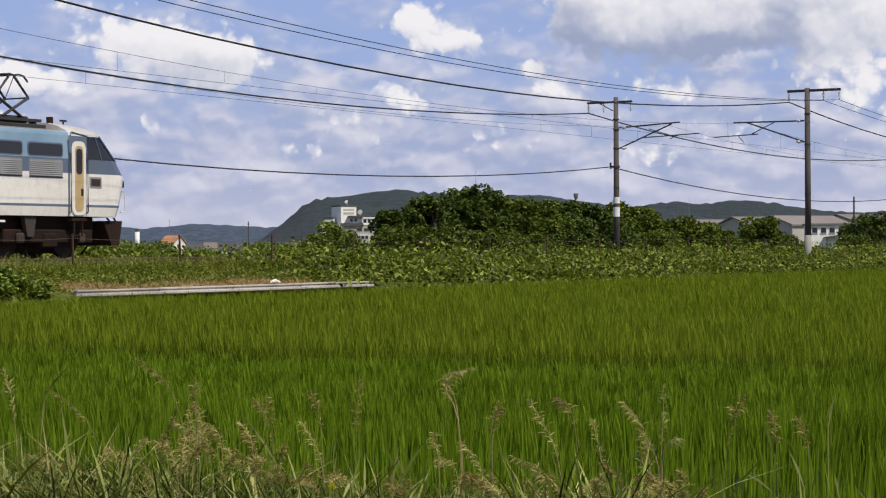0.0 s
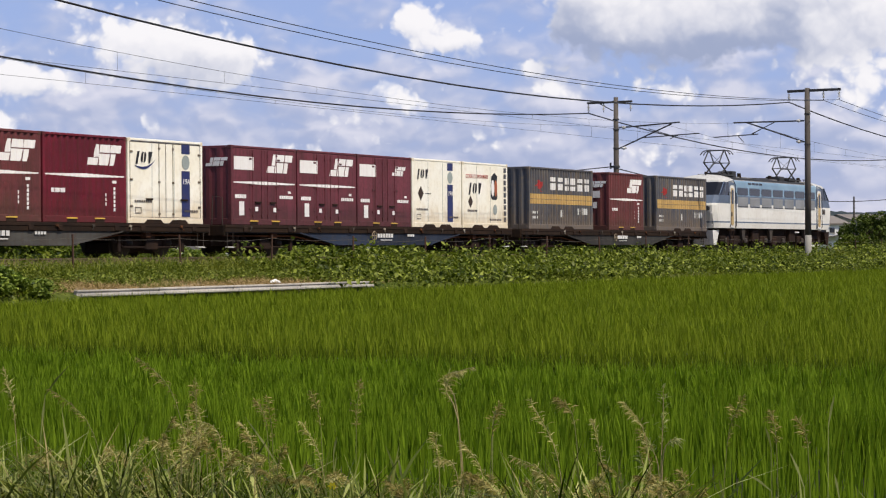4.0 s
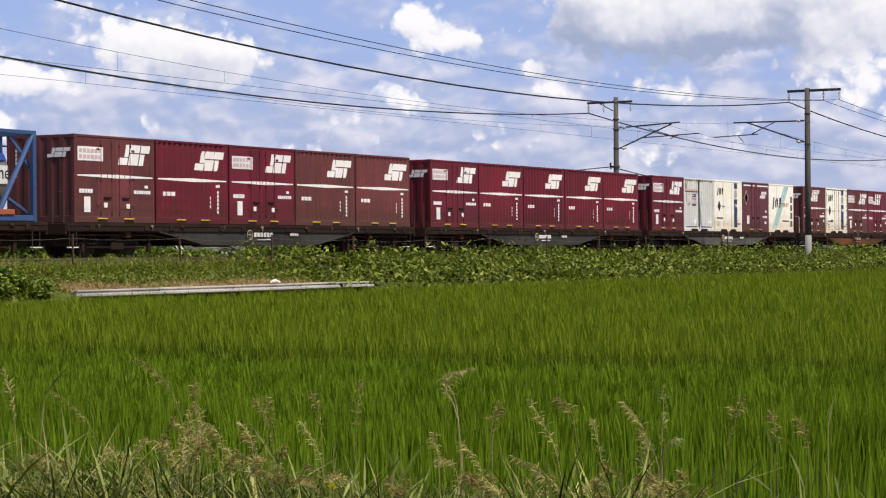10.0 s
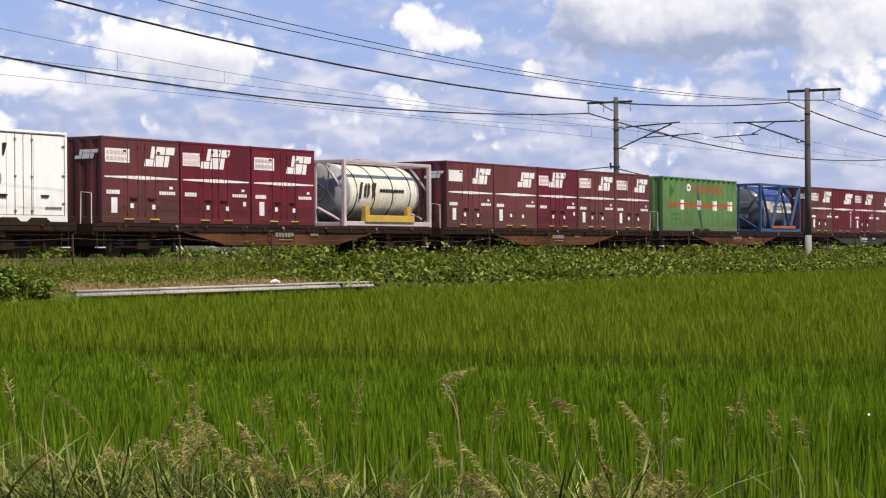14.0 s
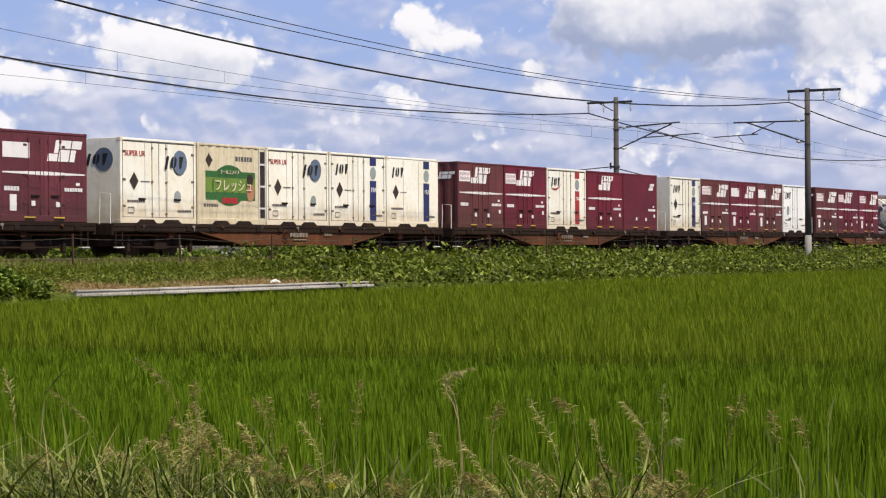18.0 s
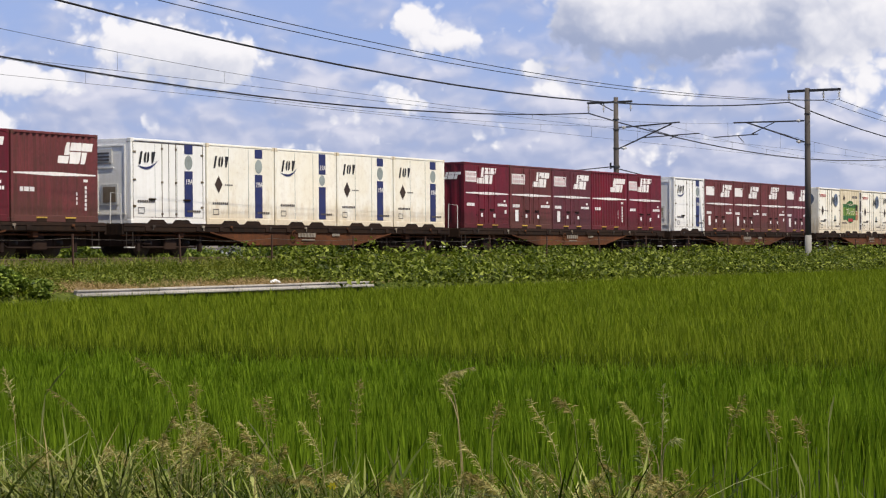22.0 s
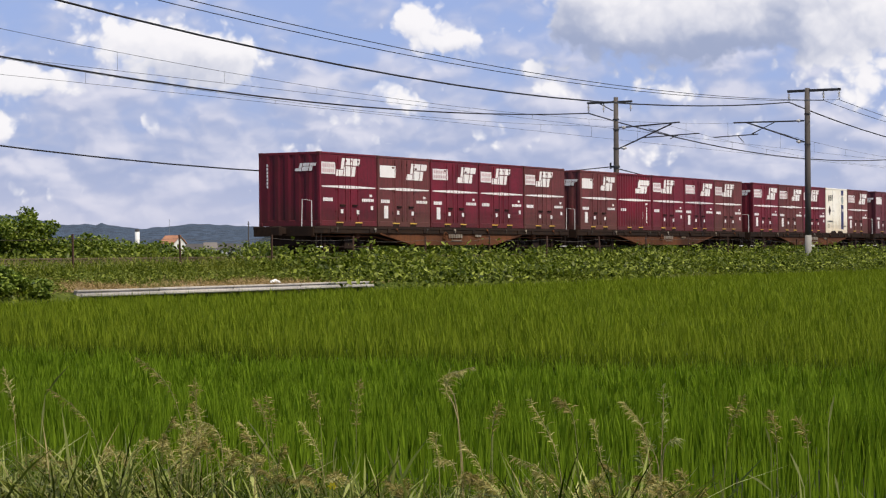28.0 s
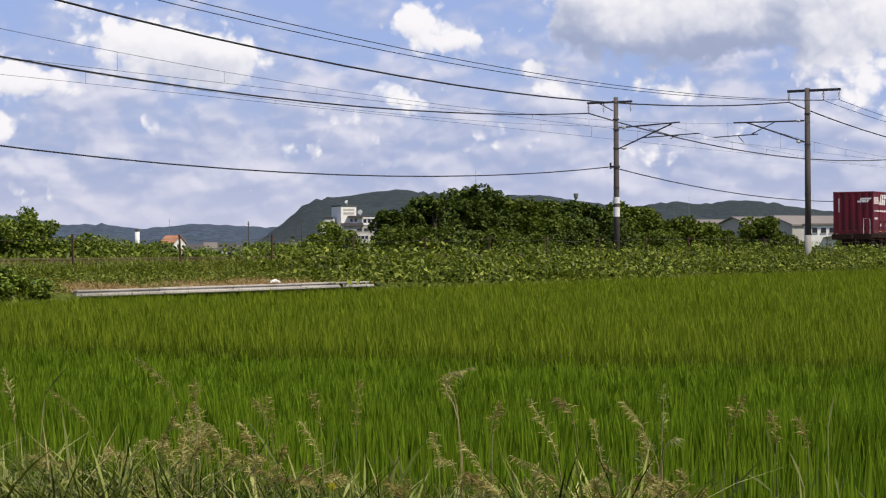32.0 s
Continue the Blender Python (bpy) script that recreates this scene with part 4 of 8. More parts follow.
def red_box(kind, tone):
    """A wine-red or brown rail container. V: panel beside the mark; D: doors with panel and mark apart; W: the same with a blank panel;
    C: corrugated; H: blank panel and small mark; P: smooth side; M: mark alone on doors; J: bare with a small mark."""
    ob = new("freight_container")
    words = {"wine": "wine-red", "brown": "faded brown-red", "plum": "dull plum-red"}[tone]
    looks = {"V": "side-door container with white notice and freight mark", "D": "container with side doors, notice panel and white mark", "W": "container with side doors and blank white panel", "C": "corrugated container with white mark and stripe",
             "H": "container with blank panel and small mark", "P": "smooth-sided container with white mark and stripe", "M": "container with central white mark and stripe", "J": "plain container with a small white mark"}[kind]
    tagged(ob, words + " steel " + looks, "container", "containers on the train")
    put("shell", shared(("shell", kind == "C", tone), lambda: (shell_geo(CL, CH, 0.265, 0.042, 0.42, 0.03) if kind == "C" else shell_geo(CL, CH, 1, 0, 0.42, 0.026)).mesh("shell", tone)), ob)
    add_base(ob, CL, tone, lip="yellow", ribs=9 if kind == "C" else 0)
    m = "decal"
    y = FACE - 0.003
    if kind in "DWVHM":
        add_doors(ob, tone, 1.02, 2.70) if kind in "DWH" else add_doors(ob, tone, 1.0, 2.6)
    spot = {"V": (1.02, 1.72, 1.55, 0.60), "M": (1.15, 1.72, 1.5, 0.60), "D": (1.98, 1.70, 1.5, 0.58), "W": (1.98, 1.70, 1.5, 0.58), "C": (1.98, 1.66, 1.5, 0.58), "P": (1.98, 1.66, 1.5, 0.58), "H": (2.35, 1.82, 0.95, 0.32), "J": (2.75, 1.80, 0.6, 0.3)}[kind]
    add_paint(ob, "operator_mark", kind, freight_mark(*spot), m, "C") if kind == "C" else add_flat(ob, "operator_mark", kind, freight_mark(*spot), m, y)
    if kind in "VD":
        px = (0.10, 0.98) if kind == "V" else (0.14, 1.28)
        add_flat(ob, "notice_panel", kind, [rect(px[0], px[1], 1.76, 2.16)], "notice", y)
        add_flat(ob, "notice_lettering", kind, bars(px[0] + 0.06, 1.99, px[1] - px[0] - 0.1, 0.11, 6) + bars(px[0] + 0.06, 1.82, px[1] - px[0] - 0.1, 0.11, 6), "pink", y - 0.007, depth=0.003)
    if kind in "WH":
        add_flat(ob, "blank_panel", kind, [rect(0.14, 1.24, 1.74, 2.16)], m, y)
    if kind not in "HJ":
        add_paint(ob, "stripe", "C", [wedge(CL, 1.34)], m, "C") if kind == "C" else add_flat(ob, "stripe", "s", [clip_strip(wedge(CL, 1.34), a, b) for a, b in ((0.0, 1.475), (1.505, 1.815), (1.845, 2.265), (2.295, CL))], m, y)
    if kind != "J":
        add_paint(ob, "name_lettering", "C", bars(0.4, 0.84, 0.62, 0.12, 5, 0.12), "notice", "C") if kind == "C" else add_flat(ob, "name_lettering", kind, bars(0.2, 0.84, 0.62, 0.12, 5, 0.12), "notice", y)
    if kind == "C":
        add_paint(ob, "number_lettering", "C", [rect(2.80, 2.85, 0.50 + i * 0.13, 0.59 + i * 0.13) for i in range(3)] + [rect(3.15, 3.21, 0.34 + i * 0.12, 0.43 + i * 0.12) for i in range(6)] + [rect(3.12, 3.28, 1.14, 1.22)], m, "C")
    else:
        add_flat(ob, "number_lettering", "D", bars(2.72, 0.86, 0.80, 0.10, 7, 0.2) + [rect(3.22, 3.38, 1.03, 1.11)], m, y)
        add_flat(ob, "data_plate", kind, [rect(0.42, 0.70, 0.30, 0.74)] if kind in "DWHP" else [rect(3.30, 3.46, 0.58, 0.72)], m, y)
        add_flat(ob, "door_tag", kind, [rect(1.30, 1.46, 0.44, 0.58)], m, y - 0.012)
        add_flat(ob, "door_tag", kind + "b", [rect(2.34, 2.50, 0.42, 0.56)], m, y - 0.012)
    # the end that faces back along the track
    put("operator_mark", shared(("endmark", kind in "VMD"), lambda: Geo().flat(freight_mark(-0.30, 1.86, 0.85, 0.26), 0.0, 0.006).mesh("operator_mark", m)), ob, (-0.003, -0.55, 0.0), turn=(0, 0, -90))
    if kind in "VDW":
        put("end_lettering", shared(("endcolumn",), lambda: Geo().flat([rect(-0.30, -0.24, 1.30 + i * 0.12, 1.39 + i * 0.12) for i in range(7)], 0.0, 0.004).mesh("end_lettering", "notice")), ob, (-0.003, 0.60, 0.0), turn=(0, 0, -90))
    if kind == "C":
        put("notice_panel", shared(("endnotice",), lambda: Geo().flat([rect(-0.45, 0.45, 1.40, 1.70), rect(0.02, 0.30, 0.95, 1.22)], 0.0, 0.005).mesh("notice_panel", "notice")), ob, (-0.003, -0.35, 0.0), turn=(0, 0, -90))
    return ob


def white_box(kind, tone="cream", stripe="navy"):
    """An insulated container. A: diamond and blue band, flat; B: the same with doors; R: arc mark and band with doors; F: arc mark flat;
    G: doors with globe; K: cold box with diagonal; L: cold box with red words; N: plain doors."""
    ob = new("insulated_container")
    looks = {"A": "flat-sided insulated container with dark diamond and blue band", "B": "insulated container with side doors, diamond and blue band", "R": "insulated container with side doors and coloured band", "F": "flat insulated container with arc mark and blue band",
             "G": "insulated container with side doors and grey-blue globe", "K": "refrigerated container with pale teal diagonal", "L": "refrigerated container with red lettering and picture", "N": "insulated container with plain side doors"}[kind]
    tagged(ob, {"cream": "cream-white ", "white": "bright white "}[tone] + looks, "container", "containers on the train")
    put("shell", shared(("wshell", tone), lambda: shell_geo(CL, CH, 1, 0, 0.6, 0).mesh("shell", [tone])), ob)
    add_base(ob, CL, tone, lip="lightgrey")
    if kind in "RN":
        # the end wall: framed panel, air inlet above and a small hatch below
        put("end_frame", shared(("endframe", tone), lambda: Geo().flat([rect(-1.02, 1.02, 2.26, 2.30), rect(-1.02, 1.02, 0.26, 0.30), rect(-1.02, -0.98, 0.30, 2.26), rect(0.98, 1.02, 0.30, 2.26), rect(-0.60, 0.60, 1.62, 1.655), rect(-0.02, 0.02, 0.30, 1.62)], 0.0, 0.02).mesh("end_frame", tone)), ob, (-0.002, 0, 0), turn=(0, 0, -90))
        put("air_inlet", shared(("inlet",), lambda: Geo().flat([rect(-0.55, 0.55, 1.78, 2.18)], 0.0, 0.03).flat([rect(-0.46, 0.46, 1.84 + i * 0.10, 1.89 + i * 0.10) for i in range(3)], -0.03, 0.012, 1).mesh("air_inlet", ["lightgrey", "slate"])), ob, (-0.002, 0, 0), turn=(0, 0, -90))
        put("end_hatch", shared(("hatch",), lambda: Geo().flat([rect(0.15, 0.75, 0.55, 1.15)], 0.0, 0.02).flat([rect(0.22, 0.68, 0.62, 1.08)], -0.02, 0.006, 1).mesh("end_hatch", ["lightgrey", "bar_grey"])), ob, (-0.002, 0, 0), turn=(0, 0, -90))
    y = FACE - 0.003
    add_flat(ob, "panel_seam", "w", [rect(x, x + 0.016, 0.2, 2.38) for x in ((1.15, 2.25) if kind in "AFKL" else (0.06, 3.62))], "seal_grey", FACE)
    if kind in "BRGN":
        add_doors(ob, tone, 0.12, 3.56, "bar_worn")
        # dark strips painted for the shadowed gaps at door head and foot
        for z in (0.165, 2.385):
            add_flat(ob, "door_seal", "h%.2f" % z, [rect(0.10, 3.60, z, z + 0.028)], "dark_brown", FACE - 0.002)
        add_flat(ob, "door_gap", kind, [rect(x, x + 0.022, 0.17, 2.40) for x in (0.085, 1.829, 3.57)], "dark_brown", FACE - 0.001)
    if kind == "K":
        add_flat(ob, "diagonal_band", "K", [[(0.45, 0.2), (1.15, 0.2), (2.95, 2.40), (2.25, 2.40)]], "teal", FACE - 0.001)
        add_flat(ob, "lessor_mark", "K", lessor_mark(0.45, 1.25, 1.35, 0.55), "ink", y)
        put("cold_words", letters("COOL-25°C", 0.17, "red"), ob, (1.75, y - 0.002, 1.36))
        add_flat(ob, "vent_grille", "K", [rect(3.22, 3.52, 0.3 + i * 0.42, 0.62 + i * 0.42) for i in range(4)], "slate", y)
        add_flat(ob, "small_lettering", "K", bars(2.0, 0.55, 1.0, 0.08, 7), "slate", y)
        return ob
    if kind == "L":
        add_flat(ob, "lessor_mark", "L", lessor_mark(0.45, 1.30, 1.05, 0.42), "ink", y)
        put("cold_words", letters("COOL CONTAINER", 0.145, "red", 0.2), ob, (0.26, y - 0.002, 1.90))
        add_flat(ob, "picture", "L", [[(2.3, 1.2), (2.45, 1.1), (2.75, 1.1), (2.85, 1.2), (2.78, 1.7), (2.85, 2.0), (2.6, 2.15), (2.35, 2.0)]], "ink", y)
        add_flat(ob, "picture_figure", "L", [ellipse(2.45, 1.55, 0.13, 0.32, 14)], "decal", y - 0.007)
        add_flat(ob, "picture_figure", "L2", [ellipse(2.70, 1.55, 0.12, 0.32, 14)], "orange", y - 0.007)
        add_flat(ob, "vent_grille", "L", [rect(3.38, 3.58, 0.25 + i * 0.24, 0.43 + i * 0.24) for i in range(9)], "slate", y)
        add_flat(ob, "seal", "L", [ellipse(2.65, 0.72, 0.17, 0.2, 14)], "seal_grey", y)
        add_flat(ob, "diamond", "L", [[(0.45, 1.0), (0.64, 0.76), (0.83, 1.0), (0.64, 1.24)]], "dark_brown", y)
        add_flat(ob, "small_lettering", "L", bars(0.4, 0.62, 0.8, 0.08, 7) + bars(2.2, 0.30, 1.0, 0.06, 7), "slate", y)
        return ob
    if kind == "G":
        add_flat(ob, "globe", "G", [ellipse(2.85, 1.85, 0.36, 0.36, 24)], "seal_blue", y - 0.03, depth=0.004)
        add_flat(ob, "lessor_mark", "G", lessor_mark(2.05, 1.66, 0.95, 0.36), "ink", y - 0.035, depth=0.004)
        put("type_words", letters("SUPER UR", 0.16, "red"), ob, (0.18, y - 0.012, 1.98))
        put("globe", shared(("globe_end",), lambda: Geo().flat([ellipse(0, 0, 0.34, 0.34, 24)], 0, 0.005).mesh("globe", "seal_blue")), ob, (-0.002, -0.62, 1.87), turn=(0, 0, -90))
        put("lessor_mark", shared(("endmark_w",), lambda: Geo().flat(lessor_mark(-0.45, -0.15, 0.8, 0.32), 0, 0.006).mesh("lessor_mark", "ink")), ob, (-0.009, -0.40, 1.87), turn=(0, 0, -90))
    else:
        add_flat(ob, "lessor_mark", kind, lessor_mark(0.32, 1.78, 0.82, 0.34), "ink", y - (0.002 if kind in "AF" else 0.012))
    yy = y - (0 if kind in "AF" else 0.010)
    if kind in "RF":
        arc = [(0.30 + 1.0 * i / 12, 1.70 - 0.12 * math.sin(math.pi * i / 12) + 0.18 * (i / 12) ** 3) for i in range(13)]
        add_flat(ob, "mark_arc", kind + stripe, [arc + [(px, pz + 0.07 * math.sin(math.pi * k / 12) + 0.005) for k, (px, pz) in reversed(list(enumerate(arc)))]], stripe, yy)
    if kind in "ABG":
        add_flat(ob, "diamond", kind, [[(0.41, 1.24), (0.62, 0.97), (0.83, 1.24), (0.62, 1.51)]], "dark_brown", yy)
        add_flat(ob, "small_lettering", kind + "x", bars(0.95, 1.22, 0.45, 0.035, 4), "slate", yy)
    if kind in "ABFR":
        bx = 2.62
        yb = FACE - (0.002 if kind in "AF" else 0.009)
        if kind == "F":
            add_flat(ob, "band", "F", [rect(bx, bx + 0.42, 0.22, 1.30), rect(bx, bx + 0.42, 1.72, 2.40)], stripe, yb)
            put("band_words", letters("19A", 0.165, "decal", 0.2), ob, (bx + 0.02, yb - 0.010, 1.86))
            add_flat(ob, "seal", "F", [ellipse(bx + 0.2, 1.52, 0.18, 0.18, 16)], "seal_grey", yb)
        else:
            add_flat(ob, "band", kind + stripe, [rect(bx, bx + 0.42, 0.22, 1.60), rect(bx, bx + 0.42, 2.12, 2.40)], stripe, yb)
            put("band_words", letters("19A", 0.165, "decal", 0.2), ob, (bx + 0.02, yb - 0.010, 1.20))
            add_flat(ob, "seal", "A" + kind, [ellipse(bx + 0.21, 1.86, 0.2, 0.22, 16)], "seal_grey", yb)
    elif kind in "GN":
        add_flat(ob, "seal", kind, [ellipse(2.75, 0.82, 0.17, 0.18, 14)] if kind == "G" else [ellipse(0.75, 1.15, 0.2, 0.24, 14)], "seal_grey", yy)
    add_flat(ob, "small_lettering", kind, bars(0.30, 0.62, 0.85, 0.07, 8), "slate", yy)
    add_flat(ob, "small_frame", kind, [rect(0.32, 0.62, 0.30, 0.32), rect(0.32, 0.62, 0.46, 0.48), rect(0.32, 0.335, 0.32, 0.46), rect(0.605, 0.62, 0.32, 0.46)], "slate", yy)
    add_flat(ob, "foot_lettering", kind, bars(2.75, 0.36, 0.70, 0.06, 6), "slate", yy - 0.008)
    return ob


def fresh_box():
    ob = tagged(new("insulated_container"), "beige ribbed cool container with green oval fruit sign", "container", "containers on the train")
    put("shell", shared(("fresh",), lambda: shell_geo(CL, CH, 0.42, 0.02, 0.42, 0.02).mesh("shell", "beige")), ob)
    add_base(ob, CL, "beige", lip="lightgrey")
    y = FACE - 0.004
    add_paint(ob, "sign_band", "f", [rect(0.42, 3.16, 1.46, 1.66)], "band_green", "fresh")
    add_paint(ob, "sign_band", "f3", [rect(0.42, 3.16, 0.76, 1.0)], "band_green", "fresh")
    add_paint(ob, "sign_band", "f2", [rect(0.42, 3.16, 1.005, 1.455)], "leaf_green", "fresh")
    add_paint(ob, "sign_oval", "f", [ellipse(1.72, 1.22, 0.95, 0.64, 28)], "band_green", "fresh", 0.006)
    add_paint(ob, "sign_oval_bar", "f", [rect(0.84, 2.6, 1.005, 1.455)], "leaf_green", "fresh", 0.009)
    put("sign_words", letters("フレッシュ", 0.30, "cream"), ob, (0.86, y - 0.018, 1.07))
    put("sign_small_words", letters("クールコンテナ", 0.11, "cream"), ob, (1.16, y - 0.018, 1.58))
    add_paint(ob, "sign_foot", "f", [rect(1.30, 2.14, 0.66, 0.84)], "red", "fresh", 0.012)
    add_paint(ob, "figure", "f", [ellipse(2.86, 1.02, 0.22, 0.28, 14)], "roof_orange", "fresh", 0.015)
    add_paint(ob, "figure", "f2", [ellipse(2.84, 1.42, 0.16, 0.18, 12)], "dark_brown", "fresh", 0.015)
    # flat dark patch on the wall in place of a shaded recess
    add_flat(ob, "ladder_recess", "f", [rect(3.33, 3.66, 0.22, 2.34)], "dark_brown", FACE - 0.001)
    add_paint(ob, "diamond", "f", [[(0.42, 1.98), (0.62, 1.74), (0.82, 1.98), (0.62, 2.22)]], "dark_brown", "fresh")
    add_paint(ob, "small_lettering", "f", bars(2.05, 1.99, 0.95, 0.15, 6), "slate", "fresh")
    add_paint(ob, "small_lettering", "f2", bars(0.34, 0.54, 0.8, 0.10, 6), "slate", "fresh")
    put("ladder", shared(("fladder",), lambda: Geo().box(0, 0.04, -CW - 0.03, -CW, 0.1, 2.45).box(0.34, 0.38, -CW - 0.03, -CW, 0.1, 2.45).box(0.04, 0.34, -CW - 0.025, -CW, 0.5, 0.56).box(0.04, 0.34, -CW - 0.025, -CW, 1.2, 1.26).box(0.04, 0.34, -CW - 0.025, -CW, 1.9, 1.96).mesh("ladder", "lightgrey")), ob, (3.32, 0, 0))
    return ob


def grey_pair():
    ob = tagged(new("freight_container"), "light grey corrugated container with central seam", "container", "containers on the train")
    put("shell", shared(("greyp",), lambda: shell_geo(CL, CH, 0.23, 0.04, 0.3, 0.03).mesh("shell", "lightgrey")), ob)
    add_base(ob, CL, "lightgrey", lip="lightgrey", ribs=8)
    add_flat(ob, "seam_gap", "g", [rect(1.79, 1.84, 0.1, 2.45)], "dark_brown", FACE - 0.004, depth=0.02)
    add_paint(ob, "colour_line", "g", [rect(0.02, 1.78, 1.90, 1.965)], "salmon", "pair")
    add_paint(ob, "colour_line", "g2", [rect(0.02, 1.78, 1.83, 1.893)], "violet", "pair")
    add_paint(ob, "number_lettering", "g", [rect(0.24, 0.31, 1.36 + 0.11 * i, 1.43 + 0.11 * i) for i in range(4)] + [rect(0.20, 0.30, 1.98 + 0.10 * i, 2.05 + 0.10 * i) for i in range(3)] + [rect(2.08, 2.15, 1.2 + 0.12 * i, 1.28 + 0.12 * i) for i in range(6)] + [rect(0.52, 0.82, 1.24, 1.28)], "slate", "pair")
    add_paint(ob, "seal", "g", [ellipse(0.66, 1.52, 0.15, 0.21, 16)], "salmon", "pair")
    add_paint(ob, "seal_face", "g", [ellipse(0.66, 1.52, 0.115, 0.165, 16)], "lightgrey", "pair", 0.006)
    add_paint(ob, "notice_panel", "g", [rounded(1.02, 1.48, 1.18, 1.76, 0.05)], "violet", "pair")
    add_paint(ob, "notice_lettering", "g", [rect(1.10, 1.42, 1.54, 1.60), rect(1.10, 1.30, 1.66, 1.70), rect(1.08, 1.42, 1.30, 1.50)], "pink", "pair", 0.006)
    add_paint(ob, "data_plate", "g", [rect(1.32, 1.54, 0.33, 0.55), rect(3.1, 3.28, 0.40, 0.52)], "decal", "pair")
    # vent slots under the roof and dark slots over the plinth
    for x0 in (0.12, 1.98):
        add_flat(ob, "vent_slot", "g%.1f" % x0, [[(x0 + i * 0.27, 2.40), (x0 + 0.06 + i * 0.27, 2.33), (x0 + 0.12 + i * 0.27, 2.40)] for i in range(6)], "dark_brown", FACE - 0.003)
        add_flat(ob, "base_slot", "g%.1f" % x0, [rect(x0 + 0.10, x0 + 1.48, 0.14, 0.23)], "dark_brown", FACE - 0.003)
    return ob


def plum_diamond():
    ob = tagged(new("freight_container"), "dull plum-red container with double doors and diamond", "container", "containers on the train")
    put("shell", shared(("shell", False, "plum"), lambda: shell_geo(CL, CH, 1, 0, 0.42, 0.026).mesh("shell", "plum")), ob)
    add_base(ob, CL, "plum", lip="yellow")
    add_doors(ob, "plum", 1.15, 2.45)
    y = FACE - 0.004
    add_flat(ob, "diamond", "pd", [[(0.25, 1.72), (0.5, 1.40), (0.75, 1.72), (0.5, 2.04)]], "dark_brown", y)
    add_flat(ob, "diamond_edge", "pd", [[(0.21, 1.72), (0.5, 1.35), (0.79, 1.72), (0.5, 2.09)]], "beige", y + 0.001, depth=0.004)
    add_flat(ob, "operator_mark", "pd", freight_mark(2.45, 1.72, 0.95, 0.34), "decal", y)
    add_flat(ob, "edge_line", "pd", [rect(0.12, 1.1, 2.30, 2.37), rect(1.4, 1.7, 2.30, 2.37), rect(2.0, 3.6, 2.30, 2.37)], "decal", y - 0.012)
    add_flat(ob, "number_lettering", "pd", bars(2.85, 0.72, 0.65, 0.10, 6) + [rect(3.1, 3.35, 0.42, 0.54), rect(3.2, 3.4, 1.0, 1.1)], "decal", y)
    add_flat(ob, "data_plate", "pd", [rect(0.6, 0.92, 0.40, 0.82)], "decal", y)
    return ob


def long_box(kind):
    """Twenty-foot slate container with amber band, or the long green one."""
    if kind == "slate":
        L, ob = 6.06, tagged(new("freight_container"), "slate-grey corrugated container with amber band, white lettering", "container", "containers on the train")
        put("shell", shared(("slate",), lambda: shell_geo(L, CH, 0.235, 0.072, 0.35, 0.035).mesh("shell", "slate")), ob)
        add_base(ob, L, "slate", lip="slate", ribs=14)
        y = FACE - 0.002
        add_paint(ob, "band", "s", [rect(0.11, L - 0.11, 1.02, 1.20), rect(0.11, L - 0.11, 1.22, 1.42)], "amber", "slate")
        # the carrier's name, as plain blocks
        add_paint(ob, "name_lettering", "s", [p for i in range(6) for p in blocks(2.02 + i * 0.64, 1.60, 0.44, 0.52, i + (2 if i > 3 else 0))], "decal", "slate", 0.006)
        add_paint(ob, "emblem", "s", [[(0.62, 1.72), (0.9, 1.98), (1.2, 1.9), (1.35, 2.12), (1.28, 1.82), (1.1, 1.6), (1.2, 1.5), (0.95, 1.6), (0.8, 1.75)]], "red", "slate", 0.006)
        add_paint(ob, "name_lettering", "s", bars(4.55, 0.62, 1.0, 0.26, 5, 0.3) + bars(0.4, 0.42, 0.5, 0.1, 5) + bars(0.4, 0.62, 0.5, 0.1, 5) + [rect(2.95, 3.05, 0.5, 0.8), rect(3.15, 3.25, 0.5, 0.8)], "lightgrey", "slate", 0.006)
        return ob
    L, ob = 9.35, tagged(new("freight_container"), "long green corrugated container with orange-red stripe", "container", "containers on the train")
    put("shell", shared(("greenbox",), lambda: shell_geo(L, CH, 0.66, 0.065, 0.5, 0.03).mesh("shell", "green")), ob)
    add_base(ob, L, "green", lip="green", ribs=16)
    y = FACE - 0.002
    add_paint(ob, "band", "g", [rect(0.6, L - 0.3, 1.12, 1.34)], "orange", "green")
    add_paint(ob, "name_lettering", "g", [p for i in range(4) for p in blocks(2.1 + i * 2.05, 1.00, 0.48, 0.46, 2 * i)], "decal", "green", 0.006)
    add_paint(ob, "title_lettering", "g", [p for i in range(9) for p in blocks(3.7 + i * 0.42, 1.82, 0.33, 0.33, 3 * i + 1)], "orange", "green", 0.006)
    add_paint(ob, "panel_seam", "g", [rect(0.16 + 0.66 * i, 0.178 + 0.66 * i, 0.2, 2.4) for i in range(14)], "band_green", "green", 0.004)
    add_paint(ob, "emblem", "g", [ellipse(3.2, 2.04, 0.17, 0.17, 16)], "decal", "green", 0.006)
    add_paint(ob, "emblem_dot", "g", [ellipse(3.2, 2.04, 0.07, 0.07, 12)], "orange", "green", 0.009)
    add_paint(ob, "diamond", "g", [[(0.75, 1.85), (1.05, 1.5), (1.35, 1.85), (1.05, 2.2)]], "band_green", "green")
    add_paint(ob, "small_lettering", "g", bars(0.9, 0.72, 1.4, 0.1, 9) + bars(0.9, 0.5, 1.2, 0.1, 8), "band_green", "green")
    return ob


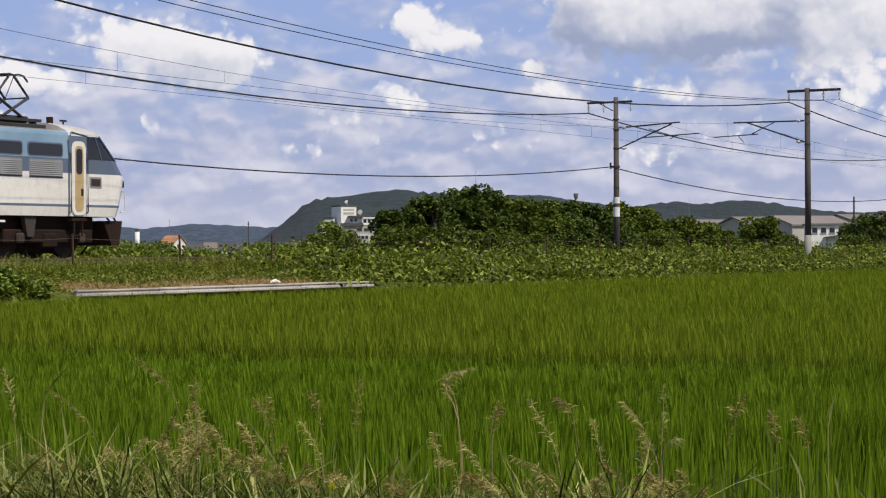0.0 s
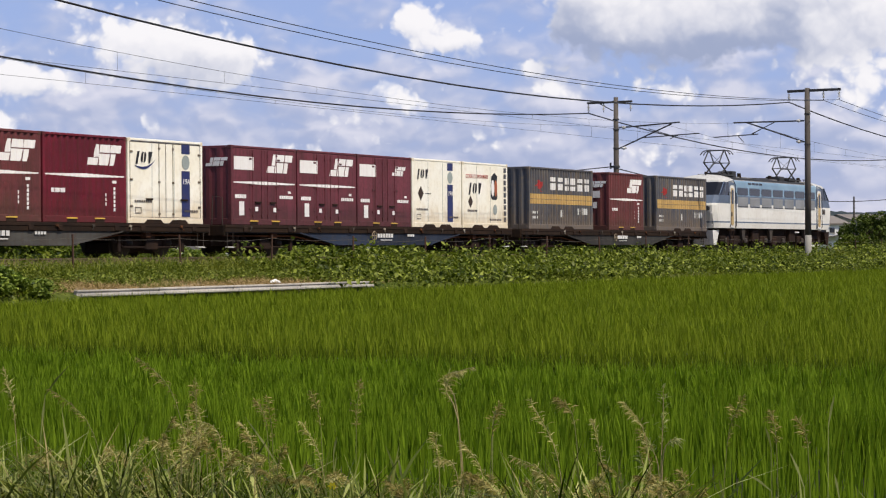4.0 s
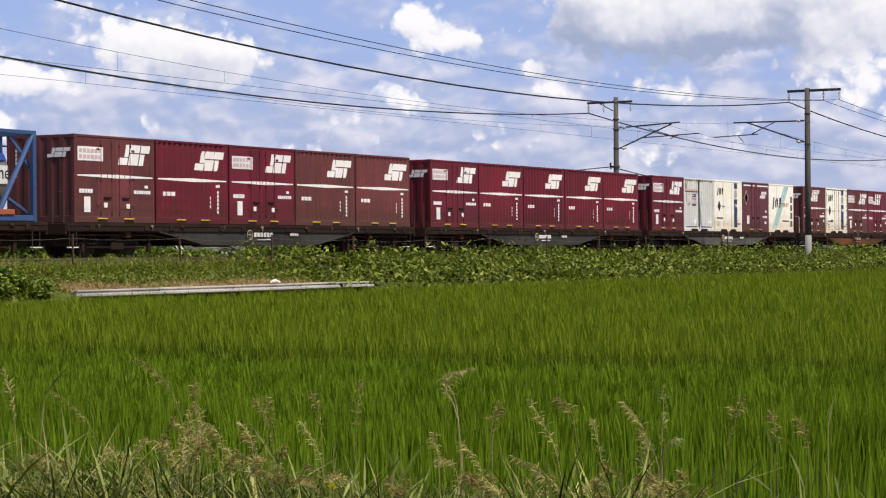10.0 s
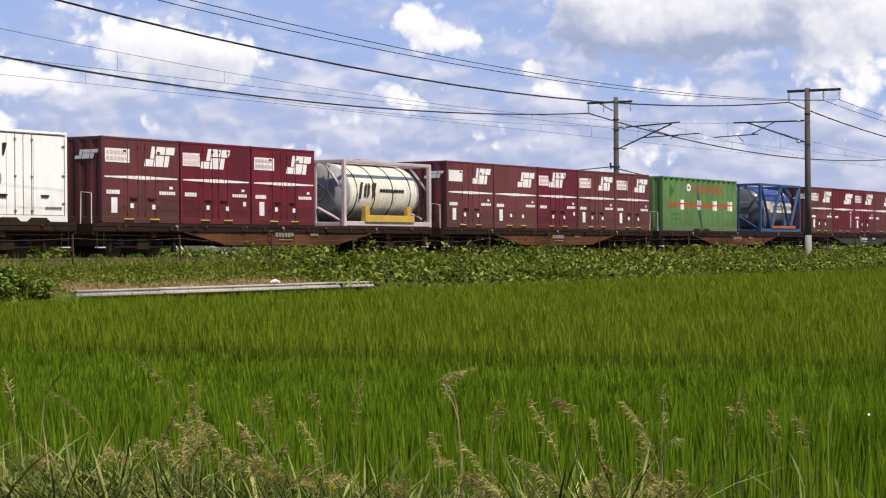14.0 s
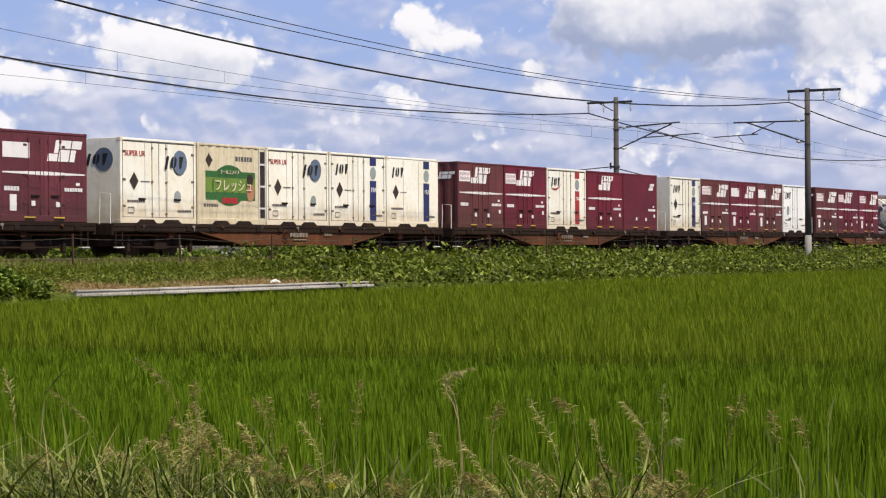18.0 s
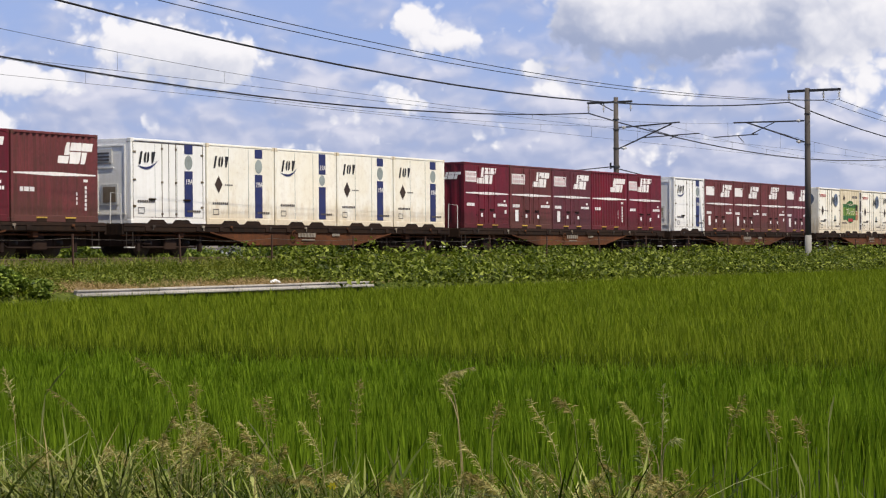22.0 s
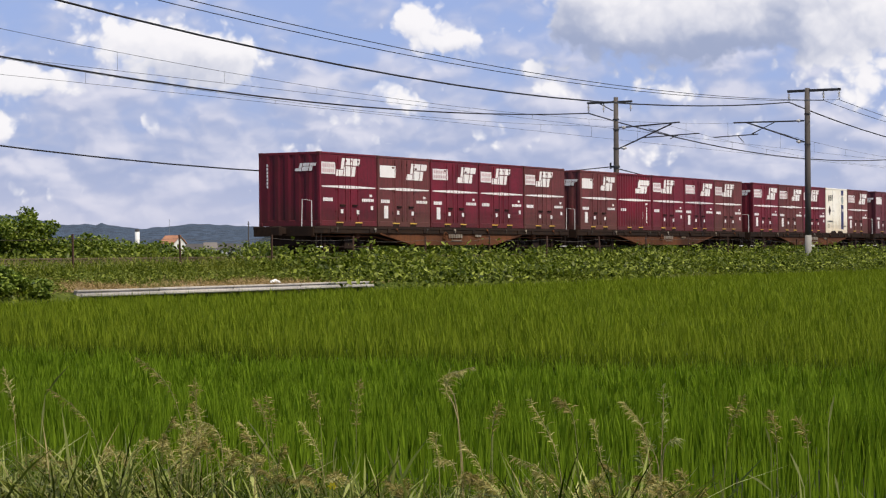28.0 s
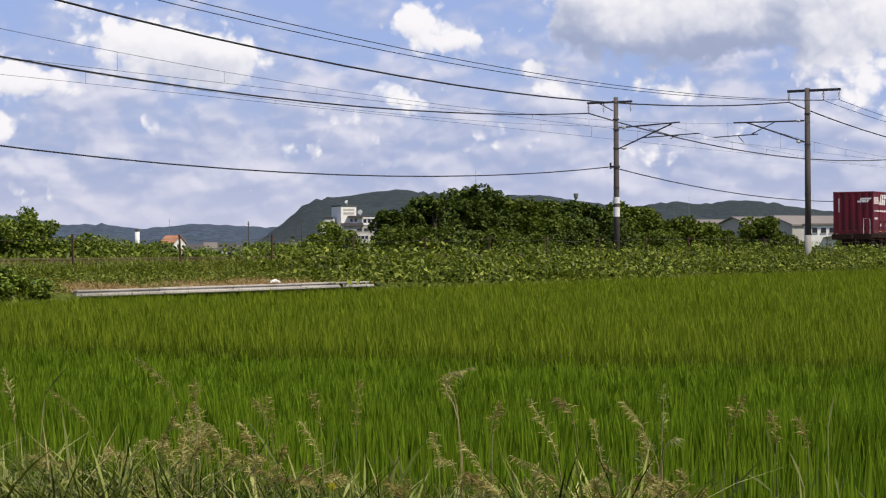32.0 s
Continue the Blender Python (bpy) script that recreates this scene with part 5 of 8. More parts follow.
def tank(kind):
    """A tank in an open frame: blue frame with a steel vessel, or pale frame with a cream vessel."""
    blue = kind == "blue"
    L = 6.06
    fm, vm = ("tank_blue", "tank_steel") if blue else ("frame_pink", "tank_cream")
    ob = tagged(new("tank_container"), "steel chemical tank with blue shroud in open blue frame" if blue else "cream tank with dark straps in pale pink frame", "container", "containers on the train")
    w, H = CW, 2.5 if blue else 2.3
    for x in (0.0, L - 0.14):
        for y in (-w, w - 0.14):
            put("corner_post", shared(("tpost", kind), lambda: Geo().box(0, 0.14, 0, 0.14, 0, H, 0.015).mesh("corner_post", fm)), ob, (x, y, 0))
        put("end_frame", shared(("tend", kind), lambda: Geo().box(0.02, 0.12, -w + 0.14, w - 0.14, H - 0.13, H - 0.005, 0.01).box(0.02, 0.12, -w + 0.14, w - 0.14, 0.02, 0.15, 0.01).box(0.04, 0.10, -0.05, 0.05, 0.1, H - 0.1).tube([(0.07, -w + 0.1, 0.15), (0.07, -0.1, H * 0.5 - 0.5)], 0.05, 6).tube([(0.07, w - 0.1, 0.15), (0.07, 0.1, H * 0.5 - 0.5)], 0.05, 6).tube([(0.07, -w + 0.1, H * 0.55), (0.07, -0.35, H - 0.1)], 0.05, 6).tube([(0.07, w - 0.1, H * 0.55), (0.07, 0.35, H - 0.1)], 0.05, 6).mesh("end_frame", fm)), ob, (x, 0, 0))
    for y in (-w, w - 0.12):
        put("bottom_rail", shared(("tbr", kind), lambda: Geo().box(0.14, L - 0.14, 0.0, 0.12, 0.02, 0.18, 0.012).mesh("bottom_rail", fm)), ob, (0, y, 0))
        put("top_rail", shared(("ttr", kind), lambda: Geo().box(0.14, L - 0.14, 0.0, 0.10, H - 0.12, H - 0.004, 0.012).mesh("top_rail", fm)), ob, (0, y, 0))
    R = 1.02
    zc = 1.22 if blue else 1.19
    rim = [(0.62, 0.0), (0.66, 0.5), (0.75, 0.82), (0.84, 0.955), (0.95, 1.0)] if blue else [(0.20, 0.0), (0.23, 0.5), (0.32, 0.80), (0.46, 0.94), (0.72, 1.0)]
    prof = rim + [(L - x, r) for x, r in reversed(rim)]
    g = Geo()
    v, f, n = [], [], 28
    for x, r in prof:
        for k in range(n):
            a = 2 * math.pi * k / n
            v.append((x, R * max(r, 0.01) * math.cos(a), zc + R * max(r, 0.01) * math.sin(a)))
    for i in range(len(prof) - 1):
        for k in range(n):
            f.append((i * n + k, i * n + (k + 1) % n, (i + 1) * n + (k + 1) % n, (i + 1) * n + k))
    g.add(v, f)
    g.m = [1 if k < 4 * n or k >= 5 * n else 0 for k in range(len(f))]
    vessel = part("vessel", g, [vm, "tank_dish" if blue else "dish_paint"], ob, "polished steel vessel" if blue else "cream-painted vessel with grey dished ends", smooth=True)
    if blue:
        g = Geo()
        pts = [(a, R + 0.05) for a in [radians(24 + 132 * i / 12) for i in range(13)]]
        outer = [(r * math.cos(a), zc + r * math.sin(a)) for a, r in pts]
        inner = [((R + 0.02) * math.cos(a), zc + (R + 0.02) * math.sin(a)) for a, r in reversed(pts)]
        g.prism(outer + inner, 1.0, L - 0.95, "x")
        part("sun_shroud", g, "blue", ob, "bright blue sun shroud")
        for a in (0.15, L / 2 - 0.05):
            for x0, x1 in ((a, a + L / 4 - 0.05), (a + L / 2 - 0.1, a + L / 4)):
                part("side_brace", Geo().tube([(x0 + 0.05, -w + 0.06, H - 0.1), (x1, -w + 0.06, 0.15)], 0.075, 6), fm, ob)
                part("side_brace", Geo().tube([(x0 + 0.05, w - 0.06, H - 0.1), (x1, w - 0.06, 0.15)], 0.075, 6), fm, ob)
        words = letters("Trimethylamine", 0.36, "ink")
        part("name_band", Geo().flat([rect(1.9, L - 0.98, 1.02, 1.52)], -R - 0.006), "lightgrey", vessel)
        put("tank_words", words, vessel, (1.98, -R - 0.016, 1.16))
        put("shroud_lettering", Geo().flat([rect(3.9, 4.15, 0, 0.3), rect(4.22, 4.47, 0, 0.3), rect(4.54, 4.79, 0, 0.3)], 0, 0.01).mesh("shroud_lettering", "decal"), ob, (0, -0.87, 1.86), turn=(-38, 0, 0))
        part("warning_panel", Geo().flat([rect(1.02, 1.8, 1.2, 1.6)], -R - 0.008), "beige", vessel)
        part("walkway", Geo().box(L * 0.26, L * 0.84, -w - 0.05, -w + 0.16, 0.19, 0.33, 0.01), "orange", ob, "orange-painted step board")
        part("saddle", Geo().box(1.25, 1.6, -0.9, 0.9, 0.12, 0.95, 0.02), fm, ob)
        part("saddle", Geo().box(L - 1.7, L - 1.3, -0.9, 0.9, 0.12, 0.95, 0.02), fm, ob)
        part("end_lettering", Geo().prism([(-0.35, 0.75), (0.35, 0.75), (0.35, 0.95), (-0.35, 0.95)], 0.50, 0.515, "x").prism([(-0.5, 1.5), (0.5, 1.5), (0.5, 1.62), (-0.5, 1.62)], 0.56, 0.575, "x"), "seal_grey", ob)
    else:
        for x in (1.15, 2.35, 3.6, 4.85):
            part("strap", Geo().ring((x, 0, zc), "x", R + 0.01, 0.022, 28), "ink", ob)
        part("strap", Geo().box(0.9, L - 0.9, -0.62, -0.56, zc + 0.70, zc + 0.73), "ink", ob)
        put("lessor_mark", shared(("jtank",), lambda: Geo().flat(lessor_mark(1.2, 0, 1.2, 0.52), -R - 0.012, 0.012).mesh("lessor_mark", "dark_brown")), vessel, (0, 0, 1.02))
        part("small_lettering", Geo().flat(bars(2.7, 1.22, 1.7, 0.12, 9), -R - 0.012, 0.01), "ink", vessel)
        part("walkway", Geo().box(1.3, 4.7, -w - 0.06, -w + 0.14, 0.16, 0.40, 0.01).box(1.3, 1.6, -w - 0.05, -w + 0.1, 0.40, 0.72, 0.01).box(4.2, 4.5, -w - 0.05, -w + 0.1, 0.40, 0.72, 0.01), "yellow", ob, "yellow-painted step board")
        part("top_grating", Geo().box(0.9, L - 0.9, -0.35, 0.35, zc + R, zc + R + 0.05).box(2.6, 3.2, -0.3, 0.3, zc + R + 0.05, zc + R + 0.2), "frame_pink", ob)
        part("end_valve", Geo().tube([(0.1, 0, 0.5), (0.5, 0, 0.6)], 0.12, 10).ring((0.20, 0, 1.2), "x", 0.28, 0.04, 18).tube([(0.16, -0.95, 0.5), (0.14, -0.45, 1.25), (0.16, -0.5, 2.1)], 0.035, 6).box(0.10, 0.18, -0.85, -0.55, 1.35, 1.65, 0.01), "galvanised", ob)
    return ob


# ---- the train: flat wagons ----
WAGON = 20.43


def bogie(mat):
    g = Geo()
    for y in (-0.78, 0.70):
        g.prism([(-1.25, 0.46), (-1.05, 0.62), (-0.5, 0.50), (0.5, 0.50), (1.05, 0.62), (1.25, 0.46), (1.05, 0.36), (0.55, 0.26), (-0.55, 0.26), (-1.05, 0.36)], y, y + 0.10, "y")
        g.box(-1.12, -0.78, y - 0.05, y + 0.12, 0.28, 0.56, 0.02).box(0.78, 1.12, y - 0.05, y + 0.12, 0.28, 0.56, 0.02)
    g.box(-0.22, 0.22, -0.95, 0.95, 0.40, 0.74, 0.03)
    return g


def flat_wagon(mat):
    ob = tagged(new("flat_wagon"), {"rusty": "rust-brown steel container flat wagon with fish-belly sills", "sill_blue": "grimy dark blue container flat wagon with fish-belly sills", "sill_drab": "grimy grey-green container flat wagon with fish-belly sills", "sill_grey": "grimy grey container flat wagon with fish-belly sills"}[mat], "wagon", "wagons of the train")
    L = 19.6
    belly = [(0.0, 0.98), (L, 0.98), (L, 0.74), (L - 4.3, 0.74), (L - 6.6, 0.36), (6.6, 0.36), (4.3, 0.74), (0.0, 0.74)]
    for y in (-1.18, 1.13):
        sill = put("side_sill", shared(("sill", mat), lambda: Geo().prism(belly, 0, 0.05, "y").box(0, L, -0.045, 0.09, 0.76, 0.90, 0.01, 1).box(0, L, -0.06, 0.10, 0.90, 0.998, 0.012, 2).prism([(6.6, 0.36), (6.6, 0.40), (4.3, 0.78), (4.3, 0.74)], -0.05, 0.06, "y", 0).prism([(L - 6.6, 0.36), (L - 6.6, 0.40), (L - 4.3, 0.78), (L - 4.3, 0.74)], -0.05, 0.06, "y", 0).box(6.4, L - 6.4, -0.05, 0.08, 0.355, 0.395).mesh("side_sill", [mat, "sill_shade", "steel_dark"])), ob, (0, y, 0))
        if y < 0:
            put("sill_lettering", shared(("sillbars", mat), lambda: Geo().flat(bars(9.3, 0.62, 1.1, 0.14, 6) + [rect(9.5, 10.3, 0.52, 0.55)] + bars(11.4, 0.66, 0.5, 0.08, 4), -0.032).mesh("sill_lettering", "bar_grey" if mat == "rusty" else "rail_white")), sill)
    put("deck", shared(("deck",), lambda: Geo().box(0.05, L - 0.05, -1.12, 1.12, 0.86, 0.99).box(0.3, L - 0.3, -0.35, 0.35, 0.5, 0.86, 0.02).mesh("deck", "steel_dark")), ob)
    for i in range(5):
        for dx in (0.55, 3.1):
            put("container_lock", shared(("lock",), lambda: Geo().box(-0.13, 0.13, -1.245, 1.245, 0.90, 1.0, 0.01).box(-0.10, 0.10, -1.26, -1.16, 0.78, 0.92, 0.01).mesh("container_lock", "steel_dark")), ob, (0.55 + i * 3.78 + dx, 0, 0))
    for x in (2.6, L - 2.6):
        b = put("bogie", shared(("bogie",), lambda: bogie("x").mesh("bogie", "steel_dark")), ob, (x, 0, 0))
        for dx in (-0.95, 0.95):
            put("wheelset", shared(("wheelset",), lambda: wheelset().mesh("wheelset", "wheel", True)), b, (dx, 0, 0.43))
    put("brake_cylinder", shared(("brake",), lambda: Geo().tube([(7.2, -0.4, 0.5), (9.0, -0.4, 0.5)], 0.2, 10).tube([(5.2, -0.8, 0.52), (7.4, -0.4, 0.45)], 0.03, 6).mesh("brake_cylinder", "steel_dark")), ob)
    put("equipment_box", shared(("brakebox",), lambda: Geo().box(10.2, 11.6, -0.7, -0.2, 0.38, 0.7, 0.03).tube([(11.5, -0.6, 0.5), (15, -0.8, 0.52)], 0.03, 6).mesh("equipment_box", "steel_dark")), ob)
    put("brake_wheel", shared(("bwheel", mat), lambda: Geo().ring((0, 0, 0), "y", 0.15, 0.016, 18).tube([(-0.15, 0, 0), (0.15, 0, 0)], 0.012, 5).tube([(0, 0, -0.15), (0, 0, 0.15)], 0.012, 5).tube([(0, 0, 0), (0, 0.1, 0)], 0.03, 6).mesh("brake_wheel", "rusty" if mat == "rusty" else "bar_pale")), ob, (9.0, -1.26, 0.68))
    for i, x in enumerate((1.4, 3.9, 5.4, 7.6, 9.7, 12.3, 13.9, 15.6, 18.1)):
        put("lock_lever", shared(("lever", i % 3), lambda: Geo().box(-0.06, 0.06, -1.275, -1.235, 0.885, 0.955, 0.008).tube([(0.0, -1.27, 0.90), (0.09 * (i % 3 - 1), -1.28, 0.80)], 0.012, 5).mesh("lock_lever", ("grime", "bar_grey", "rusty")[i % 3])), ob, (x, 0, 0))
    put("brake_pipe", shared(("bpipe",), lambda: Geo().tube([(0.2, -0.98, 0.66), (4.2, -0.98, 0.66), (6.4, -0.9, 0.42), (13.2, -0.9, 0.42), (15.4, -0.98, 0.66), (L - 0.2, -0.98, 0.66)], 0.028, 6).mesh("brake_pipe", "rusty")), ob)
    for x, flip in ((2.6, 1), (L - 2.6, -1)):
        # the low middle block is added, standing for deep shade between the wheels
        put("brake_rigging", shared(("rig",), lambda: Geo().tube([(-1.9, -0.88, 0.60), (-1.3, -0.92, 0.30), (1.3, -0.92, 0.30), (1.9, -0.88, 0.62)], 0.03, 6).box(-1.62, -1.48, -0.98, -0.86, 0.16, 0.66, 0.02).box(1.48, 1.62, -0.98, -0.86, 0.16, 0.66, 0.02).box(-0.30, 0.30, -0.99, -0.90, 0.22, 0.52, 0.03).box(-1.35, 1.35, -0.45, 0.45, 0.12, 0.46, 0.03).mesh("brake_rigging", "steel_dark")), ob, (x, 0, 0))
        put("side_bearer", shared(("bearer",), lambda: Geo().box(-0.12, 0.12, -1.12, -0.90, 0.58, 0.86, 0.02).mesh("side_bearer", "rusty")), ob, (x + 0.35 * flip, 0, 0))
    put("air_tank", shared(("airtank",), lambda: Geo().tube([(12.2, -0.75, 0.52), (12.25, -0.75, 0.52), (13.35, -0.75, 0.52), (13.4, -0.75, 0.52)], [0.10, 0.17, 0.17, 0.10], 12).mesh("air_tank", "grime")), ob)
    for x, s in ((0.0, -1), (L, 1)):
        put("coupler", shared(("coupler",), lambda: Geo().box(-0.42, 0.05, -0.12, 0.12, 0.72, 0.96, 0.03).box(-0.52, -0.34, -0.19, 0.17, 0.66, 1.0, 0.04).mesh("coupler", "steel_dark")), ob, (x, 0, 0), turn=(0, 0, 180 if s > 0 else 0))
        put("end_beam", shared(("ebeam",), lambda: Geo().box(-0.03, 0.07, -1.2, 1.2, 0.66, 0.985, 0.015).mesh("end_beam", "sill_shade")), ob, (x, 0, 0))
        put("draft_gear", shared(("draft",), lambda: Geo().box(0.1, 1.5, -0.62, 0.62, 0.34, 0.87, 0.03).tube([(0.3, -0.95, 0.45), (1.6, -0.95, 0.40)], 0.03, 6).tube([(0.9, -0.9, 0.3), (0.9, -0.9, 0.8)], 0.05, 6).mesh("draft_gear", "steel_dark")), ob, (x, 0, 0), turn=(0, 0, 180 if s > 0 else 0))
    put("end_step", shared(("step", mat), lambda: Geo().tube([(0.15, -1.2, 0.8), (0.15, -1.2, 0.28), (0.6, -1.2, 0.28), (0.45, -1.2, 0.28), (0.45, -1.2, 0.8)], 0.014, 5).box(0.15, 0.45, -1.24, -1.14, 0.26, 0.285).box(0.15, 0.45, -1.23, -1.17, 0.50, 0.52).mesh("end_step", "grime")), ob, (0, 0, 0))
    put("end_step", MESH[("step", mat)], ob, (L - 0.75, 0, 0))
    for x in (0.0, L - 0.75):
        put("step_plate", shared(("splate",), lambda: Geo().box(0.12, 0.48, -1.255, -1.13, 0.285, 0.315, 0.006).mesh("step_plate", "rail_white")), ob, (x, 0, 0))
    put("hand_rail", shared(("hrail", mat == "rusty"), lambda: Geo().tube([(-0.02, -1.12, 0.95), (-0.02, -1.12, 1.85), (-0.02, -0.75, 1.9), (-0.02, -0.72, 0.95)], 0.016, 6).mesh("hand_rail", "rail_white" if mat == "rusty" else "grime")), ob, (0.02, 0, 0))
    put("brake_stand", shared(("bstand",), lambda: Geo().tube([(0.10, -0.98, 0.95), (0.10, -0.98, 2.02)], 0.03, 6).tube([(-0.08, -1.1, 2.02), (0.28, -0.86, 2.02)], 0.03, 6).tube([(0.10, -0.98, 1.45), (0.22, -0.80, 0.98)], 0.02, 5).mesh("brake_stand", "ink")), ob, (L - 0.28, 0, 0))
    return ob


def wheelset():
    g = Geo()
    g.tube([(0, -0.95, 0), (0, 0.95, 0)], 0.07, 10)
    for y in (-0.60, 0.47):
        g.tube([(0, y, 0), (0, y + 0.13, 0)], 0.43, 24)
        g.tube([(0, y - (0.03 if y > 0 else -0.13), 0), (0, y + (0.0 if y > 0 else 0.16), 0)], 0.455, 24)
        g.tube([(0, y - 0.02, 0), (0, y + 0.15, 0)], 0.14, 12)
    return g


RIDERS = []      # what moves with the train: object, place along it, height


def ride(ob, s, z=0.0):
    RIDERS.append((ob, s, z))
    ob.location = (s, 0, z)
    return ob


DONE = {}


def box_of(code):
    """The container of that code: built once, copied after."""
    if code in DONE:
        return copy_thing(DONE[code], Matrix.Identity(4))
    k, rest = code[0], code[1:]
    tones = {"w": "wine", "b": "brown", "p": "plum"}
    if k in "VDWCHPMJ" and rest in tones:
        ob = red_box(k, tones[rest])
    elif k == "j":
        ob = white_box(rest[0], "white" if "x" in rest else "cream", "red" if "r" in rest else "navy")
    else:
        ob = {"fresh": fresh_box, "pair": grey_pair, "plumd": plum_diamond, "slate": lambda: long_box("slate"), "greenlong": lambda: long_box("green"), "tankblue": lambda: tank("blue"), "tankpale": lambda: tank("pale")}[code]()
    DONE[code] = ob
    return ob


# wagon by wagon from the rear of the train; each from its rear end forward
LOADS = [
    "Vw Wb Dw Vw Vb", "Wb Cw Vw Dw Vb", "Dw Db Vw jA Db", "Hp Pb Cw Dw Cb", "jRx jA jF jA jA",
    "Vw Db Dp Cw Vw", "jRx Wb Wb Mb Wp", "jG fresh jG jB jA", "Vb Vw jRr Mw Jw", "jB Db Ww Wb jNx",
    "Db Vw Dw tankpale", "Wb Pb Vw Db Db", "greenlong tankblue", "Db Cw Dw Cb Cb", "Dw Cw Cw Cw Cw",
    "Dw pair jA plumd jK", "Mb jB Db Vw fresh", "jAx Vw Cb Cw jR", "Wp Wp Hp jA jL", "slate Cb slate",
]
SLOTS = {"tankpale": 13.2, "tankblue": 12.76, "greenlong": 0.0}


def make_train():
    for k, load in enumerate(LOADS):
        mat = "rusty" if k < 13 else ("sill_grey" if k in (15, 17) else ("rusty" if k == 16 else "sill_blue" if k == 18 else "sill_drab"))
        key = "wagon_" + mat
        wagon = copy_thing(DONE[key], Matrix.Identity(4)) if key in DONE else flat_wagon(mat)
        DONE.setdefault(key, wagon)
        ride(wagon, k * WAGON - 0.35)
        for i, code in enumerate(load.split()):
            s = i * 3.795
            s = SLOTS.get(code, s)
            if k == 19:
                s = (0.35, 8.05, 13.25)[i]
            ride(box_of(code), k * WAGON + s, 1.0)


make_train()
# ---- the train: electric locomotive ----
LOCO_S, LOCO_L = 408.4, 17.1


def loco():
    ob = tagged(new("locomotive"), "white and light-blue electric locomotive, weathered, two raised pantographs", "locomotive")
    L = LOCO_L
    # rings from the sill to the roof: height, set-back of the nose, half width
    levels = [(1.17, -0.07, 1.37), (1.43, -0.15, 1.40), (1.50, -0.18, 1.40), (1.95, -0.33, 1.40), (2.27, -0.37, 1.40), (2.37, -0.33, 1.40), (2.77, -0.02, 1.40), (3.42, 0.66, 1.37), (3.50, 0.70, 1.35), (3.58, 0.80, 1.26), (3.70, 1.04, 0.98), (3.79, 1.35, 0.62), (3.83, 1.65, 0.28)]

    def ring(z, nose, w):
        near = [(nose, 0.0), (nose + 0.03, -w * 0.45), (nose + 0.16, -w + 0.19), (nose + 0.42, -w + 0.03), (nose + 0.62, -w)]
        front = [(L - p[0], p[1]) for p in reversed(near)]
        edge = max(1.64, nose + 0.64)
        side = near + [(edge, -w), (2.44, -w), (2.62, -w), (L / 2, -w), (L - 2.62, -w), (L - 2.44, -w), (L - edge, -w)] + front
        other = [(x, -y) for x, y in reversed(side) if abs(y) > 1e-6]
        return [(x, y, z if z < 3.5 or not 2.5 < x < L - 2.5 else 3.5 + (z - 3.5) * 0.45) for x, y in side + other]

    g = Geo()
    rings = [ring(*lv) for lv in levels]
    n = len(rings[0])
    v = [p for r in rings for p in r]
    faces, mats = [], []
    for i in range(len(rings) - 1):
        for k in range(n):
            faces.append((i * n + k, i * n + (k + 1) % n, (i + 1) * n + (k + 1) % n, (i + 1) * n + k))
            xs = [v[j][0] for j in faces[-1]]
            x = sum(xs) / 4
            cab = x < 2.5 or x > L - 2.5
            z = levels[i][0]
            m = 0
            if z == 1.43:
                m = 1
            elif z == 2.37:
                m = 1
            elif z == 2.77:
                m = 4 if max(xs) < 1.7 or min(xs) > L - 1.7 else (1 if cab else 2)
            elif z >= 3.42:
                m = 5 if cab else (2 if z < 3.58 else 3)
            mats.append(m)
    faces.append(tuple((len(rings) - 1) * n + k for k in range(n)))
    mats.append(3)
    faces.append(tuple(reversed(range(n))))
    mats.append(0)
    g.v, g.f, g.m = v, faces, mats
    body = part("body", g, ["loco_white", "loco_slate", "loco_blue", "roof_grey", "cab_glass", "cab_roof"], ob)
    for end in (0, 1):
        def at(x, y, z):
            return (x if not end else L - x, y, z)

        def span(x0, x1):
            return sorted((at(x0, 0, 0)[0], at(x1, 0, 0)[0]))
        for s in (-1, 1):
            part("window_pillar", Geo().tube([at(-0.03, 0.03 * s, 2.77), at(0.65, 0.03 * s, 3.44)], 0.022, 6), "loco_slate", body)
            part("window_pillar", Geo().tube([at(0.36, 1.375 * s, 2.76), at(1.06, 1.345 * s, 3.44)], 0.026, 6), "loco_slate", body)
            part("window_pillar", Geo().tube([at(1.0, 1.40 * s, 2.77), at(1.28, 1.375 * s, 3.42)], 0.022, 6), "loco_slate", body)
            part("wiper", Geo().tube([at(-0.05, 0.35 * s, 2.74), at(0.25, 0.55 * s, 3.06)], 0.012, 5), "ink", body)
            part("head_lamp", Geo().box(*span(-0.42, -0.20), *sorted((0.62 * s, 1.12 * s)), 2.02, 2.24, 0.04), "ink", body, "recessed head lamp housing")
            part("lamp_lens", Geo().tube([at(-0.41, 0.87 * s, 2.13), at(-0.435, 0.87 * s, 2.13)], 0.085, 14), "porcelain", body)
        part("front_panel", Geo().box(*span(-0.40, -0.2), -0.5, 0.5, 2.02, 2.22, 0.03), "ink", body)
        part("roof_gutter", Geo().tube([at(1.62, -1.37, 3.43), at(2.3, -1.36, 3.52), at(2.48, -1.41, 3.3), at(2.48, -1.415, 1.2)], 0.022, 6), "loco_slate", body)
        part("pilot", Geo().prism([(x if not end else L - x, z) for x, z in [(-0.15, 1.06), (0.0, 0.36), (0.34, 0.36), (0.72, 1.06)]], -1.22, 1.22, "y"), "lightgrey" if not end else "steel_dark", ob, "grey snow-plough skirt")
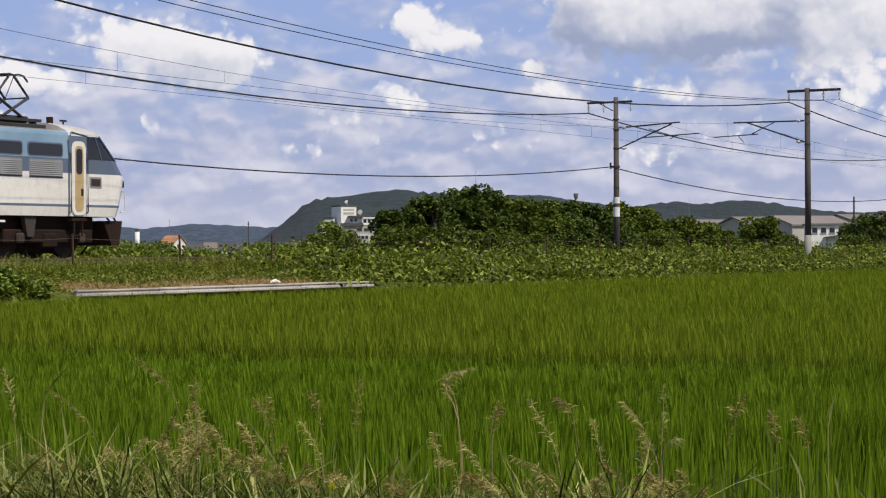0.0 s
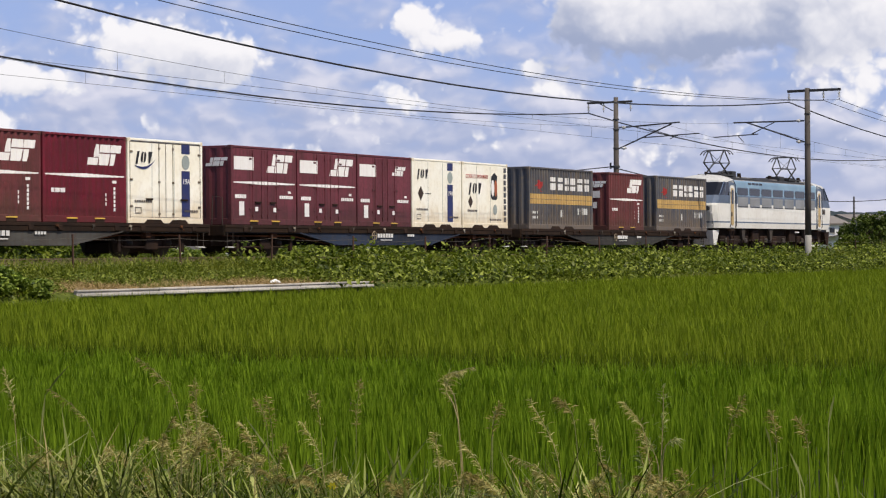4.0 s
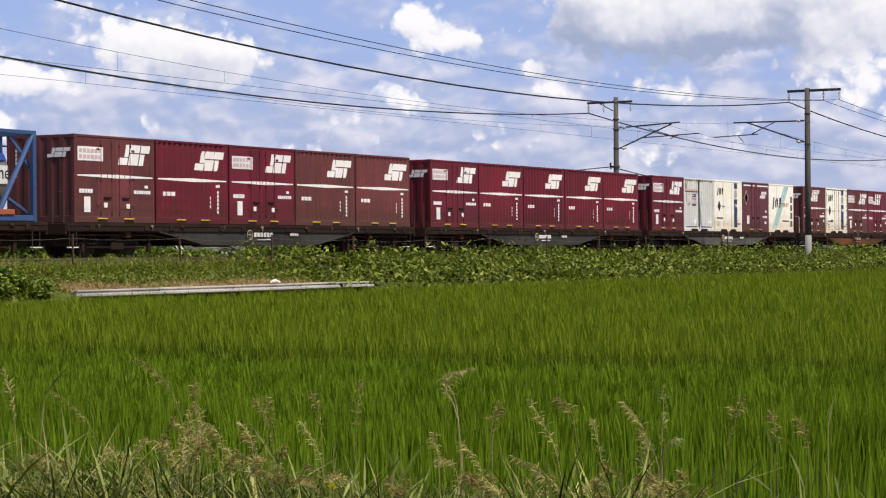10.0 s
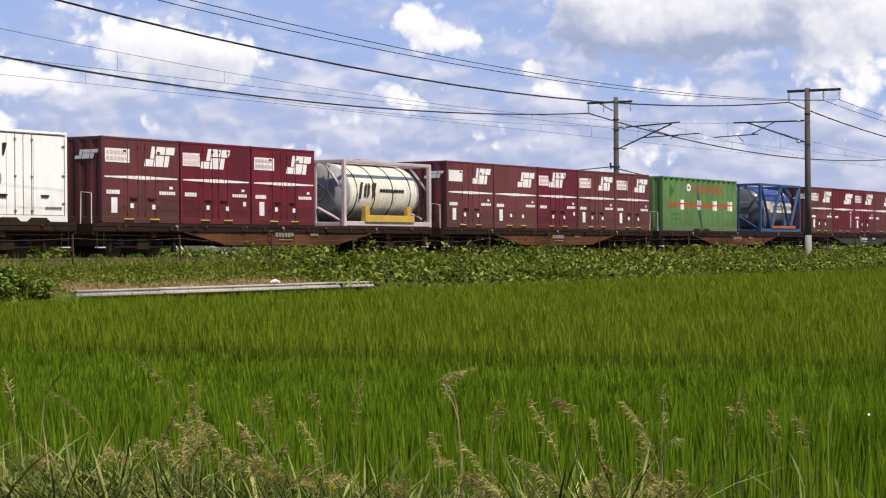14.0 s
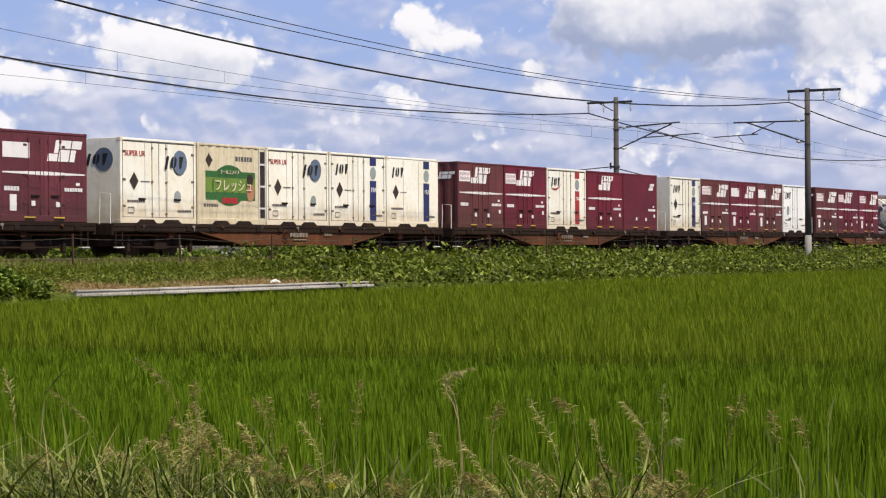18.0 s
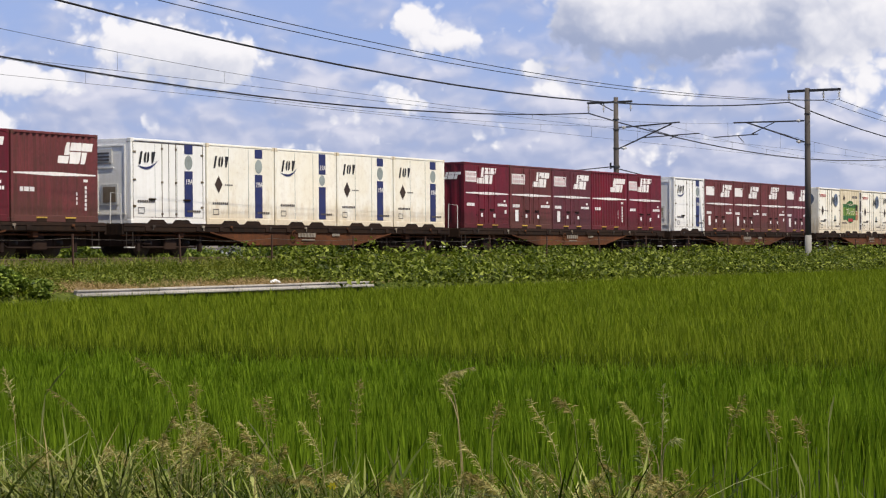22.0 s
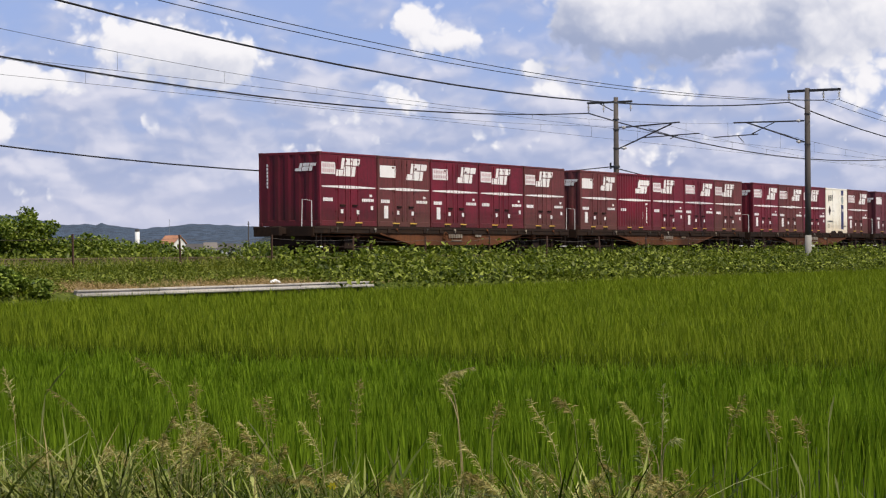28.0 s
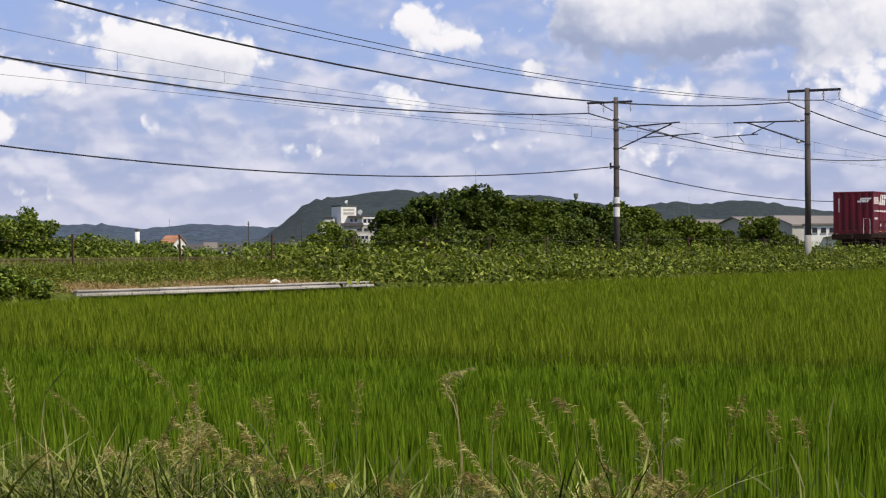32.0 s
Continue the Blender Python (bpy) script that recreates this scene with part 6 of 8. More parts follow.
        part("brake_hose", Geo().tube([at(-0.1, -0.7, 1.15), at(-0.38, -0.72, 0.95), at(-0.30, -0.72, 0.62), at(-0.05, -0.7, 0.7)], 0.028, 6).tube([at(-0.1, -0.95, 1.15), at(-0.34, -0.95, 0.9), at(-0.2, -0.95, 0.66)], 0.028, 6), "ink", ob)
        part("front_step", Geo().tube([at(-0.1, -1.2, 1.95), at(-0.30, -1.2, 1.90), at(-0.30, -1.2, 1.35), at(-0.1, -1.2, 1.32)], 0.02, 6), "decal", body)
        part("coupler", Geo().box(*span(0.4, -0.5), -0.17, 0.17, 0.72, 0.98, 0.04), "steel_dark", ob)
        for s in (-1, 1):
            y0, y1 = sorted((1.40 * s, 1.418 * s))
            door = part("cab_door", Geo().prism(rounded(*span(1.84, 2.20), 1.30, 3.14, 0.13), y0, y1, "y"), "loco_ochre", ob, "ochre-yellow cab door")
            y0, y1 = sorted((1.395 * s, 1.409 * s))
            part("door_frame", Geo().prism(rounded(*span(1.72, 2.34), 1.2, 3.27, 0.2), y0, y1, "y"), "loco_white", ob)
            y0, y1 = sorted((1.41 * s, 1.426 * s))
            part("door_window", Geo().prism(rounded(*span(1.90, 2.16), 2.35, 3.06, 0.10), y0, y1, "y"), "cab_glass", door)
            part("door_handle", Geo().box(*span(1.86, 1.96), *sorted((1.41 * s, 1.44 * s)), 1.75, 1.95, 0.01), "ink", door)
            for x in (1.70, 2.44):
                part("grab_rail", Geo().tube([at(x, 1.40 * s, 1.25), at(x, 1.46 * s, 1.3), at(x, 1.46 * s, 2.9), at(x, 1.40 * s, 2.95)], 0.02, 6), "arm", ob)
            if end:
                part("number_window", Geo().box(*span(1.02, 1.56), *sorted((1.39 * s, 1.412 * s)), 1.97, 2.29, 0.01), "louvre", ob, "grey-framed square side vent")
                part("number_window_glass", Geo().box(*span(1.08, 1.50), *sorted((1.40 * s, 1.418 * s)), 2.02, 2.24, 0.01), "dark_brown", ob)
            part("door_step", Geo().box(*span(1.72, 2.36), *sorted((1.2 * s, 1.42 * s)), 1.04, 1.12).box(*span(1.85, 2.25), *sorted((1.2 * s, 1.40 * s)), 0.62, 0.66).box(*span(1.85, 1.89), *sorted((1.36 * s, 1.40 * s)), 0.64, 1.1).box(*span(2.21, 2.25), *sorted((1.36 * s, 1.40 * s)), 0.64, 1.1), "steel_dark", ob)
    # machine room: seven high windows above seven louvre panels
    for i in range(7):
        x = 2.76 + i * 1.695
        for s in (-1, 1):
            y0, y1 = sorted((1.375 * s, 1.402 * s))
            part("window_frame", Geo().prism(rounded(x - 0.04, x + 1.46, 2.79, 3.19, 0.10), y0, y1, "y"), "loco_slate", ob)
            y0, y1 = sorted((1.375 * s, 1.408 * s))
            part("body_window", Geo().prism(rounded(x, x + 1.42, 2.83, 3.15, 0.09), y0, y1, "y"), "glass", ob)
            y0, y1 = sorted((1.385 * s, 1.402 * s))
            g = Geo().prism(rounded(x + 0.02, x + 1.44, 2.22, 2.72, 0.07), y0, y1, "y")
            for j in range(8):
                z = 2.27 + j * 0.053
                g.prism([(1.40 * s, z), (1.413 * s, z - 0.002), (1.40 * s, z + 0.040)], x + 0.05, x + 1.41, "x")
            part("louvre_panel", g, "louvre", ob)
            y0, y1 = sorted((1.399 * s, 1.42 * s))
            part("louvre_foot", Geo().box(x + 0.03, x + 1.43, y0, y1, 2.225, 2.25), "ink", ob)
    for s in (-1, 1):
        for i in range(4):
            part("upper_vent", Geo().box(4.30 + i * 0.52, 4.72 + i * 0.52, *sorted((1.34 * s, 1.385 * s)), 3.35, 3.46, 0.01), "glass", ob)
    # roof gear
    part("roof_gear", Geo().box(2.7, L - 2.7, -0.8, 0.8, 3.56, 3.72, 0.02).box(4.65, 5.2, -0.4, 0.4, 3.72, 4.08, 0.03).box(7.8, 10.2, -0.5, 0.5, 3.72, 3.80, 0.03).box(11.65, 12.35, -0.4, 0.4, 3.72, 4.0, 0.03), "arm", ob)
    for x in (6.38, 10.87, 16.0 - 0.6, 9.6, 9.9):
        part("roof_insulator", Geo().tube([(x, -0.1, 3.6), (x, -0.1, 4.02 if x not in (9.6, 9.9) else 3.86)], 0.1, 10), "steel_dark", ob)
    part("roof_busbar", Geo().tube([(5.0, 0.3, 3.9), (8.5, 0.3, 3.84), (12, 0.3, 3.9)], 0.03, 6), "arm", ob)
    for x in (1.35, L - 1.35):
        part("roof_horn", Geo().tube([(x, -0.3, 3.7), (x, -0.3, 3.92)], 0.025, 6).tube([(x - 0.14, -0.3, 3.92), (x + 0.14, -0.3, 3.92)], 0.03, 6), "steel_dark", ob)
    for xc in (3.55, 13.42):
        panto = part("pantograph_base", Geo().box(xc - 1.0, xc + 1.0, -0.62, -0.52, 3.80, 3.88).box(xc - 1.0, xc + 1.0, 0.52, 0.62, 3.80, 3.88).box(xc - 0.95, xc - 0.85, -0.6, 0.6, 3.80, 3.88).box(xc + 0.85, xc + 0.95, -0.6, 0.6, 3.80, 3.88).box(xc - 0.7, xc + 0.7, -0.4, 0.4, 3.78, 3.96, 0.03).tube([(xc - 0.8, -0.5, 3.6), (xc - 0.8, -0.5, 3.82)], 0.08, 8).tube([(xc + 0.8, -0.5, 3.6), (xc + 0.8, -0.5, 3.82)], 0.08, 8).tube([(xc - 0.8, 0.5, 3.6), (xc - 0.8, 0.5, 3.82)], 0.08, 8).tube([(xc + 0.8, 0.5, 3.6), (xc + 0.8, 0.5, 3.82)], 0.08, 8), "arm", ob, "dark pantograph frame")
        for s in (-1, 1):
            for e in (-1, 1):
                part("lower_arm", Geo().tube([(xc - 0.40 * e, 0.42 * s, 3.92), (xc + 0.68 * e, 0.42 * s, 4.47)], 0.042, 6), "arm", panto)
                part("upper_arm", Geo().tube([(xc + 0.68 * e, 0.42 * s, 4.47), (xc + 0.10 * e, 0.40 * s, 5.04)], 0.034, 6), "arm", panto)
        for e in (-1, 1):
            part("cross_tube", Geo().tube([(xc + 0.68 * e, -0.42, 4.47), (xc + 0.68 * e, 0.42, 4.47)], 0.024, 6), "arm", panto)
        part("cross_tube", Geo().tube([(xc - 0.68, -0.42, 4.47), (xc - 0.10, 0.4, 5.04)], 0.012, 5).tube([(xc + 0.68, 0.42, 4.47), (xc + 0.10, -0.4, 5.04)], 0.012, 5), "arm", panto)
        for dx in (-0.2, 0.2):
            part("collector_shoe", Geo().tube([(xc + dx, -0.80, 4.86), (xc + dx, -0.66, 5.03), (xc + dx, -0.5, 5.08), (xc + dx, 0.5, 5.08), (xc + dx, 0.66, 5.03), (xc + dx, 0.80, 4.86)], 0.027, 6), "arm", panto)
    # underframe: three two-axle bogies and boxes between
    part("underframe", Geo().box(0.9, L - 0.9, -1.0, 1.0, 0.72, 1.17, 0.03).box(1.3, L - 1.3, -0.45, 0.45, 0.14, 0.75, 0.03), "steel_dark", ob)
    for xc in (3.0, 8.55, 14.1):
        b = part("bogie", Geo().box(xc - 1.9, xc + 1.9, -1.15, -0.98, 0.42, 0.80, 0.04).box(xc - 1.9, xc + 1.9, 0.98, 1.15, 0.42, 0.80, 0.04).box(xc - 0.3, xc + 0.3, -1.2, 1.2, 0.3, 0.7, 0.04), "steel_dark", ob)
        for dx in (-1.3, 1.3):
            part("wheelset", Geo().tube([(xc + dx, -1.0, 0.56), (xc + dx, 1.0, 0.56)], 0.08, 10).tube([(xc + dx, -0.62, 0.56), (xc + dx, -0.49, 0.56)], 0.56, 26).tube([(xc + dx, 0.49, 0.56), (xc + dx, 0.62, 0.56)], 0.56, 26), "wheel", b)
            part("axle_box", Geo().box(xc + dx - 0.16, xc + dx + 0.16, -1.26, -1.14, 0.42, 0.70, 0.05), "grime", b, "grey-brown axle box")
            part("sand_pipe", Geo().tube([(xc + dx + 0.5, -1.12, 1.1), (xc + dx + 0.55, -1.12, 0.5), (xc + dx + 0.62, -0.7, 0.1)], 0.03, 6), "steel_dark", b)
    for x in (5.8, 11.3):
        part("equipment_box", Geo().box(x - 0.45, x + 0.45, -1.2, -0.6, 0.5, 1.1, 0.04), "steel_dark", ob)
    part("hand_brake_light", Geo().box(11.5, 12.1, -1.3, -1.25, 0.98, 1.04, 0.01), "decal", ob)
    for x in (3.85, 7.8, 13.15):
        part("support_bracket", Geo().prism([(x - 0.30, 1.17), (x + 0.22, 1.17), (x + 0.10, 0.60), (x - 0.16, 0.60)], -1.30, -1.16, "y"), "grime", ob)
    return ob


ride(loco(), LOCO_S)
# ---- overhead line: pairs of concrete poles every 50 m, wires over both tracks ----
SPAN, POLE_X = 57.0, 92.3
PAIRS = [POLE_X + SPAN * i for i in range(-3, 5)]
FAR_Y, NEAR_Y = 2.82, -6.8


def insulator():
    g = Geo()
    pts, rr = [], []
    for i in range(4):
        z = -0.06 - i * 0.07
        pts += [(0, 0, z), (0, 0, z - 0.02), (0, 0, z - 0.04)]
        rr += [0.03, 0.075, 0.03]
    g.tube([(0, 0, 0), (0, 0, -0.07)], 0.015, 5, 0)
    g.tube(pts, rr, 10, 1)
    g.tube([(0, 0, -0.34), (0, 0, -0.42)], 0.02, 5, 0)
    return g.mesh("insulator", ["arm", "porcelain"])


INSUL = insulator()


def far_pole():
    """The pole beyond the tracks, with its bracket towards them."""
    ob = tagged(new("line_pole"), "dark weathered concrete catenary pole with cross-arm and bracket", "pole", "poles of the overhead line")
    part("shaft", Geo().tube([(0, 0, -1.6), (0, 0, 3), (0, 0, 7.5)], [0.160, 0.140, 0.112], 14), "pole", ob, smooth=True)
    arm = part("cross_arm", Geo().box(-0.05, 0.05, -0.85, 1.52, 7.22, 7.32, 0.01), "arm", ob)
    for y in (1.45, 0.65, -0.78):
        put("insulator", INSUL, arm, (0, y, 7.22))
    part("arm_strut", Geo().tube([(0, 0.9, 7.25), (0, 0.15, 6.85)], 0.025, 6), "arm", ob)
    br = part("bracket", Geo().tube([(0, -0.15, 6.02), (0, -3.3, 6.18)], 0.035, 8).tube([(0, -0.15, 5.02), (0, -2.9, 6.12)], 0.035, 8).tube([(0, -1.7, 5.92), (0, -3.0, 5.52)], 0.02, 6).tube([(0, -1.3, 5.5), (0, -4.3, 5.62)], 0.028, 6).tube([(0, -2.8, 5.40), (0, -3.3, 5.60)], 0.02, 6), "arm", ob, "dark tubular cantilever bracket")
    for z in (6.02, 5.02):
        part("bracket_insulator", Geo().tube([(0, -0.2, z), (0, -0.32, z), (0, -0.36, z + 0.01), (0, -0.44, z + 0.01), (0, -0.55, z + 0.02)], [0.03, 0.03, 0.075, 0.075, 0.03], 10), "porcelain", br)
    for z0, z1 in ((2.38, 2.68), (1.74, 2.2)):
        part("pole_plate", Geo().tube([(0, 0, z0), (0, 0, z1)], 0.162, 14), "scrap_white", ob, "white wrapped marker plate")
    part("cable_clamp", Geo().tube([(0, 0, 4.1), (0, 0, 4.2)], 0.18, 12).box(-0.06, 0.06, -0.05, 0.32, 4.12, 4.2).tube([(0, 0.3, 4.05), (0, 0.3, 4.35)], 0.05, 8), "arm", ob)
    for z in (6.4, 5.9, 5.0, 3.1):
        part("pole_band", Geo().tube([(0, 0, z), (0, 0, z + 0.06)], 0.152, 12), "arm", ob)
    return ob


def near_pole():
    """The pole on the field side of the tracks."""
    ob = tagged(new("line_pole"), "dark weathered concrete pole with long cross-arm, pale base", "pole", "poles of the overhead line")
    part("shaft", Geo().tube([(0, 0, 0.75), (0, 0, 3.5), (0, 0, 7.52)], [0.145, 0.138, 0.118], 14), "pole", ob, smooth=True)
    part("pole_foot", Geo().tube([(0, 0, -1.2), (0, 0, 0.75)], [0.165, 0.152], 14), "concrete", ob, "pale concrete foot", smooth=True)
    arm = part("cross_arm", Geo().box(-0.05, 0.05, -1.6, 0.95, 7.34, 7.46, 0.01), "arm", ob)
    for y in (0.88, -0.78, -1.52):
        put("insulator", INSUL, arm, (0, y, 7.34))
    br = part("bracket", Geo().tube([(0, 0.15, 6.02), (0, 3.6, 6.05)], 0.035, 8).tube([(0, 0.15, 5.05), (0, 2.9, 6.02)], 0.035, 8).tube([(0, 1.6, 6.0), (0, 2.7, 5.5)], 0.022, 6).tube([(0, 2.4, 5.48), (0, 4.6, 5.40)], 0.028, 6).tube([(0, 3.4, 5.45), (0, 3.1, 5.12)], 0.02, 6), "arm", ob, "dark tubular cantilever bracket")
    for z in (6.02, 5.05):
        part("bracket_insulator", Geo().tube([(0, 0.2, z), (0, 0.32, z), (0, 0.36, z + 0.01), (0, 0.44, z + 0.01), (0, 0.55, z + 0.02)], [0.03, 0.03, 0.075, 0.075, 0.03], 10), "porcelain", br)
    for z in (6.3, 4.9, 2.6):
        part("pole_band", Geo().tube([(0, 0, z), (0, 0, z + 0.06)], 0.148, 12), "arm", ob)
    return ob


def make_line():
    a, b = far_pole(), near_pole()
    a.location, b.location = (PAIRS[0], FAR_Y, 0), (PAIRS[0], NEAR_Y, 0)
    for x in PAIRS[1:]:
        copy_thing(a, Matrix.Translation((x, FAR_Y, 0)))
        copy_thing(b, Matrix.Translation((x, NEAR_Y, 0)))

    def hang(name, label, y, z, sag, r, mat, before=None, n=16):
        """A wire from pole to pole; before: its height at the poles before the middle pair."""
        heights = [before if before and x < POLE_X - 1 else z for x in PAIRS]
        pts = []
        for x0, x1, z0, z1 in zip(PAIRS, PAIRS[1:], heights, heights[1:]):
            for i in range(n):
                u = i / n
                pts.append((x0 + (x1 - x0) * u, y, z0 + (z1 - z0) * u - 4 * sag * u * (1 - u)))
        pts.append((PAIRS[-1], y, z))
        return tagged(part(name, Geo().tube(pts, r, 6), mat, None), label, "wire", "wires of the overhead line")

    hang("feeder_cable", "thick black feeder cable hung from the poles", NEAR_Y + 0.88, 6.90, 1.20, 0.028, "cable", 6.62)
    hang("feeder_cable", "thick black feeder cable hung from the poles", FAR_Y + 1.45, 6.78, 1.09, 0.030, "cable", 7.1)
    hang("feeder_wire", "thin grey wire hung from the poles", NEAR_Y - 0.78, 6.92, 0.90, 0.012, "wire", 6.70)
    hang("feeder_wire", "thin grey wire hung from the poles", NEAR_Y - 1.52, 6.92, 0.90, 0.012, "wire", 6.70)
    hang("signal_cable", "black signal cable slung low between poles", FAR_Y + 0.3, 4.15, 1.117, 0.026, "cable")
    for y, zm in ((TRACKS[1], 6.02), (TRACKS[0], 6.02)):
        sag, low = 0.85, 5.04 if y < -1 else 5.10
        hang("messenger_wire", "thin messenger wire carrying the contact wire", y, zm, sag, 0.0060, "wire")
        g = Geo().tube([(PAIRS[0], y, low), (PAIRS[-1], y, low)], 0.0060, 6)
        contact = tagged(part("contact_wire", g, "wire", None), "straight copper contact wire over the track", "wire", "wires of the overhead line")
        for x0 in PAIRS[2:5]:
            for i in range(11):
                u = (4.7 + i * 5.0 - (0 if y < -1 else 1.6)) / SPAN
                part("dropper", Geo().tube([(x0 + SPAN * u, y, low), (x0 + SPAN * u, y, zm - 4 * sag * u * (1 - u))], 0.005, 4), "wire", contact)


make_line()


# ---- wire fence along the foot of the line ----
def make_fence():
    fence = tagged(new("wire_fence"), "rusty post-and-wire fence along the railway bank", "fence")
    post = Geo().box(-0.021, 0.021, -0.021, 0.021, -1.15, 0.0, 0.005).mesh("post", "post_rust")
    rnd = random.Random(8)
    tops = []
    for i in range(-4, 22):
        x = 40.1 + 4.36 * i
        z = 0.62 + rnd.uniform(-0.04, 0.05)
        put("post", post, fence, (x, -6.2, z), turn=(rnd.uniform(-2, 2), rnd.uniform(-3, 3), 0))
        tops.append((x, -6.2, z))
    for drop in (0.10,):
        pts = []
        for p, q in zip(tops, tops[1:]):
            s = rnd.uniform(0.03, 0.14)
            for u in (0.0, 0.25, 0.5, 0.75):
                pts.append((p[0] + (q[0] - p[0]) * u, -6.2, p[2] + (q[2] - p[2]) * u - drop - 4 * s * u * (1 - u)))
        part("strand", Geo().tube(pts, 0.005, 5), "fence_wire", fence)


make_fence()


# ---- field edge: rails of a concrete gutter, scrap ----
def make_edge():
    ob = tagged(new("field_gutter"), "weathered grey concrete gutter rim along the field edge", "gutter", kind="structure")
    x = 36.0
    rnd = random.Random(5)
    while x < 48.2:
        ln = min(3.0, 48.4 - x)
        g = Geo().box(0, ln - 0.03, -0.02, 0.08, -0.012, 0.03, 0.008).box(0.01, ln - 0.04, 0.005, 0.078, -0.12, -0.01).box(0, ln - 0.04, -0.17, -0.11, -0.115, -0.050, 0.012).box(0.01, ln - 0.05, -0.112, 0.052, -0.13, -0.11)
        part("gutter_block", g, "old_concrete", ob, at=(x, -9.62, -0.71 + rnd.uniform(-0.012, 0.012)))
        x += ln
    bag = tagged(part("plastic_bag", Geo().tube([(0, 0, 0), (0.07, 0.02, 0.04), (0.16, 0.0, 0.06), (0.25, -0.02, 0.035), (0.34, 0, 0)], [0.015, 0.035, 0.045, 0.035, 0.015], 9), "scrap_white", None, smooth=True), "crumpled white plastic bag in the grass", "bag")
    bag.location = (44.6, -8.95, -0.70)
    bag.scale = (1.35, 1.35, 1.35)


make_edge()
# ---- the distance: hills, town ----
def spot(bearing_px, dist):
    """The ground place at a bearing, given as a tangent offset from the camera's aim, and a distance along it."""
    a = radians(YAW) + math.atan(bearing_px / 3701.8)
    return EYE[0] + math.sin(a) * dist, EYE[1] + math.cos(a) * dist


def make_hill(name, label, dist, line, depth, seed, mat="hill"):
    """A wooded ridge: a crest line of bearing and height over a slope that runs down on both sides."""
    rnd = random.Random(seed)
    crest = []
    for (b0, h0), (b1, h1) in zip(line, line[1:]):
        steps = max(2, int(abs(b1 - b0) / 9))
        for i in range(steps):
            u = i / steps
            crest.append((b0 + (b1 - b0) * u, h0 + (h1 - h0) * u))
    crest.append(line[-1])
    prof = [(-1.0, 0.0), (-0.6, 0.42), (-0.3, 0.76), (-0.1, 0.95), (0.0, 1.0), (0.2, 0.8), (0.6, 0.35), (1.0, 0.0)]
    v = []
    for b, h in crest:
        bump = noise.noise(Vector((b * 0.11, seed, 0))) * 0.045 + noise.noise(Vector((b * 0.35, seed, 4))) * 0.025
        for d, k in prof:
            r = dist + d * depth
            x, y = spot(b, r)
            rough = noise.noise(Vector((x * 0.012, y * 0.012, seed))) * 0.10 * (1 - abs(2 * k - 1)) * h
            v.append((x, y, -1.6 + max(0.0, (h + 1.6) * k * (1 + bump * 1.1) + rough)))
    n = len(prof)
    f = [(i * n + j, (i + 1) * n + j, (i + 1) * n + j + 1, i * n + j + 1) for i in range(len(crest) - 1) for j in range(n - 1)]
    tagged(part(name, Geo().add(v, f), mat, None, smooth=True), label, "hill", kind="structure")


def px(points, dist):
    """Crest given by tangent offsets to the right and above the level, in thousandths, turned to heights at a distance."""
    return [(x - 784, 0.10 + dist * (444 - y) / 3701.8) for x, y in points]


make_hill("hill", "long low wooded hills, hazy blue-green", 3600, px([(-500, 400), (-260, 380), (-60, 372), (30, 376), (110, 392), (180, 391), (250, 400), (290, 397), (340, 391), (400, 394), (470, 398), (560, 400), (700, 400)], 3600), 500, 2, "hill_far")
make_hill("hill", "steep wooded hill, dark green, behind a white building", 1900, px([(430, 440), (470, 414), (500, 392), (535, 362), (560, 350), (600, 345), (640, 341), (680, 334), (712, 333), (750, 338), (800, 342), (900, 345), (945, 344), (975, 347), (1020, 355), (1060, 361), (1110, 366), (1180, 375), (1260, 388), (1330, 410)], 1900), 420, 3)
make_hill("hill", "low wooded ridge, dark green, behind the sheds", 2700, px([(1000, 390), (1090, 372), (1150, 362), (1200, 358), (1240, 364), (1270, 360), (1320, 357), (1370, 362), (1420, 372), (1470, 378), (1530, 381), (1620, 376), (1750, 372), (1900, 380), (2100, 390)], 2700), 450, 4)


def building(name, label, category, bearing, dist, turn, group=""):
    x, y = spot(bearing - 784, dist)
    ob = tagged(new(name), label, category, group)
    ob.location = (x, y, -1.5)
    ob.rotation_euler = (0, 0, radians(turn))
    return ob


def window_mesh(w, h):
    return shared(("win", w, h), lambda: Geo().box(-w / 2, w / 2, -0.06, 0.02, 0, h).mesh("window", "glass"))


def add_windows(ob, parent, xs, zs, y, w, h, frame_mat="stucco_grey"):
    for z in zs:
        for x in xs:
            win = put("window", window_mesh(w, h), parent, (x, y, z))
            put("sill", shared(("sill", w, frame_mat), lambda: Geo().box(-w / 2 - 0.1, w / 2 + 0.1, -0.16, 0.02, -0.14, -0.01).mesh("sill", frame_mat)), win)


# white hotel-like building at the foot of the hill
hotel = building("hotel_building", "white stepped multi-storey building with dark eaves, dishes on roof", "building", 614, 980, -58.4)
tower = part("tower", Geo().box(0, 7.9, 0, 11, 0, 23.2, 0.05), "stucco", hotel, "white plain tower", at=(-2.7, -3.5, 0))
tower.rotation_euler = (0, 0, radians(24))
part("tower_cap", Geo().box(-0.3, 8.2, -0.3, 11.3, 23.2, 23.75, 0.05), "roof_dark", tower)
part("roof_dish", Geo().tube([(0.2, -2.2, 25.0), (0.0, -2.6, 25.2), (-0.2, -2.9, 25.4)], [0.2, 0.6, 0.85], 14).tube([(0.2, -2, 23.7), (0.2, -2, 25.0)], 0.12, 6), "stucco", hotel)
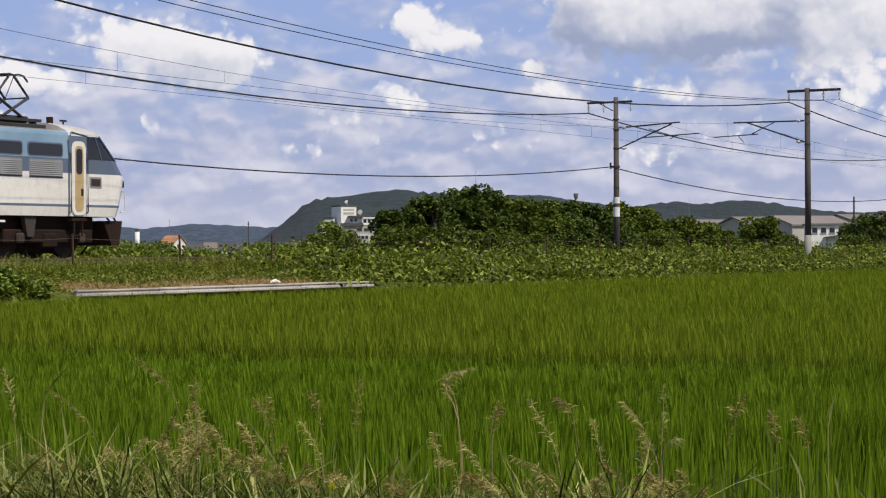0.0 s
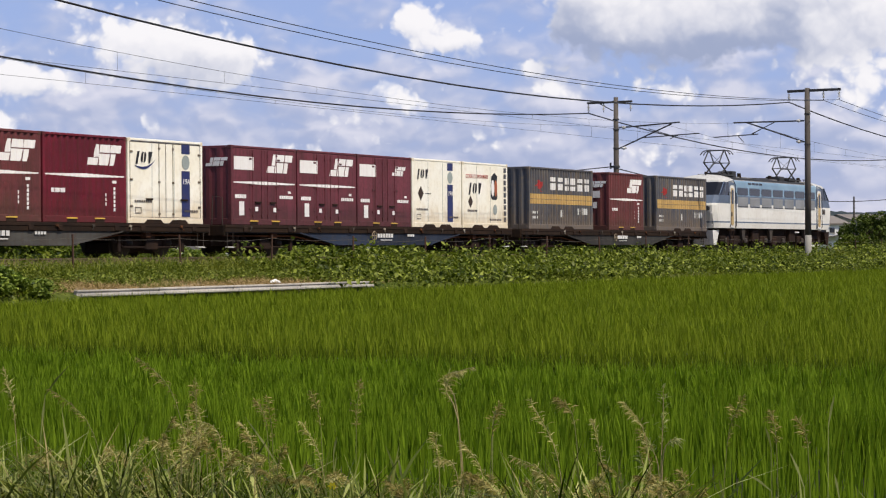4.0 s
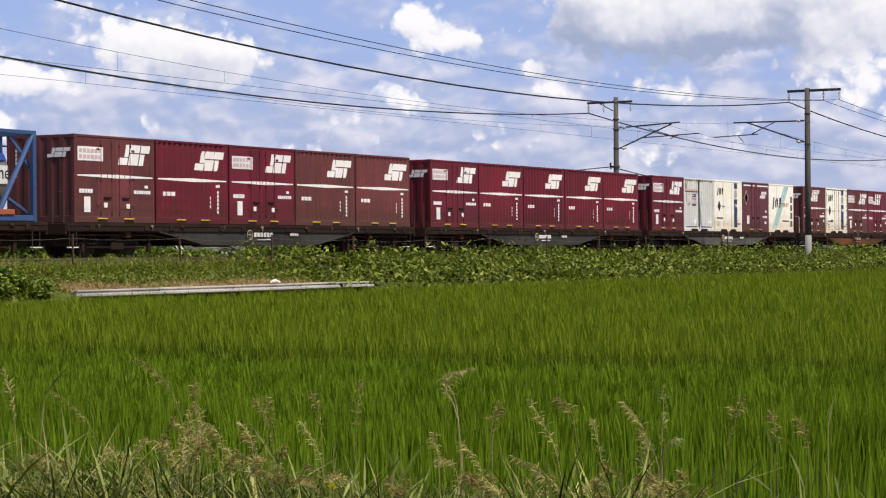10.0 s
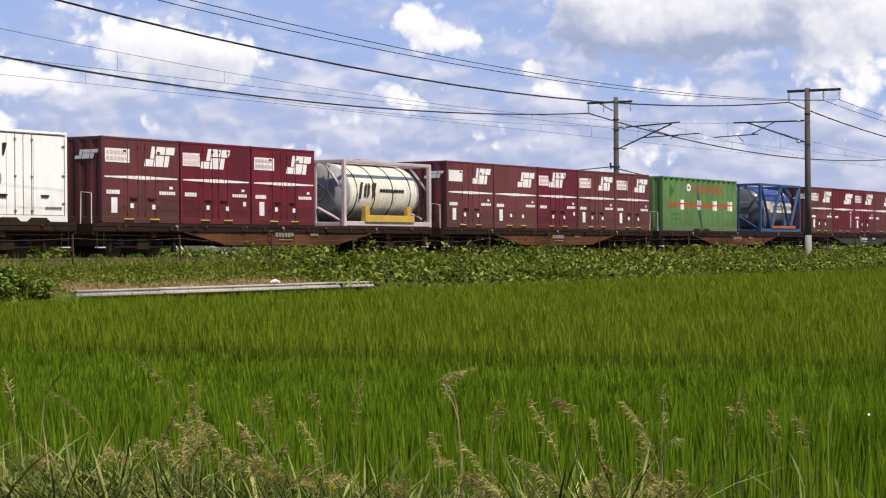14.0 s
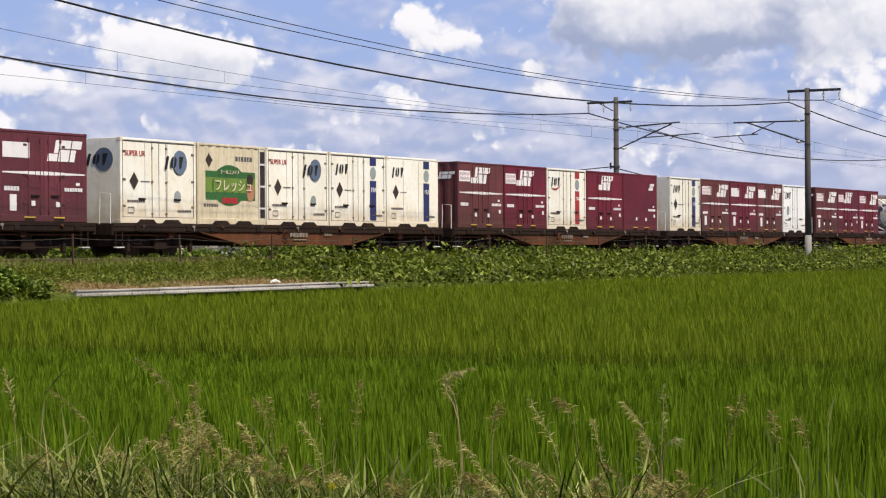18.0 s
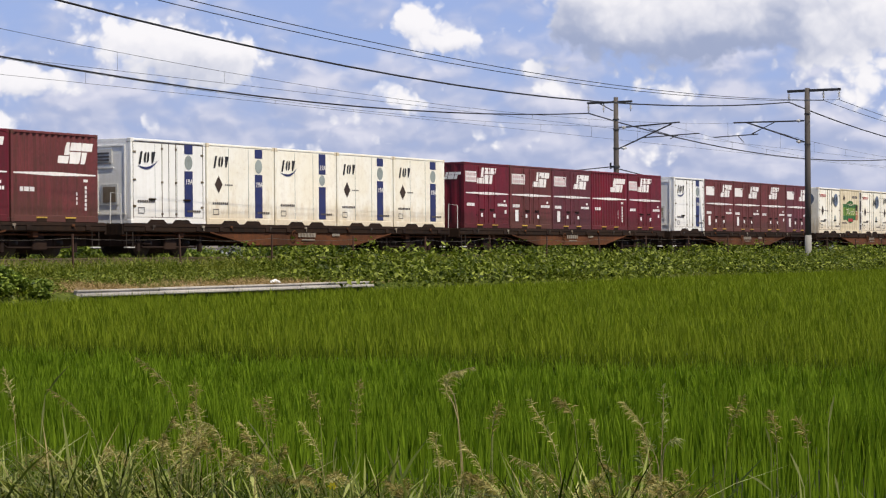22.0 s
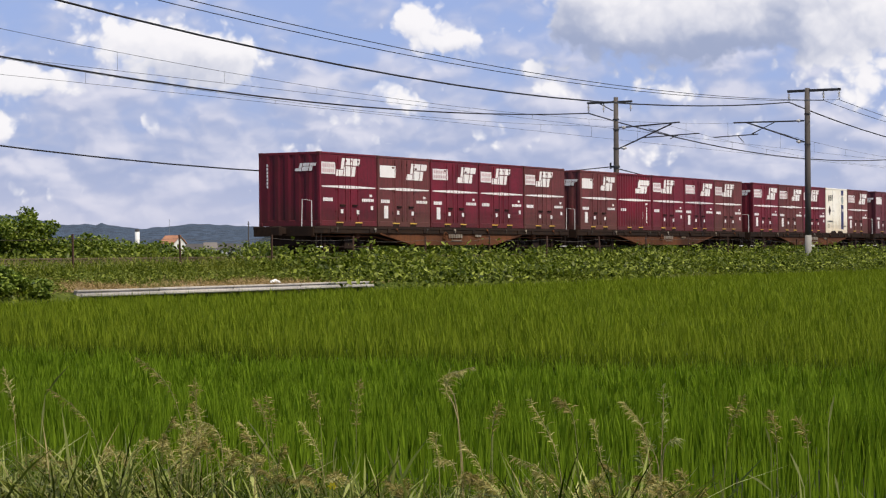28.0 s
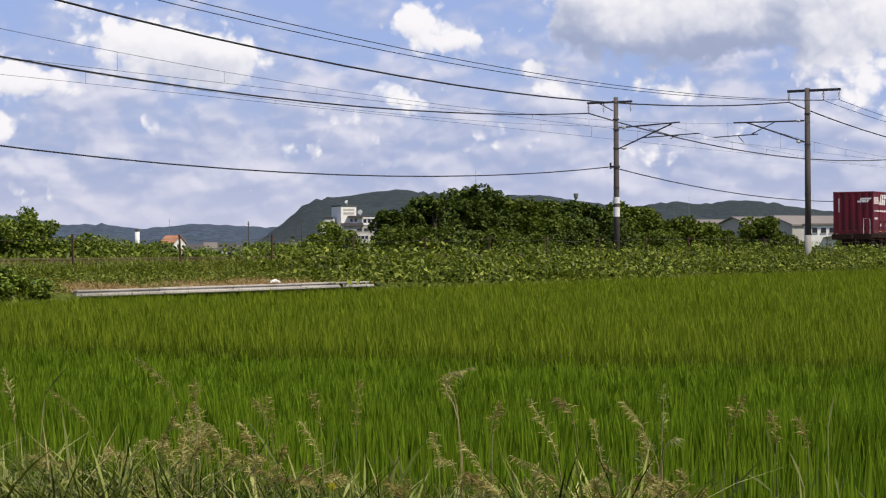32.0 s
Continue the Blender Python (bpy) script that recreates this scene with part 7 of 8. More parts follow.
part("roof_dish", Geo().tube([(6.4, -4, 20.4), (6.3, -4.3, 20.4), (6.2, -4.6, 20.4)], [0.3, 0.95, 1.2], 16).tube([(6.4, -4, 18.6), (6.4, -4, 20.3)], 0.15, 6), "stucco", hotel)
wing = part("wing", Geo().box(0.8, 13.0, -4.5, 6, 0, 18.0, 0.05), "stucco", hotel)
part("eaves", Geo().box(0.5, 11.2, -6.2, 6.4, 18.0, 18.8, 0.05), "roof_dark", hotel)
part("gallery", Geo().box(6.0, 13.6, -6.6, -4.5, 14.3, 15.3, 0.05), "stucco", hotel)
part("gallery", Geo().box(7.4, 13.6, -6.4, -4.5, 17.2, 18.0, 0.05), "stucco", hotel)
for x in (7.5, 9.5, 11.5, 13.3):
    part("column", Geo().box(x - 0.18, x + 0.18, -6.3, -6.0, 15.3, 17.2), "stucco", hotel)
part("eaves", Geo().box(-2.9, 7.7, -8.4, -4.4, 13.8, 15.3, 0.05), "roof_dark", hotel)
mid = part("front_wing", Geo().box(-1.3, 12.9, -7.6, -4.4, 9.9, 13.8, 0.05), "stucco_grey", hotel)
low = part("lower_wing", Geo().box(4.2, 13.0, -7.9, -4.4, 0, 9.9, 0.05), "stucco", hotel)
part("left_wing", Geo().box(-12.4, -5.0, -3, 5, 0, 14.6, 0.05), "stucco", hotel)
part("left_gallery", Geo().box(-10.4, -5.6, -3.6, 4, 16.0, 17.4, 0.05), "stucco", hotel)
part("left_storey", Geo().box(-9.4, -5.6, -2.6, 4, 14.6, 16.0, 0.05), "stucco_grey", hotel)
part("eaves", Geo().box(-10.6, -6.4, -4.0, 4.4, 17.4, 18.3, 0.05), "roof_dark", hotel)
add_windows(hotel, wing, (8.4, 10.4, 12.3), (15.4,), -4.52, 1.3, 1.7)
add_windows(hotel, wing, (2.2, 4.2), (16.0,), -4.52, 1.2, 1.4)
add_windows(hotel, mid, (5.8, 9.2), (11.6,), -7.62, 2.4, 1.2)
add_windows(hotel, low, (5.6, 7.4, 9.2), (7.9, 4.6), -7.92, 1.5, 1.5)
for i in range(2):
    part("tower_louvre", Geo().box(1.2, 6.8, -0.08, 0.02, 19.4 + i * 1.7, 20.4 + i * 1.7, 0.02), "stucco_grey", tower)

# a few houses beyond the fields
def house(bearing, dist, w, d, h, roof_mat, turn, wall="stucco", pitch=0.42, base=0.0):
    ob = building("house", {"roof_orange": "small white house with orange tiled gable roof", "roof_dark": "low house with dark tiled gable roof", "roof_sheet": "low house with pale sheet-metal roof"}[roof_mat], "house", bearing, dist, turn, "houses beyond the fields")
    body = part("wall", Geo().prism([(-d / 2, 0), (d / 2, 0), (d / 2, h), (0, h + d * pitch), (-d / 2, h)], -w / 2, w / 2, "x"), wall, ob)
    e = 0.5
    for s in (-1, 1):
        part("roof", Geo().prism([(s * (d / 2 + e), h - e * pitch * 1.6), (0, h + d * pitch + 0.02), (0, h + d * pitch + 0.3), (s * (d / 2 + e), h - e * pitch * 1.6 + 0.3)], -w / 2 - e, w / 2 + e, "x"), roof_mat, ob)
    for x in (-w / 4, w / 4):
        put("window", window_mesh(1.5, 1.2), body, (x, -d / 2 - 0.02, 1.0))
        if h > 4:
            put("window", window_mesh(1.5, 1.2), body, (x, -d / 2 - 0.02, 3.6))
    put("window", window_mesh(1.2, 1.1), body, (-w / 2 - 0.02, 0, h * 0.55), turn=(0, 0, -90))
    return ob


house(306, 780, 7.0, 6.0, 5.6, "roof_orange", -100)
house(372, 900, 5.0, 5.0, 4.0, "roof_sheet", -50)
for b, dist, w, rm, t in ((345, 700, 12, "roof_dark", -35), (395, 680, 10, "roof_dark", -50), (430, 720, 14, "roof_dark", -40), (505, 640, 9, "roof_dark", -30), (520, 690, 12, "roof_sheet", -45), (460, 760, 12, "roof_dark", -60), (262, 700, 12, "roof_dark", -40), (215, 760, 12, "roof_dark", -30), (690, 700, 12, "roof_dark", -40), (170, 640, 11, "roof_dark", -40), (1165, 600, 12, "roof_dark", -30)):
    house(b, dist * 1.55, w, 7, 3.4, rm, t)

tower_ob = building("water_tower", "small white tower with dark cap", "tower", 243, 900, 0)
part("shaft", Geo().tube([(0, 0, 0), (0, 0, 11.2)], 1.0, 16), "stucco", tower_ob, smooth=True)
part("cap", Geo().tube([(0, 0, 11.2), (0, 0, 12.2)], [1.1, 0.8], 16), "roof_dark", tower_ob)

# sheds beyond the line
def shed(bearing, dist, w, d, h, rise, turn, wall, label, panes=0):
    ob = building("factory_shed", label, "shed", bearing, dist, turn, "sheds beyond the line")
    body = part("wall", Geo().prism([(-w / 2, 0), (w / 2, 0), (w / 2, h), (0, h + rise), (-w / 2, h)], -d / 2, d / 2, "y"), wall, ob)
    for s in (-1, 1):
        part("roof", Geo().prism([(s * (w / 2 + 0.5), h - 0.15), (0, h + rise + 0.05), (0, h + rise + 0.35), (s * (w / 2 + 0.5), h + 0.2)], -d / 2 - 0.6, d / 2 + 0.6, "y"), "roof_sheet", ob, "pale sheet-metal roof")
    for i in range(panes):
        x = -w / 2 + (i + 0.5) * w / panes
        put("window", window_mesh(1.8, 1.8), body, (x, -d / 2 - 0.02, h * 0.38))
    return ob


shed(1268, 640, 15, 26, 8.4, 2.1, -124, "stucco_beige", "grey-beige factory shed with low gable roof", 3)
shed(1352, 560, 15, 20, 7.9, 2.1, -122, "stucco_grey", "grey gabled factory shed with sheet roof", 3)
shed(1420, 505, 14, 18, 7.3, 2.0, -120, "stucco_grey", "tall grey gabled factory shed", 2)
shed(1548, 560, 16, 26, 8.2, 2.1, -118, "stucco_grey", "long grey factory shed with pale roof", 3)
office = building("office_block", "low white office block with square windows", "building", 1462, 470, -62)
blk = part("wall", Geo().box(-4.2, 4.2, -4, 4, 0, 6.9, 0.04), "stucco", office)
part("roof", Geo().box(-4.6, 4.6, -4.5, 4.4, 6.9, 7.3, 0.04), "roof_sheet", office, "pale flat roof")
part("porch_roof", Geo().prism([(-1.2, 4.0), (2.6, 4.6), (2.6, 4.85), (-1.2, 4.25)], -6.0, -4.0, "y"), "roof_dark", office, "dark slanted porch roof")
add_windows(office, blk, (-3.1, -1.2, 0.7, 2.7), (5.2,), -4.02, 1.1, 1.1)

# masts
def lattice_mast(bearing, dist, h, w, label):
    ob = building("lattice_mast", label, "mast", bearing, dist, 20, "masts in the distance")
    for sx in (-1, 1):
        for sy in (-1, 1):
            part("leg", Geo().tube([(sx * w, sy * w, 0), (sx * w * 0.35, sy * w * 0.35, h)], w * 0.07, 5), "galvanised", ob)
    for i in range(8):
        z, k = h * i / 8, 1 - 0.65 * i / 8
        k2 = 1 - 0.65 * (i + 1) / 8
        part("brace", Geo().tube([(-w * k, -w * k, z), (w * k2, -w * k2, z + h / 8)], w * 0.05, 4).tube([(w * k, w * k, z), (-w * k2, w * k2, z + h / 8)], w * 0.05, 4), "galvanised", ob)
    return ob


m = lattice_mast(1020, 1200, 34, 0.9, "steel lattice radio mast with round platform")
part("platform", Geo().tube([(0, 0, 31), (0, 0, 32.5), (0, 0, 34.5)], [0.6, 1.2, 1.5], 12), "galvanised", m)
for b, dist, h in ((300, 1500, 26), (1220, 1600, 42), (1440, 1500, 40), (843, 1500, 60)):
    lattice_mast(b, dist, h, 0.45, "thin steel lattice mast in the distance")
for b, dist in ((440, 420), (534, 400), (1512, 260)):
    ob = building("utility_pole", "thin grey utility pole with cross-arm", "pole", b, dist, 10, "utility poles in the distance")
    part("shaft", Geo().tube([(0, 0, 0), (0, 0, 8.0)], [0.16, 0.1], 8), "pole", ob)
    part("cross_arm", Geo().box(-0.8, 0.8, -0.05, 0.05, 7.4, 7.5), "arm", ob)
# ---- plants ----
def strips(base, heading, length, width, bend, lift, mat, name, seg=2):
    """Many thin blades as one mesh: each a tapering strip that leans and droops. All arguments are arrays."""
    n = len(base)
    t = np.linspace(0, 1, seg + 1)
    dirs = np.stack([np.cos(heading), np.sin(heading), np.zeros(n)], 1)
    side = np.stack([-np.sin(heading), np.cos(heading), np.zeros(n)], 1)
    rows = []
    for k, u in enumerate(t):
        out = (lift * u + bend * u * u)[:, None] * dirs * length[:, None]
        up = (u - 0.5 * (bend + lift) ** 2 * u * u * 0.8)[:, None] * length[:, None] * np.array([[0, 0, 1.0]])
        c = base + out + up
        wk = width * (1.0 - 0.25 * u if u < 1 else 0.0)
        if k < seg:
            rows += [c - side * wk[:, None] / 2, c + side * wk[:, None] / 2]
        else:
            rows.append(c)
    m = len(rows)
    v = np.stack(rows, 1).reshape(-1, 3)
    off = (np.arange(n) * m)[:, None]
    quads = np.concatenate([off + np.array([[2 * k, 2 * k + 1, 2 * k + 3, 2 * k + 2]]) for k in range(seg - 1)], 0) if seg > 1 else np.zeros((0, 4), int)
    tris = off + np.array([[2 * seg - 2, 2 * seg - 1, 2 * seg]])
    return raw_mesh(name, v, quads, tris, mat)


def raw_mesh(name, v, quads, tris, mat):
    me = bpy.data.meshes.new(name)
    me.vertices.add(len(v))
    me.vertices.foreach_set("co", v.astype(np.float32).ravel())
    loops = np.concatenate([quads.ravel(), tris.ravel()]).astype(np.int32)
    me.loops.add(len(loops))
    me.loops.foreach_set("vertex_index", loops)
    starts = np.concatenate([np.arange(len(quads)) * 4, len(quads) * 4 + np.arange(len(tris)) * 3]).astype(np.int32)
    me.polygons.add(len(starts))
    me.polygons.foreach_set("loop_start", starts)
    me.materials.append(MAT[mat])
    me.update(calc_edges=True)
    me.validate()
    return me


def leaves(centres, size, mat, name, rng, flat=0.5, shape=1.0):
    """Many single leaves as one mesh: each two faces folded along the rib, turned at random."""
    n = len(centres)
    a = rng.uniform(0, 2 * math.pi, n)
    tip = np.stack([np.cos(a), np.sin(a), rng.normal(-0.15, flat, n)], 1)
    tip /= np.linalg.norm(tip, axis=1)[:, None]
    nrm = np.stack([rng.normal(0, flat, n), rng.normal(0, flat, n), np.ones(n)], 1)
    side = np.cross(tip, nrm)
    side /= np.linalg.norm(side, axis=1)[:, None]
    up = np.cross(side, tip)
    s = size[:, None]
    p0 = centres - tip * s * 0.5
    p1 = centres + side * s * 0.42 * shape + up * s * 0.10
    p2 = centres + tip * s * 0.55
    p3 = centres - side * s * 0.42 * shape + up * s * 0.10
    v = np.stack([p0, p1, p2, p3], 1).reshape(-1, 3)
    off = (np.arange(n) * 4)[:, None]
    tris = np.concatenate([off + np.array([[0, 1, 2]]), off + np.array([[0, 2, 3]])], 0)
    return raw_mesh(name, v, np.zeros((0, 4), int), tris, mat)


def in_sight(x, y, margin=2.0):
    """Whether a place lies in the fan of ground that the verge overlooks."""
    dx, dy = x - EYE[0], y - EYE[1]
    a = np.degrees(np.arctan2(dx, dy))
    return (np.abs(a - YAW) < 13.0 + margin * 57 / np.maximum(5, np.hypot(dx, dy)) * 0.3)


def rice(name, label, x0, x1, y0, y1, height, mat, seed, blades):
    rng = np.random.default_rng(seed)
    gx = np.arange(x0, x1, 0.21 if x0 < 12 else 0.25)
    gy = np.arange(y0, y1, 0.30)
    X, Y = np.meshgrid(gx, gy)
    X, Y = X.ravel(), Y.ravel()
    X = X + rng.normal(0, 0.025, X.size)
    Y = Y + rng.normal(0, 0.025, Y.size)
    seen = in_sight(X, Y)
    keep = seen | (rng.random(X.size) < 0.07)
    wide = np.where(seen, 1.0, 2.2)[keep]
    X, Y = X[keep], Y[keep]
    dist = np.hypot(X - EYE[0], Y - EYE[1])
    counts = np.where(dist < 13, int(blades * 0.36), np.where(dist < 22, blades, np.where(dist < 45, int(blades * 0.75), int(blades * 0.5))))
    clump = np.clip(0.018 + (dist - 10) * 0.0012, 0.018, 0.030)
    idx = np.repeat(np.arange(X.size), counts)
    n = idx.size
    rise = rng.random(n) ** 0.5 * 0.74 * height * np.clip((dist[idx] - 8.0) / 9.0, 0.25, 1.0)
    base = np.stack([X[idx] + rng.normal(0, 1, n) * clump[idx] * wide[idx], Y[idx] + rng.normal(0, 1, n) * clump[idx] * wide[idx], FIELD_Z + rise], 1)
    swell = 0.06 * np.sin(X * 0.9 + 1.3 * np.sin(Y * 0.6)) * np.sin(Y * 0.8 + 2) + 0.03 * np.sin(X * 2.3 + Y * 1.7)
    tall = rng.normal(1.0, 0.035 if x0 < 12 else 0.05, X.size)
    # thinner and shorter along the gutter
    trim = 1.0 - 0.045 * np.clip((Y + 12.5) / 2.0, 0, 1) * (X > 16) * (X < 62)
    tall = np.where(trim < 0.98, 1.0 + (tall - 1.0) * 0.4, tall)
    length = (height + swell[idx]) * tall[idx] * trim[idx] * rng.uniform(0.90, 1.06, n) - rise
    length = np.maximum(length, 0.1)
    upright = np.clip((dist[idx] - 6.0) / 12.0, 0.35, 1.0)
    width = rng.uniform(0.008, 0.016, n) * wide[idx] * np.clip(dist[idx] / 20, 1.0, 2.3)
    me = strips(base, rng.uniform(0, 2 * math.pi, n), length, width, rng.uniform(0.02, 0.40, n) ** 1.2 * upright, rng.uniform(0.02, 0.22, n) * upright, mat, name, 3 if x0 < 12 else 2)
    tagged(new(name, me), label, "rice", kind="stuff")


rice("rice_crop", "bright green young rice plants in the near paddy", 8.3, 17.75, -60, -10.2, 0.61, "rice", 11, 30)
rice("rice_crop", "olive-green young rice plants in the far paddy", 18.7, 130, -75, -10.2, 0.74, "rice_far", 12, 17)


def bund_shade_strip():
    """Dark coarse grass on the bund between the two paddies; added for shade."""
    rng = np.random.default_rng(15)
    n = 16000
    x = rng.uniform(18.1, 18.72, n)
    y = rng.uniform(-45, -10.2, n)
    # the blades paint the dark, shaded front of the far rice
    me = strips(np.stack([x, y, np.full(n, -1.40)], 1), rng.uniform(0, 6.28, n), rng.uniform(0.42, 0.63, n), rng.uniform(0.008, 0.018, n), rng.uniform(0.05, 0.5, n), rng.uniform(0.0, 0.25, n), "shade_grass", "bund_grass", 2)
    tagged(new("bund_grass", me), "dark coarse grass added on the bund for the shaded rice front", "grass", kind="stuff")


bund_shade_strip()


def bank_weeds():
    """Grass and creeper on the railway bank."""
    rng = np.random.default_rng(21)
    n = 150000
    x = 30 + 115 * rng.random(n) ** 1.5
    y = rng.uniform(-10.15, -4.9, n)
    # a bare strip of dry soil beside the gutter
    bare = (x > 36.5) & (x < 47.5) & (y < -8.20 + 0.3 * np.sin(x * 1.7)) & (rng.random(n) < 0.80)
    x, y = x[~bare], y[~bare]
    n = x.size
    z = np.interp(y, [p[0] for p in BANK], [p[1] for p in BANK])
    patch = 0.75 + 0.35 * np.sin(x * 0.7 + y) * np.sin(x * 0.23 + 1) + 0.25 * np.sin(x * 1.9)
    length = rng.uniform(0.12, 0.42, n) * np.clip(0.42 + (x - 44) / 25, 0.42, 1.0) * patch * np.where((y > -7.3) & (y < -5.6), 1.75, 1.0) * np.where((y > -6.6) & (x < 50), 1.6, 1.0)
    me = strips(np.stack([x, y, z - 0.03], 1), rng.uniform(0, 6.28, n), length, rng.uniform(0.007, 0.017, n) * np.clip(x / 50, 0.8, 1.6), rng.uniform(0.2, 1.2, n), rng.uniform(0.0, 0.7, n), "weed", "bank_grass", 2)
    tagged(new("bank_grass", me), "rough green grass on the railway bank", "grass", kind="stuff")
    n = 15000
    x = 30 + 34 * rng.random(n) ** 1.2
    y = rng.uniform(-6.9, -5.0, n)
    z = np.interp(y, [p[0] for p in BANK], [p[1] for p in BANK])
    me = strips(np.stack([x, y, z - 0.03], 1), rng.uniform(0, 6.28, n), rng.uniform(0.30, 0.72, n), rng.uniform(0.008, 0.02, n), rng.uniform(0.3, 1.2, n), rng.uniform(0.0, 0.6, n), "weed", "bank_grass", 2)
    tagged(new("bank_grass", me), "taller green grass along the wire fence", "grass", kind="stuff")
    n = 13000
    x = np.where(rng.random(n) < 0.5, rng.uniform(31, 50, n), np.where(rng.random(n) < 0.4, rng.normal(38.0, 0.55, n), rng.normal(44.2, 1.2, n)))
    y = np.minimum(-9.5 + np.abs(rng.normal(0, 0.8, n)), -6.6)
    z = np.interp(y, [p[0] for p in BANK], [p[1] for p in BANK])
    me = strips(np.stack([x, y, z], 1), rng.uniform(0, 6.28, n), rng.uniform(0.06, 0.24, n), rng.uniform(0.006, 0.015, n), rng.uniform(0.3, 1.0, n), rng.uniform(0.2, 0.9, n), "dead_straw", "dry_grass", 2)
    tagged(new("dry_grass", me), "cut dry straw on the bank beside the gutter", "grass", kind="stuff")
    # creeper: mounds of broad leaves, thicker further along the line, and on the far shoulder
    pts, sizes = [], []
    for i in range(4200):
        cx = 28 + 118 * rng.random() ** 1.15
        far = rng.random() < 0.3
        cy = rng.uniform(2.8, 8.0) if far else rng.uniform(-9.9, -5.1)
        lush = 1.0 if far else np.clip((cx - 46) / 6, 0.0, 1.0)
        if rng.random() > lush and not (cx < 34.8 and cy < -7.6):
            continue
        h = rng.uniform(0.08, 0.56) * (1.45 if -7.4 < cy < -5.6 else 0.85) * ((1.9 if cx < 62 else 2.2) if far else 1.0)
        r = rng.uniform(0.35, 0.95)
        k = int(78 * r)
        a, q = rng.uniform(0, 6.28, k), np.sqrt(rng.random(k)) * r
        px_, py_ = cx + np.cos(a) * q, np.maximum(cy + np.sin(a) * q, -10.1)
        zz = np.interp(py_, [p[0] for p in BANK], [p[1] for p in BANK]) + h * (1 - (q / r) ** 2) * rng.uniform(0.5, 1.15, k) + 0.06
        pts.append(np.stack([px_, py_, zz], 1))
        sizes.append((0.07 + 0.14 * rng.random(k) ** 1.7) * (1.15 if far else 1.0))
    me = leaves(np.concatenate(pts), np.concatenate(sizes), "kudzu", "creeper", rng, 0.75, 0.72)
    tagged(new("creeper", me), "broad-leaved green creeper covering the railway bank", "creeper", kind="stuff")
    # low broad-leaved weeds in tufts on the mown slope above the gutter
    n = 1900
    cx, cy = 32.5 + 20 * rng.random(n), rng.uniform(-9.3, -5.1, n)
    ok = ~((cx > 36.5) & (cx < 47.5) & (cy < -8.05 + 0.35 * np.sin(cx * 1.7)))
    cx, cy = cx[ok], cy[ok]
    k = 26
    hgt = np.repeat(rng.uniform(0.05, 0.24, cx.size) * np.where(cy > -6.4, 1.8, 1.0), k)
    rad = np.repeat(rng.uniform(0.10, 0.30, cx.size), k)
    a, q = rng.uniform(0, 6.28, rad.size), np.sqrt(rng.random(rad.size))
    wx, wy = np.repeat(cx, k) + np.cos(a) * q * rad, np.repeat(cy, k) + np.sin(a) * q * rad
    wz = np.interp(wy, [p[0] for p in BANK], [p[1] for p in BANK]) + 0.02 + hgt * (1 - q ** 2) * rng.uniform(0.5, 1.1, rad.size)
    me = leaves(np.stack([wx, wy, wz], 1), 0.035 + 0.07 * rng.random(rad.size) ** 1.5, "bank_leaf", "bank_weeds", rng, 0.7, 0.6)
    tagged(new("bank_weeds", me), "low leafy green weeds on the railway bank", "weeds", kind="stuff")


bank_weeds()


def tree(name, label, x, y, h, r, count, mat, seed, leaf=0.2, trunk=True, squash=0.75, group="trees behind the line"):
    """A trunk with limbs and a crown of many leaves gathered in uneven clumps."""
    rng = np.random.default_rng(seed)
    ob = tagged(new(name), label, "tree" if trunk else "bush", group)
    z0 = bank_z(y) - 0.05
    ob.location = (x, y, z0)
    g = Geo()
    if trunk:
        g.tube([(0, 0, -0.2), (0.05, 0.03, h * 0.3), (-0.04, 0.06, h * 0.6), (0.03, 0, h * 0.85)], [0.05 * h ** 0.8, 0.04 * h ** 0.8, 0.025 * h ** 0.8, 0.01 * h], 8)
    clumps = []
    nc = int(22 + 9 * r)
    for i in range(nc):
        a = rng.uniform(0, 6.28)
        zc = rng.uniform(0.15 if not trunk else 0.25, 0.97) * h
        prof = math.sin(math.pi * min(1, max(0.08, (zc / h) ** squash * 0.92))) ** 0.6
        q = r * prof * rng.uniform(0.45, 1.0)
        c = np.array([math.cos(a) * q, math.sin(a) * q, zc])
        clumps.append((c, (rng.uniform(0.16, 0.36) if r > 1.4 else rng.uniform(0.26, 0.48)) * r))
        if i % 2 == 0:
            s = 0.012 * h + 0.01
            g.tube([(0, 0, zc * 0.55), tuple(c * 0.6 + np.array([0, 0, zc * 0.25])), tuple(c)], [s * 1.4, s, s * 0.4], 5)
    part("trunk", g, "bark", ob)
    w = np.array([b ** 2 for _, b in clumps])
    pick = rng.choice(len(clumps), count, p=w / w.sum())
    cc = np.array([c for c, _ in clumps])[pick]
    rr = np.array([b for _, b in clumps])[pick]
    d = rng.normal(0, 1, (count, 3))
    d /= np.linalg.norm(d, axis=1)[:, None]
    rad = rr * rng.uniform(0.35, 1.12, count) ** 0.5
    p = cc + d * rad[:, None] * np.array([[1, 1, 0.8]])
    p[:, 2] = np.maximum(p[:, 2], 0.05)
    me = leaves(p, rng.uniform(0.6, 1.3, count) * leaf, mat, "crown", rng, 0.6, 0.9)
    put("crown", me, ob)
    return ob


